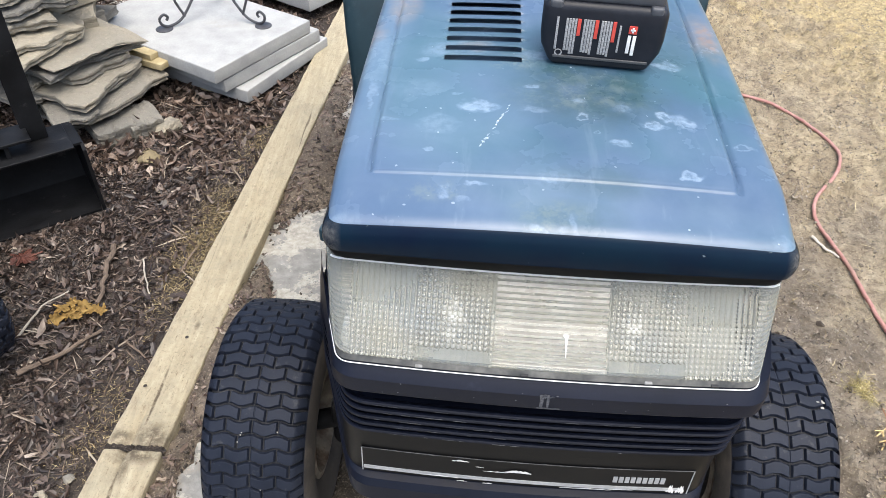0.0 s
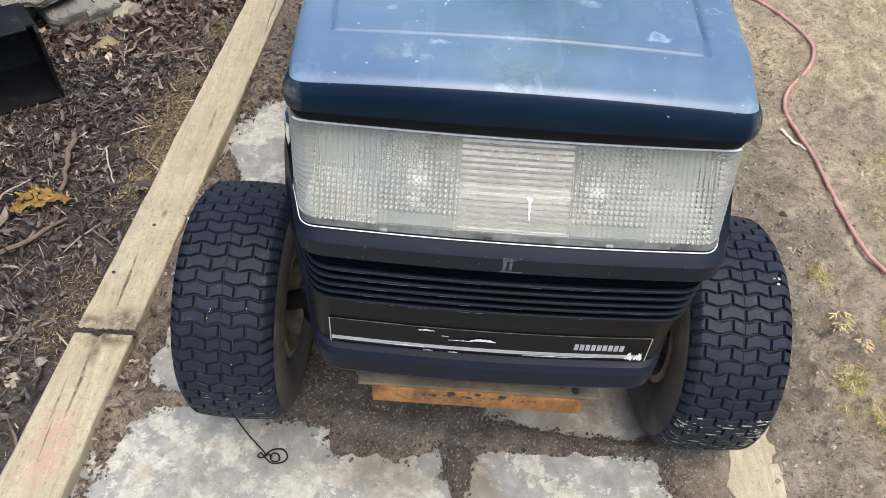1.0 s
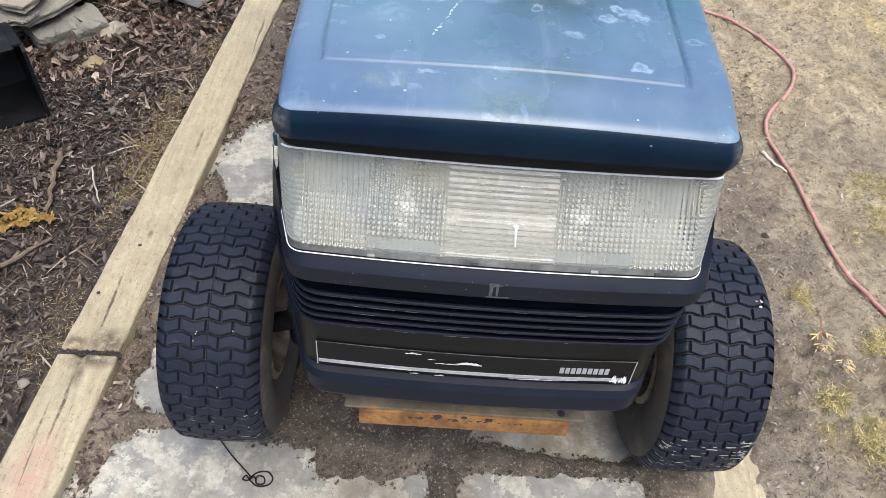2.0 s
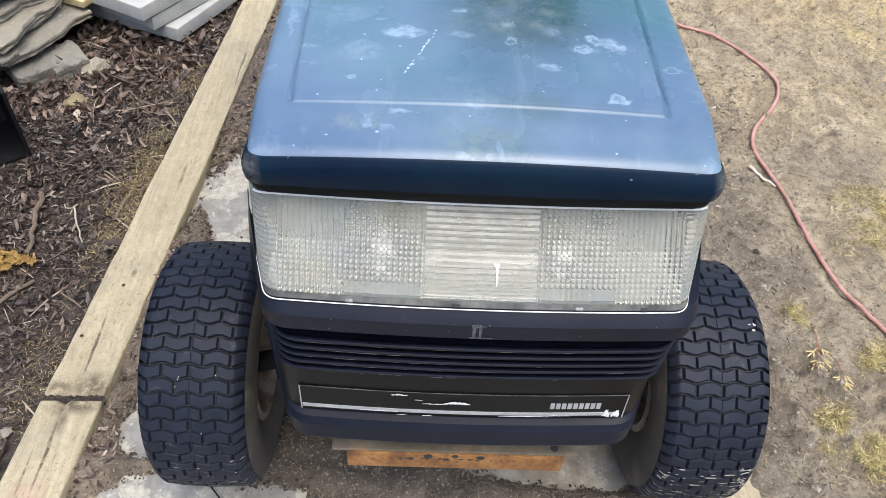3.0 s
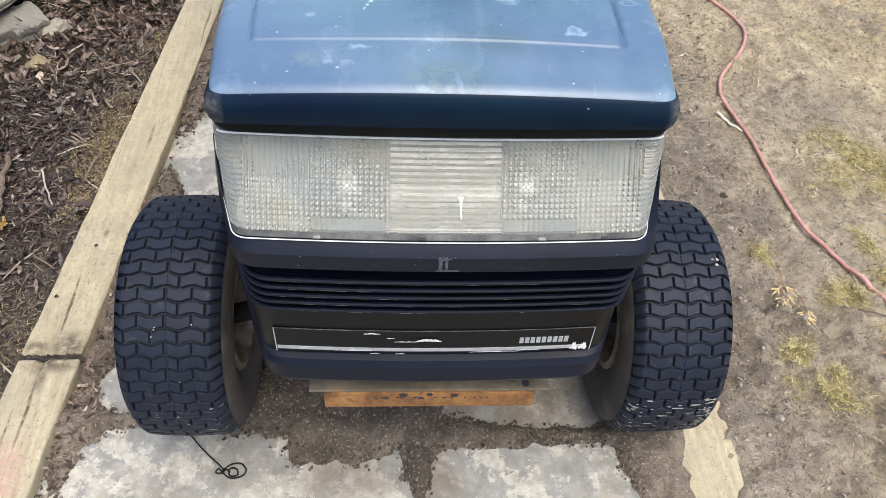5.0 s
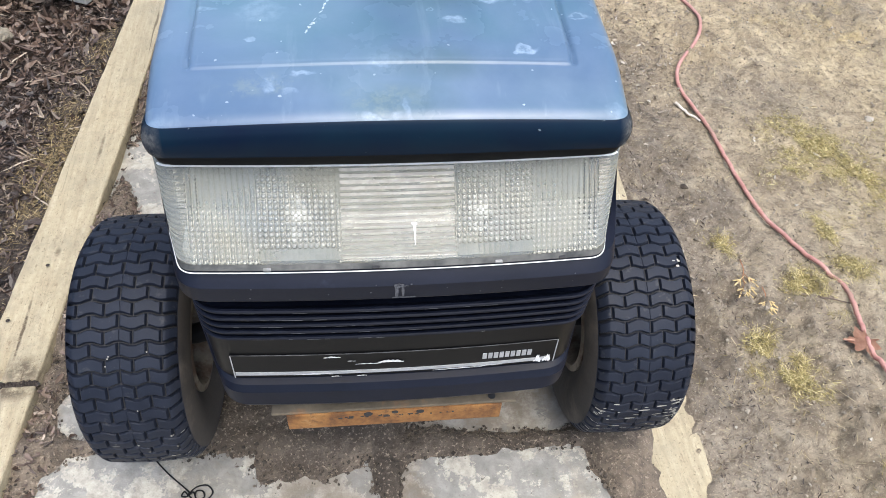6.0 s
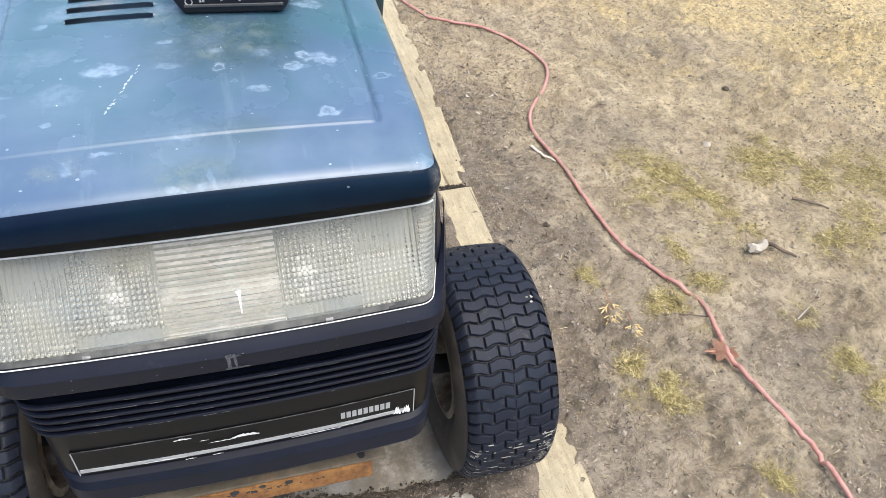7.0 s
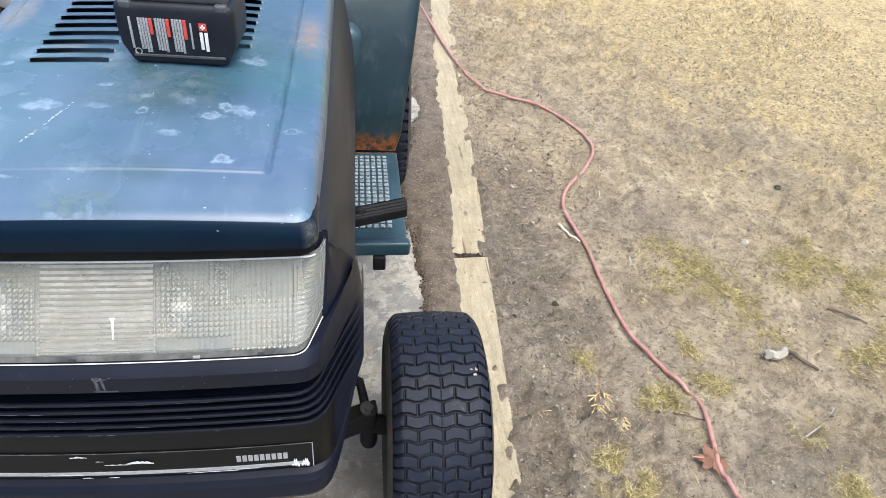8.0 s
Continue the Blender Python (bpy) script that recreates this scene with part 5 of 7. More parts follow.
def build_front_wheels(root):
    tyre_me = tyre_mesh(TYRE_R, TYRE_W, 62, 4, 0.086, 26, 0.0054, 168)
    disc, back = wheel_bm(0.080, TYRE_W)
    wheel_me = smooth(mesh_of("wheel", disc, RIMPAINT), 40)
    back_me = smooth(mesh_of("rim", back, RIMPAINT), 40)
    # dried grass and mud caught in the tread
    for s, cx in ((-1, -0.3585), (1, 0.3685)):
        w = new("wheel", wheel_me)
        w.parent, w.location = root, (cx, 0.25, TYRE_R)
        if s > 0:
            w.rotation_euler = (0.6, 0, math.pi)
        w["label"] = "cream steel wheel with rust round the rim"
        for nm, me, lab in (("tyre", tyre_me, "dark rubber turf tyre with worn block tread"), ("rim", back_me, "")):
            o = new(nm, me)
            o.parent = w
            if lab:
                o["label"] = lab
        bm = bmesh.new()
        rnd = random.Random(40 + s)
        for k in range(170 if s > 0 else 26):
            low = k > 4
            a = radians(rnd.uniform(78, 125) if low else rnd.uniform(30, 95))     # from the top, over the front
            u = rnd.choice((rnd.uniform(-0.97, 0.97), rnd.uniform(0.6, 0.97))) if low else rnd.uniform(-0.8, 0.8)
            ln, wd = (rnd.choice((rnd.uniform(0.002, 0.006), rnd.uniform(0.004, 0.018))), rnd.uniform(0.0004, 0.0013)) if low else (0.0018, 0.0009)
            if k < 6 and s > 0:
                a, u, ln, wd = radians(14 + rnd.uniform(-2.2, 2.2)), 0.68 + rnd.uniform(-0.07, 0.07), rnd.uniform(0.002, 0.005), rnd.uniform(0.0006, 0.0018)
            x = u * TYRE_W * 0.46
            face = []
            for du, dv in ((-1, -1), (0.2, -1.3), (1, -0.6), (0.9, 1), (-0.3, 1.2), (-1, 0.7)):
                xx = min(max(x + du * ln / 2, -0.068), 0.068)
                uu = xx / (TYRE_W * 0.46)
                r = TYRE_R - 0.006 * uu * uu - 0.012 * max(0, abs(uu) - 0.84) / 0.16 * abs(uu) + 0.0007
                th = a + dv * wd / TYRE_R
                face.append(bm.verts.new((cx + xx, 0.25 - r * math.sin(th), TYRE_R + r * math.cos(th))))
            bm.faces.new(face)
        part("dried_mud", bm, DRYMUD, root, "pale dried mud and grass caught in the tread")["kind"] = "stuff"
    for s in (-1, 1):
        def arm(q, s=s):
            rise = 0.085 * sstep(q.x, 0.10, 0.285)
            return Vector((s * q.x, q.y, q.z + rise + (0.012 * (q.x - 0.05) / 0.23 if q.z > 0 else 0)))
        bm = rounded((0.02, 0.234, 0.108), (0.276, 0.266, 0.150), 0.004, 0.02, arm)
        axle = part("axle", bm, DARKSTEEL, root, "greasy black front axle beam")
        part("spindle", lathe([(0.0001, 0.152), (0.013, 0.152), (0.015, 0.160), (0.015, 0.226), (0.0130, 0.230), (0.0130, 0.240), (0.0001, 0.240)], 20, "z"), DARKSTEEL, axle, "black steering spindle").location = (s * 0.264, 0.25, 0)
        part("washer", lathe([(0.0001, 0.2455), (0.007, 0.2455), (0.008, 0.2435), (0.0140, 0.2435), (0.0145, 0.2405), (0.0001, 0.2405)], 20, "z"), simple("dusty_washer", (0.014, 0.013, 0.012), (0.034, 0.031, 0.028), 60, 0.6, 0.2), axle, "dusty steel washer on the spindle").location = (s * 0.264, 0.25, 0)
        part("stub_axle", tube([(s * 0.266, 0.25, 0.206), (s * 0.30, 0.25, 0.192), (s * 0.37, 0.25, 0.188)], 0.0165, 12), DARKSTEEL, axle, "black stub axle")
        bm = tube([(s * 0.262, 0.27, 0.20), (s * 0.25, 0.34, 0.20), (s * 0.12, 0.42, 0.2)], 0.009, 8)
        part("tie_rod", bm, DARKSTEEL, root, "black tie rod")


def build_frame(root):
    part("frame", rounded((-0.135, 0.06, 0.306), (0.135, 1.35, 0.41), 0.006, 0.2), DARKSTEEL, root, "black steel frame under the engine")
    part("engine_cover", rounded((-0.175, 0.11, 0.412), (0.175, 0.79, 0.715), 0.02, 0.1), BLACKRUB, root, "dark engine block under the hood")


def build_rear(root):
    # unseen deck, added to keep sky light from the ground under the nose
    part("unseen_mower_deck", rounded((-0.235, 0.50, 0.075), (0.235, 1.02, 0.20), 0.03, 0.08), DARKSTEEL, root, "unseen black mower deck added under the frame to block light")
    for s in (-1, 1):
        rows = []
        arc = [(0.955, 0.292), (0.962, 0.33), (0.985, 0.42), (1.015, 0.50), (1.06, 0.585), (1.12, 0.655), (1.20, 0.70), (1.30, 0.715), (1.42, 0.70)]
        for i, (y, z) in enumerate(arc):
            t = min(1.0, i / 5)
            xo = 0.335 + 0.062 * t
            sect = [(0.10, 0, 0), (0.16, 0, 0), (0.25, -0.001, 0), (xo - 0.03, -0.002, 0.0), (xo - 0.012, 0.0, -0.002), (xo - 0.003, 0.006, -0.007), (xo, 0.016, -0.012), (xo + 0.001, 0.045, -0.03), (xo - 0.002, 0.075, -0.05)]
            rows.append([(s * x, y + dy, z + dz) for x, dy, dz in sect])
        bm = loft(rows)
        res = bmesh.ops.solidify(bm, geom=bm.faces[:], thickness=0.004)
        part("fender", bm, FENDER, root, "teal painted rear fender, rusting at its foot", 50)
        # footrest: a tilted pressed plate with a studded tread

        def tilt(q, s=s):
            return Vector((s * q.x, q.y, q.z + 0.285 + (0.955 - q.y) * 0.165))
        bm = rounded((0.195, 0.535, -0.006), (0.338, 0.957, 0.0), 0.003, 0.05, tilt)
        foot = part("footrest", bm, FENDER, root, "teal steel footrest", 50)
        bm = bmesh.new()
        for i in range(8):
            for j in range(19):
                x, y = 0.2140 + 0.0128 * i, 0.590 + 0.0182 * j
                st = rounded((x, y, 0.0), (x + 0.0088, y + 0.0125, 0.0032), 0.001, 0.02, tilt)
                me = bpy.data.meshes.new("stud")
                st.to_mesh(me)
                bm.from_mesh(me)
                st.free()
                bpy.data.meshes.remove(me)
        part("tread_studs", bm, simple("worn_tread", (0.10, 0.14, 0.15), (0.36, 0.40, 0.41), 120, 0.6, 0.2), foot, "worn grey studs of the footrest")
        part("footrest_edge", rounded((0.195, 0.520, -0.022), (0.342, 0.545, 0.008), 0.006, 0.05, tilt), FENDER, foot, "rolled front edge of the footrest")
        part("bracket_tab", rounded((0.275, 0.512, -0.05), (0.298, 0.530, -0.02), 0.003, 0.05, tilt), DARKSTEEL, foot, "small black bracket tab")
    # brake pedal with a ribbed rubber pad
    part("pedal_arm", tube([(0.14, 0.62, 0.40), (0.2, 0.55, 0.43), (0.26, 0.515, 0.432)], 0.009, 8), DARKSTEEL, root, "black pedal arm")

    def pad(q):
        u = q.x - 0.215
        rib = 0.0022 * (ribs(q.y, 0.0105) > 0.45) if q.z > 0.012 else 0.0
        return Vector((q.x, q.y + 0.33 * (u - 0.03) + 0.0164, q.z + rib + 0.417 - 0.10 * (q.y - 0.50)))
    part("pedal_pad", rounded((0.205, 0.480, 0.0), (0.335, 0.523, 0.018), 0.004, 0.0026, pad), DARKSTEEL, root, "ribbed black rubber pedal pad", 30)
    # rear wheels, mostly hidden by the fenders
    me = tyre_mesh(0.25, 0.21, 56, 4, 0.11, 6, 0.008, 44)
    disc, back = wheel_bm(0.104, 0.21)
    wme = smooth(mesh_of("wheel", disc, RIMPAINT), 40)
    bme = smooth(mesh_of("rim", back, RIMPAINT), 40)
    for s in (-1, 1):
        w = new("wheel", wme)
        w.parent, w.location = root, (s * 0.275, 1.30, 0.25)
        w.rotation_euler = (0, 0, math.pi if s > 0 else 0)
        w["label"] = "cream rear wheel under the fender"
        for nm, m2 in (("tyre", me), ("rim", bme)):
            o = new(nm, m2)
            o.parent = w
    part("rear_axle", tube([(-0.33, 1.30, 0.25), (0.33, 1.30, 0.25)], 0.03, 12), DARKSTEEL, root, "black rear axle")
    part("seat_pan", rounded((-0.26, 1.0, 0.411), (0.26, 1.42, 0.56), 0.03, 0.1), FENDER, root, "teal fender deck between the rear fenders")


def build_tractor():
    root = thing("lawn_tractor", "old lawn tractor with faded teal hood and navy nose", "tractor", (0, 0, 0), -1.6)
    build_hood(root)
    build_lens(root)
    build_nose(root)
    for s in (-1, 1):
        build_side(root, s)
    build_bumper(root)
    build_front_wheels(root)
    build_frame(root)
    build_rear(root)


build_tractor()


def build_battery():
    """Cordless-tool battery pack standing on the hood with its label to the front."""
    root = thing("battery_pack", "black cordless tool battery with printed warning label on the hood", "battery", (0.057, 0.299, 0.8070), -6)

    def body(q):
        p = q.copy()
        low = 1 - sstep(q.z, 0.0, 0.030)
        p.x *= 1 - 0.17 * low
        p.y += 0.010 * (1 - q.z / 0.07) * (0 if q.y > 0.03 else 0)
        return p
    part("case", rounded((-0.0660, 0.0, 0.0), (0.0660, 0.072, 0.072), 0.009, 0.012, body), BATBLACK, root, "black plastic case", 50)
    part("rail_top", rounded((-0.060, 0.006, 0.0705), (0.060, 0.068, 0.086), 0.005, 0.02), BATGREY, root, "grey slide-on top with rails", 50)
    for x in (-0.052, 0.052):
        part("latch", rounded((x - 0.007, 0.0, 0.064), (x + 0.007, 0.02, 0.0735), 0.003, 0.02), BATGREY, root, "grey latch")
    part("foot_seam", rounded((-0.050, -0.0016, 0.0105), (0.052, 0.001, 0.0135), 0.0006, 0.02), simple("case_seam", (0.05, 0.052, 0.056), (0.07, 0.072, 0.076), 60, 0.5), root, "moulded seam")
    y = -0.0012

    def bar(x0, x1, z0, z1, mat, label):
        part("label_bar", rounded((x0, y, z0), (x1, 0.001, z1), 0.0002, 0.02), mat, root, label)
    rnd = random.Random(2)
    bar(-0.050, -0.0475, 0.020, 0.056, LABELGREY, "line of small pale print")
    for c in range(3):
        x0 = -0.040 + 0.0185 * c
        for k in range(4):
            drop = 0.004 * rnd.random()
            bar(x0 + 0.003 * k, x0 + 0.003 * k + 0.0024, 0.0155 + drop, 0.0555, LABELGREY, "column of fine print")
        bar(x0 + 0.0122, x0 + 0.0158, 0.037 - 0.002 * c, 0.0555, LABELRED, "red warning bar")
    bar(0.0165, 0.0185, 0.022, 0.052, LABELGREY, "line of small pale print")
    bar(0.0265, 0.0350, 0.044, 0.0525, LABELRED, "red square of the maker's mark")
    y = -0.0020
    bar(0.0298, 0.0317, 0.0455, 0.0510, WHITE, "white mark in the red square")
    bar(0.0280, 0.0335, 0.0474, 0.0492, WHITE, "white mark in the red square")
    y = -0.0012
    bar(0.0265, 0.0300, 0.022, 0.0420, WHITE, "pale bar of the maker's mark")
    bar(0.0318, 0.0353, 0.020, 0.0420, WHITE, "pale bar of the maker's mark")
    b = lathe([(0.0030, 0.0), (0.0042, -0.0012), (0.0030, -0.0012)], 16, "y")
    bmesh.ops.translate(b, vec=(-0.0445, 0.0, 0.0165), verts=b.verts[:])
    part("label_ring", b, LABELGREY, root, "small round symbol")


build_battery()


# ---- beside the pad: slabs, stones, scoop ----
def stone_slab(cx, cy, cz, L, W, T, yaw, tx=0.0, ty=0.0, seed=0):
    """A split flagstone: ragged outline, layered edge, uneven faces."""
    rnd = random.Random(seed)
    nc, sub = 6, 5
    ca = [2 * math.pi * (k + 0.6 * rnd.random()) / nc for k in range(nc)]
    cp = [Vector((math.cos(a), math.sin(a))) * (0.5 / max(abs(math.cos(a)), abs(math.sin(a))) * 0.55 + 0.5 * 0.45) * (0.72 + 0.46 * rnd.random()) for a in ca]
    pts = []
    for a, b in zip(cp, cp[1:] + cp[:1]):
        for k in range(sub):
            q = a.lerp(b, k / sub)
            pts.append(q * (1 + (0.09 * (rnd.random() - 0.5) if k else 0)))
    n = len(pts)
    ang = [math.atan2(q.y, q.x) for q in pts]
    rad = [q.length for q in pts]
    bm = bmesh.new()
    rings = []
    for z, k in ((-T / 2, 0.97), (-T * 0.36, 1.0), (T * 0.05, 0.985), (T * 0.38, 1.0), (T / 2, 0.985)):
        rings.append([bm.verts.new((L * r * k * (1 + 0.022 * (rnd.random() - 0.5)) * math.cos(a), W * r * k * (1 + 0.022 * (rnd.random() - 0.5)) * math.sin(a), z + T * 0.1 * (rnd.random() - 0.5))) for a, r in zip(ang, rad)])
    for a, b in zip(rings, rings[1:]):
        for i in range(n):
            bm.faces.new((a[i], a[(i + 1) % n], b[(i + 1) % n], b[i]))
    inner = [bm.verts.new((v.co.x * 0.55, v.co.y * 0.55, T / 2 + T * 0.12 * (rnd.random() - 0.3))) for v in rings[-1]]
    for i in range(n):
        bm.faces.new((rings[-1][i], rings[-1][(i + 1) % n], inner[(i + 1) % n], inner[i]))
    bm.faces.new(inner)
    bm.faces.new(rings[0][::-1])
    ob = whole("flagstone", bm, FLAG, "rough grey-tan flagstone in a leaning stack", "stone", (cx, cy, cz), "stacked flagstones", sharp=14)
    ob.rotation_euler = (radians(tx), radians(ty), radians(yaw))
    return ob


def stone_stack(bx, by, count, yaw, seed, step=0.034, reach=0.42, out=0.05):
    """Flagstones laid one on another, each out of line and a little tipped, with dark gaps between."""
    rnd = random.Random(seed)
    z = 0.012
    for k in range(count):
        T = step * rnd.uniform(0.55, 1.15)
        L, W = reach * rnd.uniform(0.72, 1.28), reach * rnd.uniform(0.62, 1.05)
        stone_slab(bx + rnd.uniform(-out, out), by + rnd.uniform(-out, out), z + T / 2, L, W, T, yaw + rnd.uniform(-32, 32), rnd.uniform(-5, 5), rnd.uniform(-5, 5), seed * 50 + k)
        z += T * 0.95 + 0.009


def split_plate(ax, ay, yaw, L, D, top, T, tip, seed):
    """A thin split plate; its long broken edge runs from (ax, ay) along yaw, the body lies to its left."""
    rnd = random.Random(seed)
    out = []
    n = 16
    knots = [rnd.uniform(-0.05, 0.10) for k in range(6)]
    for k in range(n + 1):
        u = k / n
        a, f = min(int(u * 5), 4), min(1.0, u * 5 - min(int(u * 5), 4))
        out.append((L * u, D * (knots[a] * (1 - f) + knots[a + 1] * f + 0.012 * rnd.random())))
    skew = rnd.uniform(-0.12, 0.10)
    for k in range(1, 7):
        out.append((L * (1 + skew * k / 6 + rnd.uniform(-0.03, 0.03)), D * k / 6 * rnd.uniform(0.92, 1.0)))
    for k in range(1, 9):
        out.append((L * (1 + skew) * (1 - k / 8), D * rnd.uniform(0.94, 1.06)))
    for k in range(1, 5):
        out.append((L * rnd.uniform(-0.05, 0.04), D * (1 - k / 5)))
    cx, cy = L / 2, D / 2
    bm = bmesh.new()
    rings = []
    for z, s in ((-T, 0.93), (-T * 0.80, 0.985), (-T * 0.55, 0.955), (-T * 0.30, 1.0), (-T * 0.06, 0.99), (0.0, 0.965)):
        rings.append([bm.verts.new((cx + (u - cx) * (s + rnd.uniform(-0.014, 0.014)), cy + (v - cy) * (s + rnd.uniform(-0.020, 0.020)), z + T * 0.13 * (rnd.random() - 0.5))) for u, v in out])
    m = len(out)
    for a, b in zip(rings, rings[1:]):
        for k in range(m):
            bm.faces.new((a[k], a[(k + 1) % m], b[(k + 1) % m], b[k]))
    inner = [bm.verts.new((cx + (v.co.x - cx) * 0.6, cy + (v.co.y - cy) * 0.6, T * 0.16 * (rnd.random() - 0.4))) for v in rings[-1]]
    for k in range(m):
        bm.faces.new((rings[-1][k], rings[-1][(k + 1) % m], inner[(k + 1) % m], inner[k]))
    bm.faces.new(inner)
    bm.faces.new(rings[0][::-1])
    ob = whole("flagstone", bm, FLAG, "rough grey-tan flagstone in a leaning stack", "stone", (ax, ay, top), "stacked flagstones", sharp=14)
    ob.rotation_euler = (radians(tip), radians(rnd.uniform(-2.5, 2.5)), radians(yaw))


# the stack's near face: start of the broken edge, yaw, length, depth, top, thickness, tip
PLATES = [(-1.089, 1.258, 40, 0.135, 0.17, 0.048, 0.048, 0), (-1.030, 1.322, 52, 0.085, 0.10, 0.040, 0.040, 3), (-1.130, 1.262, 56, 0.235, 0.22, 0.064, 0.016, 2), (-1.112, 1.274, 61, 0.290, 0.22, 0.090, 0.021, 3), (-1.128, 1.285, 67, 0.235, 0.22, 0.112, 0.016, 1),
          (-1.110, 1.266, 73, 0.290, 0.24, 0.141, 0.025, 3), (-1.185, 1.221, 50, 0.115, 0.24, 0.100, 0.024, 2), (-1.235, 1.248, 62, 0.150, 0.22, 0.136, 0.022, 3), (-1.154, 1.343, 57, 0.178, 0.26, 0.176, 0.028, 2), (-1.252, 1.270, 44, 0.100, 0.24, 0.170, 0.020, 1),
          (-1.187, 1.284, 62, 0.315, 0.28, 0.204, 0.020, 3), (-1.178, 1.300, 66, 0.270, 0.28, 0.221, 0.013, 2), (-1.195, 1.220, 70, 0.330, 0.33, 0.252, 0.027, 4), (-1.262, 1.290, 50, 0.190, 0.30, 0.283, 0.022, 2), (-1.272, 1.297, 44, 0.170, 0.30, 0.318, 0.030, 3), (-1.294, 1.343, 42, 0.200, 0.30, 0.352, 0.028, 2), (-1.330, 1.36, 48, 0.230, 0.30, 0.386, 0.028, 3)]
# each plate lies a little out of line with its neighbours
SHIFTS = [(0, 0, 0, 0, 0, 0, 0, 0), (0.016, -0.010, -9, 0.01, 0.02, 0, -0.004, 2), (-0.018, 0.010, 7, -0.03, 0, 0, -0.003, -2), (0.006, -0.004, 3, 0.02, 0, 0, 0.002, 1), (-0.026, 0.016, -5, -0.02, 0, 0, -0.005, 0)]
for k, plate in enumerate(PLATES):
    split_plate(*[v + d for v, d in zip(plate, SHIFTS[k % len(SHIFTS)])], 720 + k)
stone_stack(-1.42, 1.62, 10, 63, 3, 0.036, 0.40, 0.06)
stone_stack(-1.72, 1.42, 13, 70, 4, 0.036, 0.46, 0.08)
stone_stack(-1.60, 1.86, 13, 58, 5, 0.034, 0.44, 0.08)


def rock(cx, cy, r, squash, mat, label, seed, name="rock"):
    bm = bmesh.new()
    bmesh.ops.create_icosphere(bm, subdivisions=3, radius=r)
    for v in bm.verts:
        n = v.co.normalized()
        k = 1 + 0.30 * noise.noise(n * 1.9 + Vector((seed, 0, 0))) + 0.10 * noise.noise(n * 6 + Vector((0, seed, 0)))
        # broken faces: flat cuts in a few directions
        for c in range(5):
            f = Vector((math.sin(2.4 * c + seed), math.cos(1.7 * c + 2 * seed), math.sin(3.1 * c + 0.5 * seed))).normalized()
            k = min(k, 0.66 / max(0.2, n.dot(f)))
        v.co = Vector((n.x * r * k, n.y * r * k, n.z * r * k * squash))
    z = float(soil_height(cx, cy)) + r * squash * 0.55
    return whole(name, bm, mat, label, "stone", (cx, cy, z), sharp=14)


rock(-0.950, 1.235, 0.030, 0.8, YELROCK, "yellowish angular rock lying among dead leaves", 4)
rock(-0.945, 1.385, 0.040, 0.8, FLAG, "mossy grey rock at the foot of the flagstones", 9)
rock(-0.945, 1.085, 0.013, 0.4, PALEWOOD, "small pale stone among dead leaves", 12)
rock(-0.885, 1.63, 0.034, 0.7, OLDWOOD, "tan lump of rotten wood on the leaves", 15)
rock(1.311, 0.922, 0.013, 0.6, PALEWOOD, "small pale pebble lying on the mud", 27)
rock(1.53, 1.17, 0.012, 0.6, CLODBROWN, "dark clod of earth on the lawn", 41)
rock(0.735, 0.715, 0.009, 0.6, CLODBROWN, "dark clod of earth on the lawn", 43)
rock(-0.752, 0.242, 0.013, 0.5, FLAG, "small grey pebble on the leaf mould", 31)
rock(-0.790, 0.203, 0.015, 0.5, FLAG, "small grey pebble on the leaf mould", 33)


def cast_slab(cx, cy, top, L, W, T, yaw, label="grey cast concrete paving slab in a stack"):
    def fn(q):
        return q + Vector((0, 0, 0.0015 * noise.noise(q * 15)))
    bm = rounded((-L / 2, -W / 2, -T), (L / 2, W / 2, 0), 0.0035, 0.05, fn)
    ob = whole("paving_slab", bm, SLABGREY, label, "paving slab", (cx, cy, top), "stacked paving slabs")
    ob.rotation_euler = (0, 0, radians(yaw))


# near corner, then half the length and the width along the slab's own axes
def slab_at(nx, ny, top, yaw, L=0.41, W=0.61, T=0.045):
    a = radians(yaw)
    u, v = Vector((math.cos(a), math.sin(a))), Vector((-math.sin(a), math.cos(a)))
    c = Vector((nx, ny)) + u * L / 2 + v * W / 2
    cast_slab(c.x, c.y, top, L, W, T, yaw)


slab_at(-0.808, 1.473, 0.150, 60.5, 0.432, 0.60, 0.042)
slab_at(-0.795, 1.506, 0.105, 59.5, 0.437, 0.60, 0.042)
slab_at(-0.738, 1.526, 0.060, 65.0, 0.432, 0.58, 0.042)
slab_at(-0.66, 2.16, 0.085, 58, 0.61, 0.61)
slab_at(-1.05, 2.55, 0.075, 58, 0.61, 0.61)
whole("board", rounded((-0.064, 0, 0), (0.064, 0.06, 0.020), 0.002, 0.05), OLDWOOD, "short old board lying under the paving slabs", "board", (-1.050, 1.562, 0.108)).rotation_euler = (0, 0, radians(-22))
whole("board", rounded((-0.045, 0, 0), (0.045, 0.06, 0.018), 0.002, 0.05), OLDWOOD, "short old board lying against the paving slabs", "board", (-1.066, 1.580, 0.1285)).rotation_euler = (0, 0, radians(-26))


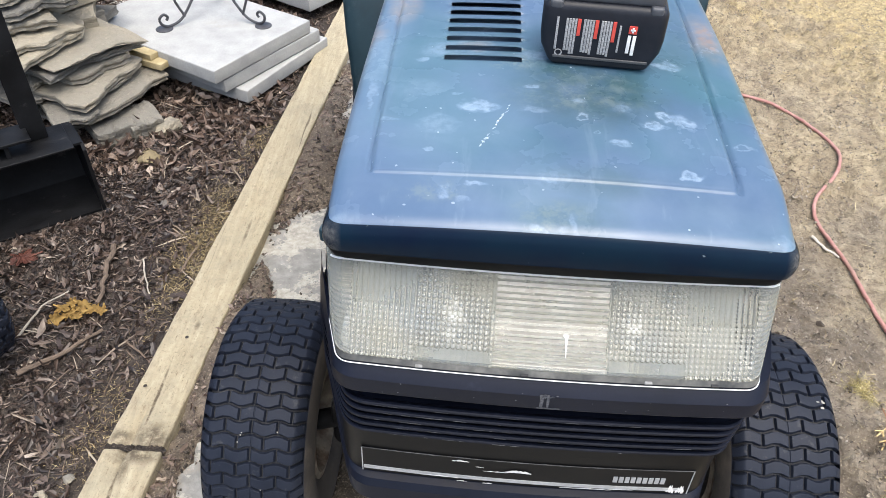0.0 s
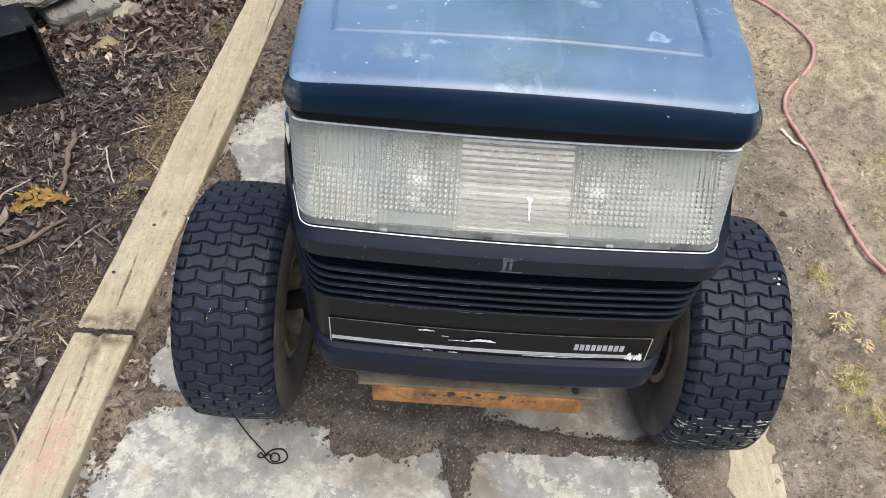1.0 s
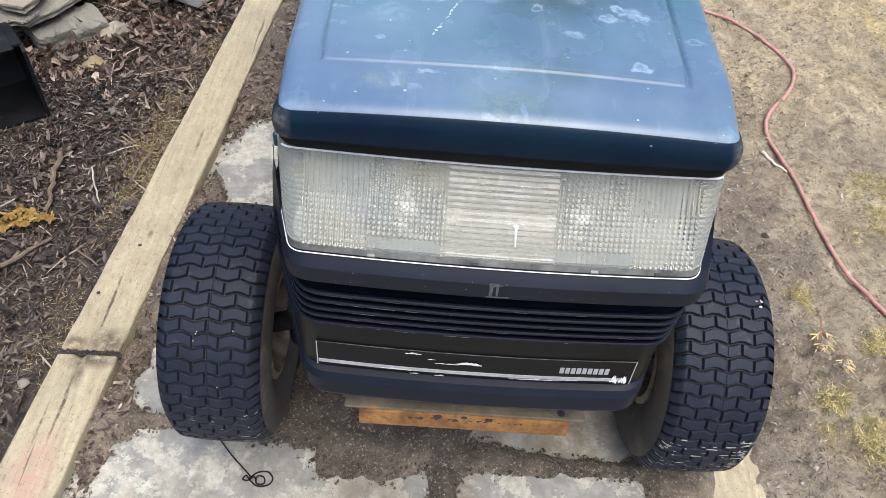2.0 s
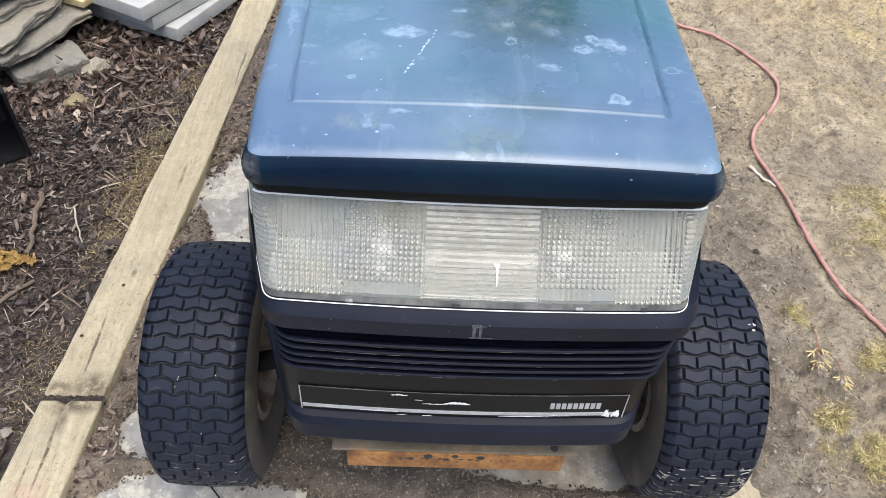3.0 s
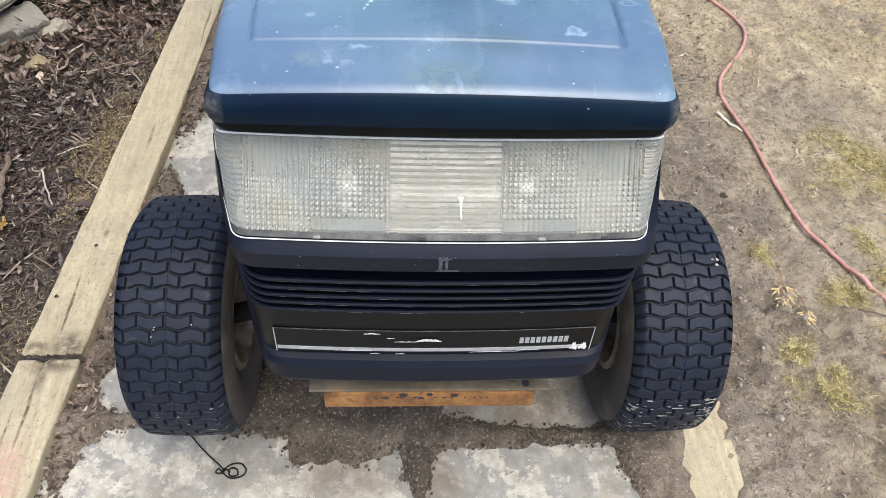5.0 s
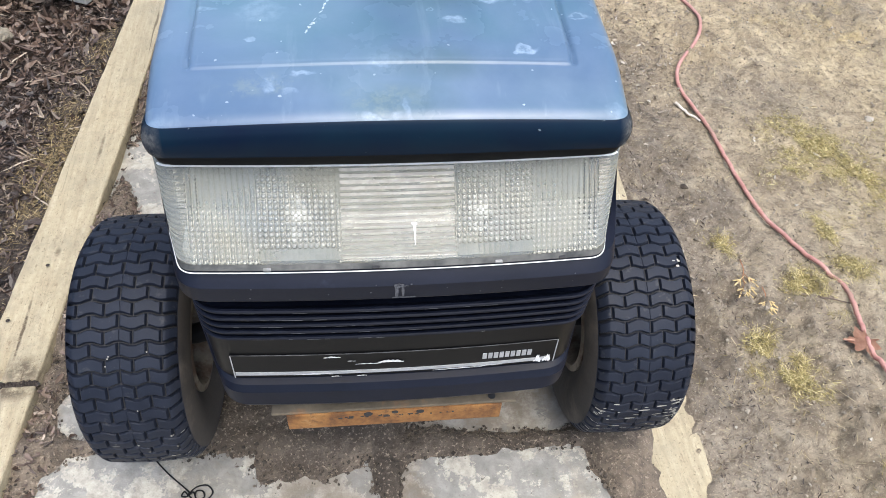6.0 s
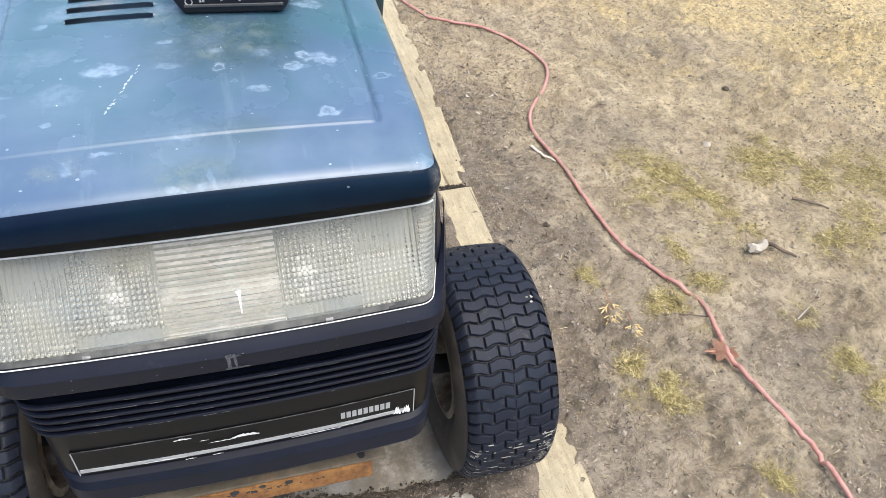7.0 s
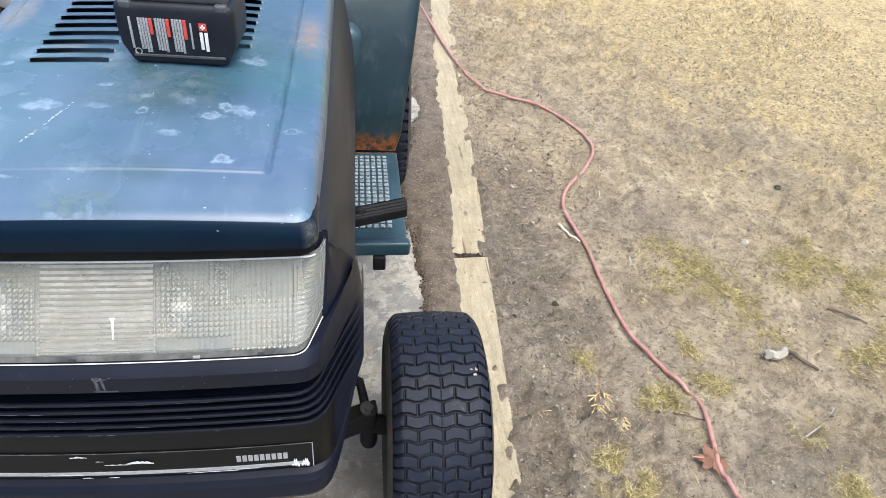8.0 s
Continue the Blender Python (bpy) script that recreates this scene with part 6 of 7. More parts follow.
def build_stand():
    """Wrought-iron plant stand: three scrolled legs meeting in a knot."""
    root = thing("plant_stand", "black wrought-iron plant stand with scrolled feet on paving slabs", "plant stand", (-0.902, 1.850, 0.150))
    for k, ang in enumerate((221, 340, 100)):
        a = radians(ang)
        ca, sa = math.cos(a), math.sin(a)
        prof = [(0.012, 0.52), (0.016, 0.34), (0.020, 0.20), (0.055, 0.10), (0.11, 0.025), (0.155, 0.006), (0.180, 0.014), (0.187, 0.034), (0.172, 0.046), (0.160, 0.036), (0.166, 0.026)]
        pts = spline([(r * ca, r * sa, z) for r, z in prof], 6)
        leg = part("leg", tube(pts, 0.0044, 8), IRON, root)
        prof = [(0.105, 0.024), (0.13, 0.10), (0.10, 0.17), (0.045, 0.20), (0.02, 0.26)]
        part("brace", tube(spline([(r * ca, r * sa, z) for r, z in prof], 6), 0.0042, 8), IRON, leg)
        disc = lathe([(0.0001, 0.004), (0.024, 0.004), (0.027, 0.002), (0.027, 0.0)], 20, "z")
        bmesh.ops.translate(disc, vec=(0.178 * ca, 0.178 * sa, 0.0), verts=disc.verts[:])
        part("foot_pad", disc, IRON, leg, "flat round foot pad")
    b = lathe([(0.0001, 0.165), (0.022, 0.172), (0.028, 0.195), (0.022, 0.22), (0.0001, 0.226)], 16, "z")
    part("knot", b, IRON, root, "iron knot where the legs meet")


build_stand()


def build_scoop():
    """A black steel dirt scoop standing on the leaves, its mouth towards the pad."""
    root = thing("dirt_scoop", "black steel dirt scoop with upright posts standing on leaves", "scoop", (-0.985, 1.005, 0.0), 37)
    root.scale = (1, 0.62, 0.88)
    L = 0.75            # along local -x; the mouth faces local -y

    def sheet(name, outline, x0, x1, label):
        bm = bmesh.new()
        v0 = [bm.verts.new((x0, y, z)) for y, z in outline]
        v1 = [bm.verts.new((x1, y, z)) for y, z in outline]
        bm.faces.new(v0)
        bm.faces.new(v1[::-1])
        for i in range(len(outline)):
            j = (i + 1) % len(outline)
            bm.faces.new((v0[i], v0[j], v1[j], v1[i]))
        part(name, bm, SCOOPBLACK, root, label, 30)
    shell = [(0.0, 0.004), (0.16, 0.004), (0.22, 0.03), (0.25, 0.09), (0.25, 0.16), (0.22, 0.205), (0.02, 0.215), (0.02, 0.221), (0.225, 0.211), (0.256, 0.163), (0.256, 0.088), (0.225, 0.025), (0.162, -0.002), (0.0, -0.002)]
    sheet("shell", shell, -L, 0.0, "bent black steel shell")
    flank = [(0.0, 0.0), (0.16, 0.0), (0.224, 0.027), (0.252, 0.09), (0.252, 0.16), (0.222, 0.207), (0.02, 0.217), (0.006, 0.20)]
    sheet("flank", flank, -0.004, 0.004, "black steel end plate")
    sheet("flank", flank, -L - 0.004, -L + 0.004, "black steel end plate")
    part("top_plate", rounded((-L, -0.012, 0.219), (-0.02, 0.19, 0.225), 0.002, 0.1), SCOOPBLACK, root, "worn black top plate")
    part("hitch_plate", rounded((-0.55, 0.02, 0.262), (-0.10, 0.15, 0.270), 0.002, 0.1), SCOOPBLACK, root, "worn black hitch plate")
    for x in (-0.46, -0.16):
        part("gusset", rounded((x, 0.03, 0.222), (x + 0.01, 0.14, 0.264), 0.002, 0.05), SCOOPBLACK, root, "black steel gusset")
    for x, w, lean in ((-0.085, 0.026, 0.0), (-0.165, 0.012, 0.0)):
        part("post", rounded((x - w, 0.11, 0.225), (x + w, 0.14, 0.62), 0.003, 0.1), SCOOPBLACK, root, "upright black steel post")


build_scoop()


def build_loose_tyre():
    root = thing("loose_wheel", "worn black turf tyre standing on dead leaves", "wheel", (-1.095, 0.515, 0.165), 60)
    tyre = new("tyre", tyre_mesh(0.175, 0.14, 44, 4, 0.08, 6, 0.006, 44))
    tyre.parent = root
    tyre["label"] = "dusty black block-tread tyre"
    d, b = wheel_bm(0.076, 0.14)
    part("disc", d, RIMPAINT, root)
    part("rim", b, RIMPAINT, root)


build_loose_tyre()


# ---- hose, sticks and single leaves on the lawn ----
def on_ground(x, y, up=0.0):
    return (x, y, float(soil_height(x, y)) + up)


def on_smooth(x, y, up):
    """Over the ground, bridging its small hollows."""
    near = [float(soil_height(x + a, y + b)) for a in (-0.04, 0, 0.04) for b in (-0.05, 0, 0.05)]
    h = 0.6 * sum(near) / 9 + 0.4 * max(near)
    d = abs(x - float(right_line(y)))
    return (x, y, max(h, 0.014 - 0.25 * max(0.0, d - 0.058)) + up)


HOSE_PATH = [(0.50, 3.1), (0.55, 2.75), (0.60, 2.42), (0.645, 2.10), (0.705, 1.84), (0.80, 1.74), (0.905, 1.68), (0.985, 1.555), (1.022, 1.42), (0.975, 1.30), (0.882, 1.185), (0.848, 1.08), (0.868, 0.92), (0.868, 0.78), (0.882, 0.615), (0.920, 0.50), (0.952, 0.425), (0.963, 0.381), (0.959, 0.332), (0.949, 0.278), (0.940, 0.242), (0.943, 0.197), (0.946, 0.148), (0.957, 0.045), (0.964, -0.012), (0.966, -0.08), (0.990, -0.28)]
whole("hose", tube([Vector(on_smooth(p.x, p.y, 0.0058)) for p in spline([(x, y, 0) for x, y in HOSE_PATH], 5)], 0.0050, 10), HOSE, "faded red rubber hose snaking across the lawn", "hose")


def lobed_leaf(cx, cy, size, rot, mat, label, seed, up=0.012):
    """One large lobed leaf, cupped and ridged."""
    rnd = random.Random(seed)
    bm = bmesh.new()
    n = 36
    hub = bm.verts.new((0, 0, 0.004))
    mid, rim = [], []
    for k in range(n):
        a = 2 * math.pi * k / n
        r = size * (0.42 + 0.34 * abs(math.cos(3.5 * a + 0.4)) ** 0.9 + 0.12 * math.cos(a) + 0.24 * rnd.random())
        z = 0.34 * size * (0.40 * math.sin(3 * a + seed) + 0.35 * rnd.random())
        mid.append(bm.verts.new((0.5 * r * math.cos(a), 0.5 * r * math.sin(a), 0.35 * z + 0.002)))
        rim.append(bm.verts.new((r * math.cos(a), r * math.sin(a), z)))
    for k in range(n):
        j = (k + 1) % n
        bm.faces.new((hub, mid[k], mid[j]))
        bm.faces.new((mid[k], rim[k], rim[j], mid[j]))
    stalk = tube([(size * 0.6, 0, 0.002), (size * 1.3, 0.1 * size, 0.006)], 0.0012, 5)
    me = bpy.data.meshes.new("stalk")
    stalk.to_mesh(me)
    stalk.free()
    bm.from_mesh(me)
    bpy.data.meshes.remove(me)
    bmesh.ops.solidify(bm, geom=bm.faces[:], thickness=0.0006)
    ob = whole("leaf", bm, mat, label, "leaf", on_ground(cx, cy, up))
    ob.rotation_euler = (0, 0, rot)


lobed_leaf(0.935, 0.250, 0.035, 2.9, REDLEAF, "russet oak leaf caught on the red hose", 5, 0.014)
for k, (x, y, s) in enumerate(((-0.938, 0.610, 0.022), (-0.912, 0.622, 0.020), (-0.888, 0.645, 0.022), (-0.862, 0.640, 0.020), (-0.915, 0.655, 0.017), (-0.895, 0.618, 0.016), (-0.842, 0.632, 0.015), (-0.925, 0.632, 0.018))):
    lobed_leaf(x, y, s, 1.3 * k, GOLDLEAF, "crumpled golden leaf on dark mulch", 20 + k, 0.018)
lobed_leaf(-1.10, 0.80, 0.036, 0.4, REDBROWN, "reddish leaf in the mouth of the scoop", 31, 0.012)


def stick(name, pts, r, mat, label, taper=0.6):
    r *= 0.72
    line = spline([Vector(on_ground(x, y, r + u)) for x, y, u in pts], 5)
    for k, q in enumerate(line):
        q = Vector(q)
        line[k] = q + Vector((noise.noise(q * 60), noise.noise(q * 60 + Vector((7, 0, 0))), 0.4 * noise.noise(q * 45))) * r * 1.1
    whole(name, tube(line, r, 7, taper), mat, label, "stick")


stick("stick", [(1.230, 0.520, 0.006), (1.238, 0.503, 0.005), (1.255, 0.485, 0.004), (1.275, 0.466, 0.002)], 0.0075, BARK, "short dark stick beside a pale wood stub")
stick("stick", [(1.168, 0.499, 0.004), (1.190, 0.503, 0.006), (1.214, 0.509, 0.006)], 0.0150, PALEWOOD, "pale stub of broken wood on the lawn", 0.9)
stick("stick", [(1.405, 0.655, 0), (1.44, 0.63, 0.004), (1.475, 0.60, 0)], 0.0055, BARK, "grey-brown stick lying on dry grass")
stick("stick", [(-0.905, 0.86, 0.006), (-0.893, 0.80, 0.008), (-0.878, 0.735, 0.008), (-0.865, 0.665, 0.008)], 0.0095, BARK, "straight dead stick lying on leaves", 0.7)
stick("stick", [(-0.945, 0.46, 0.01), (-0.885, 0.52, 0.012), (-0.82, 0.585, 0.01)], 0.0085, BARK, "dead stick lying on mulch")
stick("stick", [(-1.0, 0.56, 0.01), (-0.975, 0.64, 0.012), (-0.945, 0.70, 0.01)], 0.004, PALEWOOD, "thin bleached twig lying on mulch")
stick("stick", [(-0.82, 0.82, 0.01), (-0.80, 0.77, 0.012), (-0.775, 0.72, 0.01), (-0.765, 0.70, 0.01)], 0.0032, PALEWOOD, "thin pale curled twig")
stick("stick", [(-0.70, 1.68, 0.01), (-0.64, 1.86, 0.014), (-0.585, 2.02, 0.01)], 0.006, BARK, "long thin stick beside the timber")
stick("stick", [(0.822, 1.025, 0.002), (0.838, 0.985, 0.003), (0.858, 0.945, 0.002)], 0.0060, WHITEWOOD, "bleached sliver of wood beside the hose")
stick("stick", [(0.86, 0.375, 0), (0.91, 0.365, 0.003), (0.965, 0.35, 0.002)], 0.003, BARK, "thin twig under the hose")
stick("stick", [(1.155, 0.297, 0.003), (1.185, 0.309, 0.004), (1.207, 0.322, 0.004), (1.242, 0.351, 0.006)], 0.0030, PALEWOOD, "forked pale twig on the mud")


STRAWTIP = simple("sprig_yellow", (0.50, 0.37, 0.16), (0.70, 0.55, 0.29), 60, 0.8, 0.2)


def sprig(cx, cy, size, rot, seed):
    """A yellowed conifer sprig: a thin red-brown stem, forking into short scaly tips."""
    rnd = random.Random(seed)
    root = thing("sprig", "yellowed conifer sprig with a red-brown stem lying on mud", "sprig", on_ground(cx, cy, 0.013), math.degrees(rot))
    part("stem", tube([Vector(q) * size for q in spline([(0, 0, 0.004), (0.025, 0.002, 0.007), (0.050, -0.002, 0.006), (0.072, 0.002, 0.006)], 4)], 0.0012, 5, 0.7), STEM, root, "thin red-brown stem")
    for x, d, ln in ((0.036, 0.62, 0.026), (0.044, -0.66, 0.024), (0.056, 0.50, 0.024), (0.062, -0.42, 0.026), (0.070, 0.05, 0.024)):
        p = Vector((x, 0, 0.006))
        q = p + Vector((math.cos(d), math.sin(d), 0.1 * rnd.random())) * ln
        twig = part("twig", tube([p * size, p.lerp(q, 0.5) * size, q * size], 0.0009, 5, 0.9), STEM if ln > 0.025 else STRAWTIP, root)
        for s in (-0.6, 0.0, 0.55):
            a = p.lerp(q, 0.55 if s else 0.9)
            e = a + Vector((math.cos(d + s), math.sin(d + s), 0.15 * rnd.random())) * (0.012 + 0.006 * rnd.random())
            part("tip", tube([a * size, a.lerp(e, 0.6) * size, e * size], 0.0019, 5, 0.7), STRAWTIP, twig, "stubby yellow tip")


sprig(0.769, 0.475, 1.08, radians(-104), 2)
sprig(0.789, 0.402, 0.80, radians(-101), 5)

# wire with a ring end sticking out from under the front tyre
ring_pts = [(0.0, 0.0), (0.012, 0.010), (0.029, 0.011), (0.038, 0.0), (0.032, -0.011), (0.015, -0.014), (0.001, -0.003), (-0.006, 0.004), (-0.010, -0.003), (-0.002, -0.004), (0.008, 0.002), (0.014, -0.010), (0.025, -0.008), (0.023, 0.002), (0.013, 0.003), (0.011, -0.006)]
wire_pts = [Vector((-0.395, 0.155, 0.004)), Vector((-0.36, 0.115, 0.008)), Vector((-0.325, 0.082, 0.006))]
wire_pts += [Vector((-0.325 + x, 0.078 + y, 0.005 + 0.001 * (k % 3))) for k, (x, y) in enumerate(ring_pts)]
whole("wire", tube(spline(wire_pts, 6), 0.0013, 6), DARKSTEEL, "dark steel wire ending in a loop on concrete", "wire")


# ---- loose stuff: leaves, twigs, straw, grass, crumbs ----
def scatter(seed, n, x0, x1, y0, y1, keep):
    rs = np.random.RandomState(seed)
    x, y = rs.uniform(x0, x1, n), rs.uniform(y0, y1, n)
    k = keep(x, y, rs)
    return x[k], y[k], rs


def turned(rs, n, lean):
    """Random turns: any yaw, a lean of up to that many radians."""
    yaw, a, b = rs.uniform(0, 2 * np.pi, n), rs.normal(0, lean, n), rs.normal(0, lean, n)
    cz, sz, ca, sa, cb, sb = np.cos(yaw), np.sin(yaw), np.cos(a), np.sin(a), np.cos(b), np.sin(b)
    z = np.zeros(n)
    o = np.ones(n)
    RZ = np.stack([np.stack([cz, -sz, z], -1), np.stack([sz, cz, z], -1), np.stack([z, z, o], -1)], -2)
    RX = np.stack([np.stack([o, z, z], -1), np.stack([z, ca, -sa], -1), np.stack([z, sa, ca], -1)], -2)
    RY = np.stack([np.stack([cb, z, sb], -1), np.stack([z, o, z], -1), np.stack([-sb, z, cb], -1)], -2)
    return RZ @ RX @ RY


def strew(name, shape, faces, x, y, rs, size, lean, lift, mat, label, category, bend=0.0, floor=-1.0):
    """Copies of one small shape, each with its own size, turn and curl, in one mesh."""
    n, m = len(x), len(shape)
    s = size[0] + (size[1] - size[0]) * rs.rand(n) ** 1.5
    v = np.repeat(np.array(shape, float)[None], n, 0)
    v = v * (1 + 0.27 * rs.normal(size=(n, m, 1)) * (np.arange(m) > 0)[None, :, None])
    curl = rs.normal(0, bend, n)[:, None]
    curl2 = rs.normal(0, bend, n)[:, None]
    v[..., 2] += curl * v[..., 0] ** 2 + curl2 * v[..., 1] ** 2
    v = v * s[:, None, None]
    v = np.einsum("nij,nmj->nmi", turned(rs, n, lean), v)
    v += np.stack([x, y, np.maximum(soil_height(x, y), floor) + lift * s * rs.rand(n) + 0.001], -1)[:, None]
    f = (np.array(faces)[None] + (np.arange(n) * m)[:, None, None]).reshape(-1, len(faces[0]))
    return stuff(name, v.reshape(-1, 3).tolist(), f.tolist(), mat, label, category)


LEAF = [(0, 0, 0.02), (-1, 0, 0), (-0.62, 0.22, 0.12), (-0.25, 0.30, 0.14), (0.12, 0.36, 0.20), (0.52, 0.24, 0.10), (1, 0.05, 0), (0.58, -0.26, 0.12), (0.18, -0.34, 0.22), (-0.18, -0.24, 0.12), (-0.58, -0.26, 0.14)]
LEAF_F = [(0, a, a + 1 if a < 10 else 1) for a in range(1, 11)]


def bed_keep(dens):
    def keep(x, y, rs):
        d = np.hypot(x + 1.0, y - 1.45)
        edge = left_line(y) - 0.06 - x
        w = dens * (0.55 + 0.8 * np.exp(-(d / 0.75) ** 2)) * np.clip(edge / 0.12, 0.3, 1) * (0.4 + 1.1 * fbm(x, y, 5, 3, 40))
        u, v = (x + 0.985) * 0.7986 + (y - 1.005) * 0.6018, -(x + 0.985) * 0.6018 + (y - 1.005) * 0.7986
        clear = (u > -0.76) & (u < 0.012) & (v > -0.012) & (v < 0.265)      # the scoop stands here
        return (edge > 0) & ~clear & (rs.rand(len(x)) < w)
    return keep


x, y, rs = scatter(11, 42000, -2.3, -0.5, -0.2, 3.2, bed_keep(0.75))
near = (y < 1.08 + 0.2 * fbm(x, y, 3, 2, 44))
strew("leaf_litter", LEAF, LEAF_F, x[near], y[near], rs, (0.006, 0.020), 0.6, 0.8, LEAVES, "curled dark dead leaves covering the bed", "leaf litter", 0.55)
strew("leaf_litter", LEAF, LEAF_F, x[~near], y[~near], rs, (0.008, 0.026), 0.6, 0.9, RUSSET, "curled russet dead leaves round the stones", "leaf litter", 0.6)
SHRED = [(0, 0, 0), (-1, -0.12, 0), (-0.3, 0.16, 0.05), (0.6, 0.12, 0.02), (1, -0.05, 0), (0.1, -0.18, 0.04)]
SHRED_F = [(0, a, a + 1 if a < 5 else 1) for a in range(1, 6)]
x, y, rs = scatter(12, 170000, -2.0, -0.5, -0.2, 2.6, bed_keep(0.8))
strew("leaf_shreds", SHRED, SHRED_F, x, y, rs, (0.004, 0.014), 0.4, 0.6, LEAVES, "shredded brown leaf mould on the bed", "leaf mould", 0.3)

TWIG = [(-1, 0, 0.02), (-1, 0.035, 0.0), (-1, -0.035, 0.0), (0, 0.05, 0.075), (0, 0.085, 0.05), (0, 0.015, 0.05), (1, 0, 0.03), (1, 0.02, 0.015), (1, -0.02, 0.015)]
TWIG_F = [(a + i, a + (i + 1) % 3, a + 3 + (i + 1) % 3, a + 3 + i) for a in (0, 3) for i in range(3)]
x, y, rs = scatter(13, 3200, -1.8, -0.55, -0.2, 2.4, lambda x, y, rs: (x < left_line(y) - 0.07) & (rs.rand(len(x)) < 0.6) & (np.hypot(x + 1.36, y - 0.88) > 0.45))
strew("twigs", TWIG, TWIG_F, x, y, rs, (0.010, 0.05), 0.12, 0.25, TWIGS, "fine dead twigs on the leaf bed", "twigs")
x, y, rs = scatter(14, 30000, -0.6, 0.6, -0.5, 1.8, lambda x, y, rs: (x > left_line(y) + 0.05) & (x < right_line(y)) & (soil_height(x, y) > -0.004) & (rs.rand(len(x)) < 0.65))
strew("pad_debris", TWIG, TWIG_F, x, y, rs, (0.0012, 0.0075), 0.2, 0.3, CHAFF, "bits of straw and chaff on the pad's soil", "straw")
x, y, rs = scatter(15, 30000, 0.45, 3.2, -0.4, 3.4, lambda x, y, rs: (x > right_line(y) + 0.06) & (rs.rand(len(x)) < 0.25 + 0.6 * fbm(x, y, 3, 3, 60)))
strew("lawn_straw", TWIG, TWIG_F, x, y, rs, (0.003, 0.015), 0.15, 0.25, STRAW, "bits of dead straw trodden into the mud", "straw")
CRUMB_S = [(1, 0, 0), (0, 1, 0), (-1, 0, 0), (0, -1, 0), (0, 0, 0.8), (0, 0, -0.6)]
CRUMB_F = [(0, 1, 4), (1, 2, 4), (2, 3, 4), (3, 0, 4), (1, 0, 5), (2, 1, 5), (3, 2, 5), (0, 3, 5)]
x, y, rs = scatter(16, 34000, -0.6, 2.4, -0.4, 2.6, lambda x, y, rs: (x > right_line(y) + 0.035) & (rs.rand(len(x)) < 1.3 * fbm(x, y, 4, 3, 70) - 0.15))
strew("crumbs", CRUMB_S, CRUMB_F, x, y, rs, (0.0012, 0.0055), 0.6, 0.2, CRUMB, "crumbs of earth and small pebbles", "crumbs")
def pad_edge(x, y, rs):
    h = soil_height(x, y)
    return (x > left_line(y) + 0.05) & (x < right_line(y) - 0.04) & (h > -0.016) & (rs.rand(len(x)) < 0.9 * np.exp(-((h - 0.003) / 0.0065) ** 2))


x, y, rs = scatter(26, 90000, -0.62, 0.55, -0.5, 1.6, pad_edge)
strew("soil_bits", CRUMB_S, CRUMB_F, x, y, rs, (0.0010, 0.0046), 0.6, 0.2, EARTH, "bits of dark earth strewn over the concrete", "crumbs", floor=0.001)
x, y, rs = scatter(27, 22000, -0.62, 0.55, -0.5, 1.6, pad_edge)
strew("pad_litter", SHRED, SHRED_F, x, y, rs, (0.0018, 0.0062), 0.3, 0.5, EARTH, "shreds of dead leaf on the pad's soil", "leaf mould", 0.3, floor=0.001)
x, y, rs = scatter(29, 9000, -0.62, -0.30, -0.1, 1.9, lambda x, y, rs: (x > left_line(y) + 0.055) & (soil_height(x, y) > -0.006) & (rs.rand(len(x)) < 1.1 * np.exp(-((x - left_line(y) - 0.09) / 0.08) ** 2) * fbm(x, y, 9, 3, 76)))
strew("pad_leaves", LEAF, LEAF_F, x, y, rs, (0.003, 0.012), 0.45, 0.5, RUSSET, "small brown leaf pieces on the soil beside the timber", "leaf litter", 0.5, floor=0.001)
x, y, rs = scatter(17, 9000, 0.5, 1.1, 0.3, 2.0, lambda x, y, rs: (x > right_line(y) + 0.06) & (rs.rand(len(x)) < (0.10 + 0.9 * np.exp(-((x - 0.74) / 0.11) ** 2 - ((y - 1.24) / 0.34) ** 2)) * (1.6 * fbm(x, y, 9, 3, 77) - 0.25)))
strew("lawn_leaves", LEAF, LEAF_F, x, y, rs, (0.003, 0.0105), 0.45, 0.4, LAWNLEAF, "small bleached leaf fragments on the mud", "leaf litter", 0.5)

x, y, rs = scatter(36, 110000, 0.5, 2.2, -0.3, 2.6, lambda x, y, rs: (x > right_line(y) + 0.055) & (rs.rand(len(x)) < (0.17 + 0.8 * np.exp(-((x - right_line(y) - 0.10) / 0.17) ** 2)) * np.clip(2.4 * fbm(x, y, 11, 3, 78) - 0.85, 0, 1)))
strew("lawn_litter", SHRED, SHRED_F, x, y, rs, (0.0015, 0.0060), 0.45, 0.5, LEAVES, "dark shreds of leaf and clod beside the timber", "leaf mould", 0.4)

x, y, rs = scatter(37, 110000, 0.5, 2.3, -0.35, 2.6, lambda x, y, rs: (x > right_line(y) + 0.05) & (rs.rand(len(x)) < np.clip(1.7 * fbm(x, y, 6, 4, 79) - 0.35, 0.05, 0.8)))
strew("lawn_chaff", SHRED, SHRED_F, x, y, rs, (0.0012, 0.0052), 0.45, 0.4, CHAFF, "fine chaff and crumbs trodden over the mud", "chaff", 0.3)

x, y, rs = scatter(45, 16000, -2.3, -0.95, 1.95, 3.0, lambda x, y, rs: (y > 2.0 + 0.25 * fbm(x, y, 4, 2, 47)) & (rs.rand(len(x)) < 0.9))
strew("gravel", CRUMB_S, CRUMB_F, x, y, rs, (0.004, 0.013), 0.6, 0.4, PEBBLE, "pale washed gravel behind the stacked stones", "gravel")

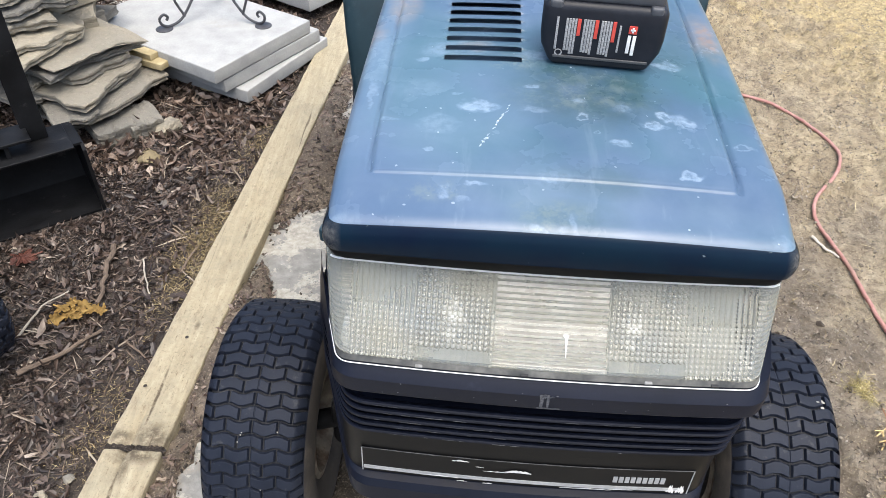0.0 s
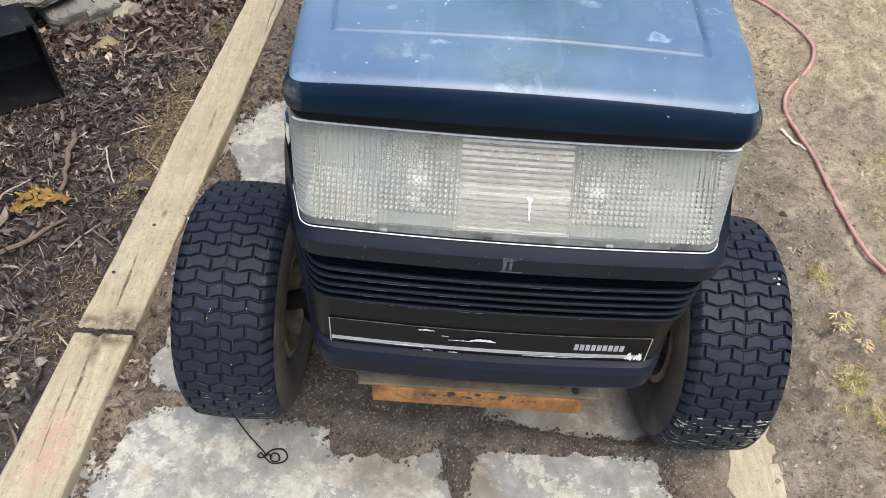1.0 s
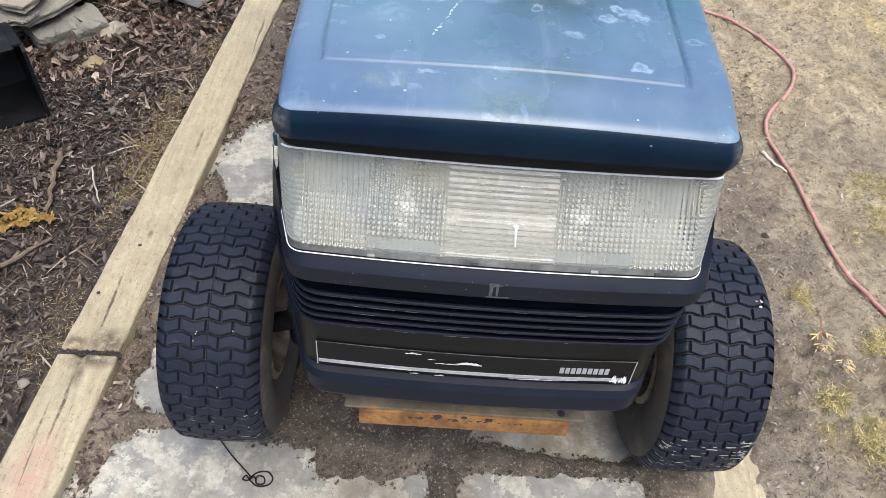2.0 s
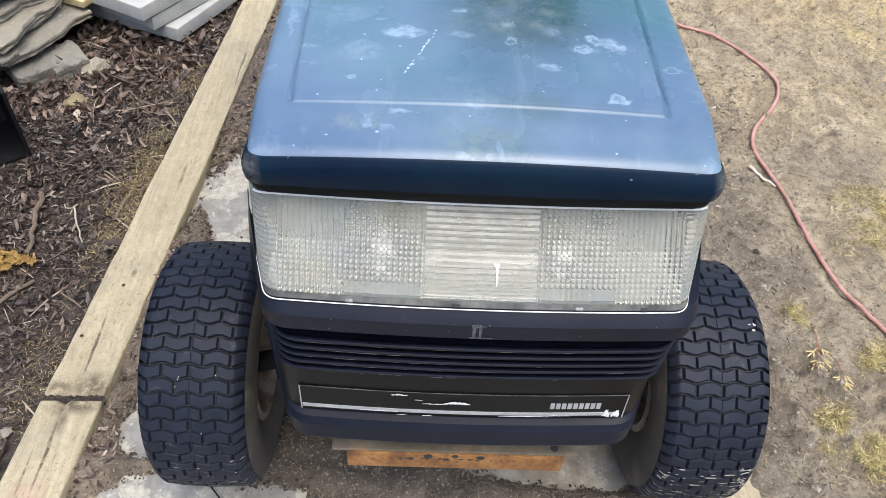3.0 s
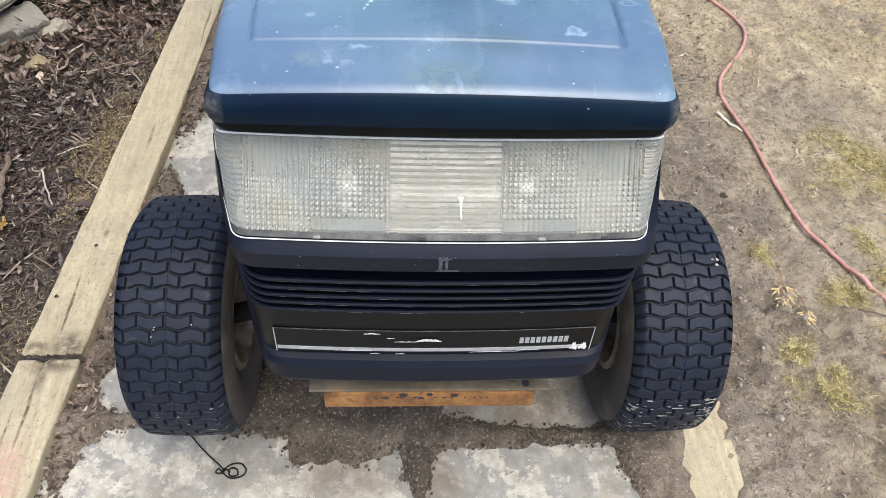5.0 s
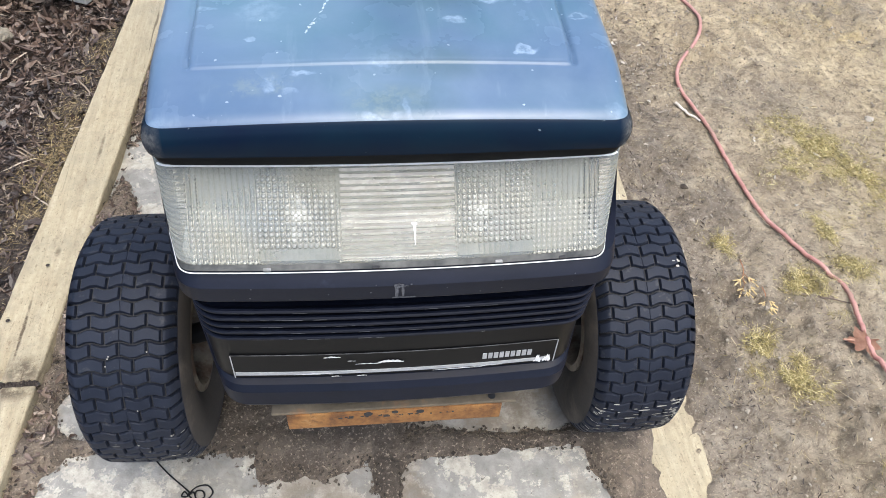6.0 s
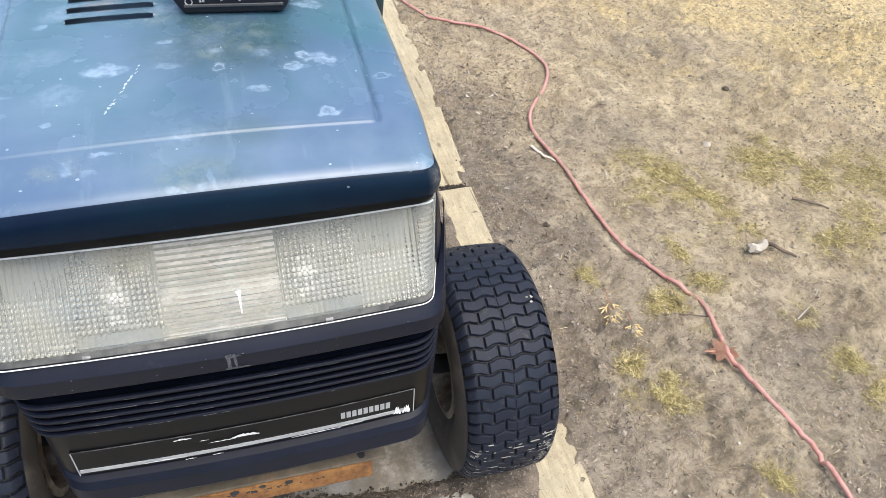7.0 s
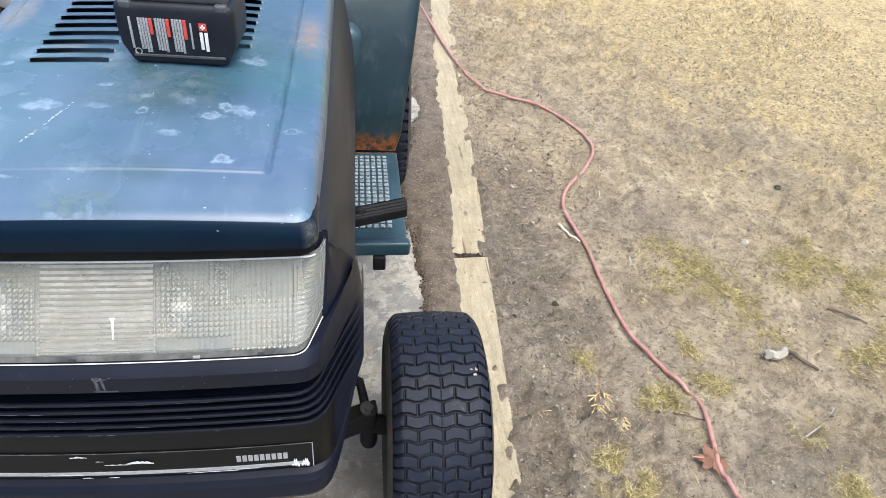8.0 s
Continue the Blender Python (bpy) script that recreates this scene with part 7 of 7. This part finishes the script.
BLADE = [(0, -0.03, 0), (0, 0.03, 0), (0.30, 0.028, 0.13), (0.30, -0.028, 0.13), (0.72, 0.018, 0.17), (0.72, -0.018, 0.17), (1.0, 0.003, 0.10), (1.0, -0.003, 0.10)]
BLADE_F = [(0, 1, 2, 3), (3, 2, 4, 5), (5, 4, 6, 7)]
TUFTS = [(0.750, 0.268, 0.024), (0.745, 0.240, 0.026), (0.755, 0.210, 0.028), (0.782, 0.182, 0.026), (0.765, 0.225, 0.022), (0.907, 0.394, 0.024), (0.927, 0.358, 0.022), (0.872, 0.395, 0.016), (0.895, 0.42, 0.018), (1.035, 0.499, 0.028), (1.02, 0.56, 0.026), (1.022, 0.445, 0.022), (0.744, 0.531, 0.020),
         (1.079, 0.874, 0.042), (1.132, 0.80, 0.045), (0.994, 0.76, 0.030), (1.18, 0.72, 0.030), (1.376, 0.797, 0.050), (1.464, 0.844, 0.045), (1.519, 0.741, 0.055), (1.68, 0.706, 0.06), (1.553, 0.522, 0.055), (1.42, 0.50, 0.045), (1.196, 0.603, 0.035), (1.186, 0.114, 0.032), (1.202, 0.169, 0.030), (1.168, 0.070, 0.028), (1.163, 0.307, 0.018), (0.864, -0.032, 0.020)]


def lawn_keep(x, y, rs):
    broad = np.clip((x + 0.6 * y - 1.3) / 2.0, 0, 1)
    w = 0.7 * broad * np.clip(fbm(x, y, 4.5, 4, 81) * 2.4 - 0.95, 0, 1)
    return (x > right_line(y) + 0.08) & (rs.rand(len(x)) < w)


rs = np.random.RandomState(38)
tx, ty = [], []
for cx, cy, r in TUFTS:
    n = int(2800 * (r / 0.03) ** 1.35)
    tx.append(rs.normal(cx, 0.95 * r, n))
    ty.append(rs.normal(cy, 0.95 * r, n))
x, y = np.concatenate(tx), np.concatenate(ty)
keep = (x > right_line(y) + 0.07) & (rs.rand(len(x)) < np.clip(4.2 * fbm(x, y, 26, 3, 80) - 1.60, 0, 1))
x, y = x[keep], y[keep]
strew("lawn_tufts", BLADE, BLADE_F, x, y, rs, (0.004, 0.016), 0.30, 0.35, TUFTGRASS, "felted tufts of yellowed dormant grass", "grass")
x, y, rs = scatter(18, 200000, 0.5, 2.3, -0.4, 2.3, lawn_keep)
strew("lawn_grass", BLADE, BLADE_F, x, y, rs, (0.004, 0.016), 0.30, 0.3, GRASS, "sparse yellowed dormant grass on the mud", "grass")
x, y, rs = scatter(28, 70000, 0.6, 5.0, -0.4, 5.5, lambda x, y, rs: ((x > 2.3) | (y > 2.3)) & lawn_keep(x, y, rs))
strew("lawn_grass", BLADE, BLADE_F, x, y, rs, (0.018, 0.050), 0.25, 0.05, GRASS, "sparse yellowed dormant grass on the mud", "grass")
x, y, rs = scatter(19, 120000, -1.0, -0.45, 0.2, 1.7, lambda x, y, rs: (x < left_line(y) - 0.052) & (rs.rand(len(x)) < 1.9 * np.exp(-((x - left_line(y) + 0.100) / 0.045) ** 2) * (0.2 + fbm(x, y, 14, 3, 90)) * (np.exp(-((y - 0.90) / 0.17) ** 2) + 0.4 * np.exp(-((y - 1.33) / 0.09) ** 2) + 0.25 * np.exp(-((y - 0.35) / 0.12) ** 2))))
strew("bed_moss", BLADE, BLADE_F, x, y, rs, (0.006, 0.016), 0.5, 0.6, MOSS, "yellow-brown moss and dry grass beside the timber", "moss")
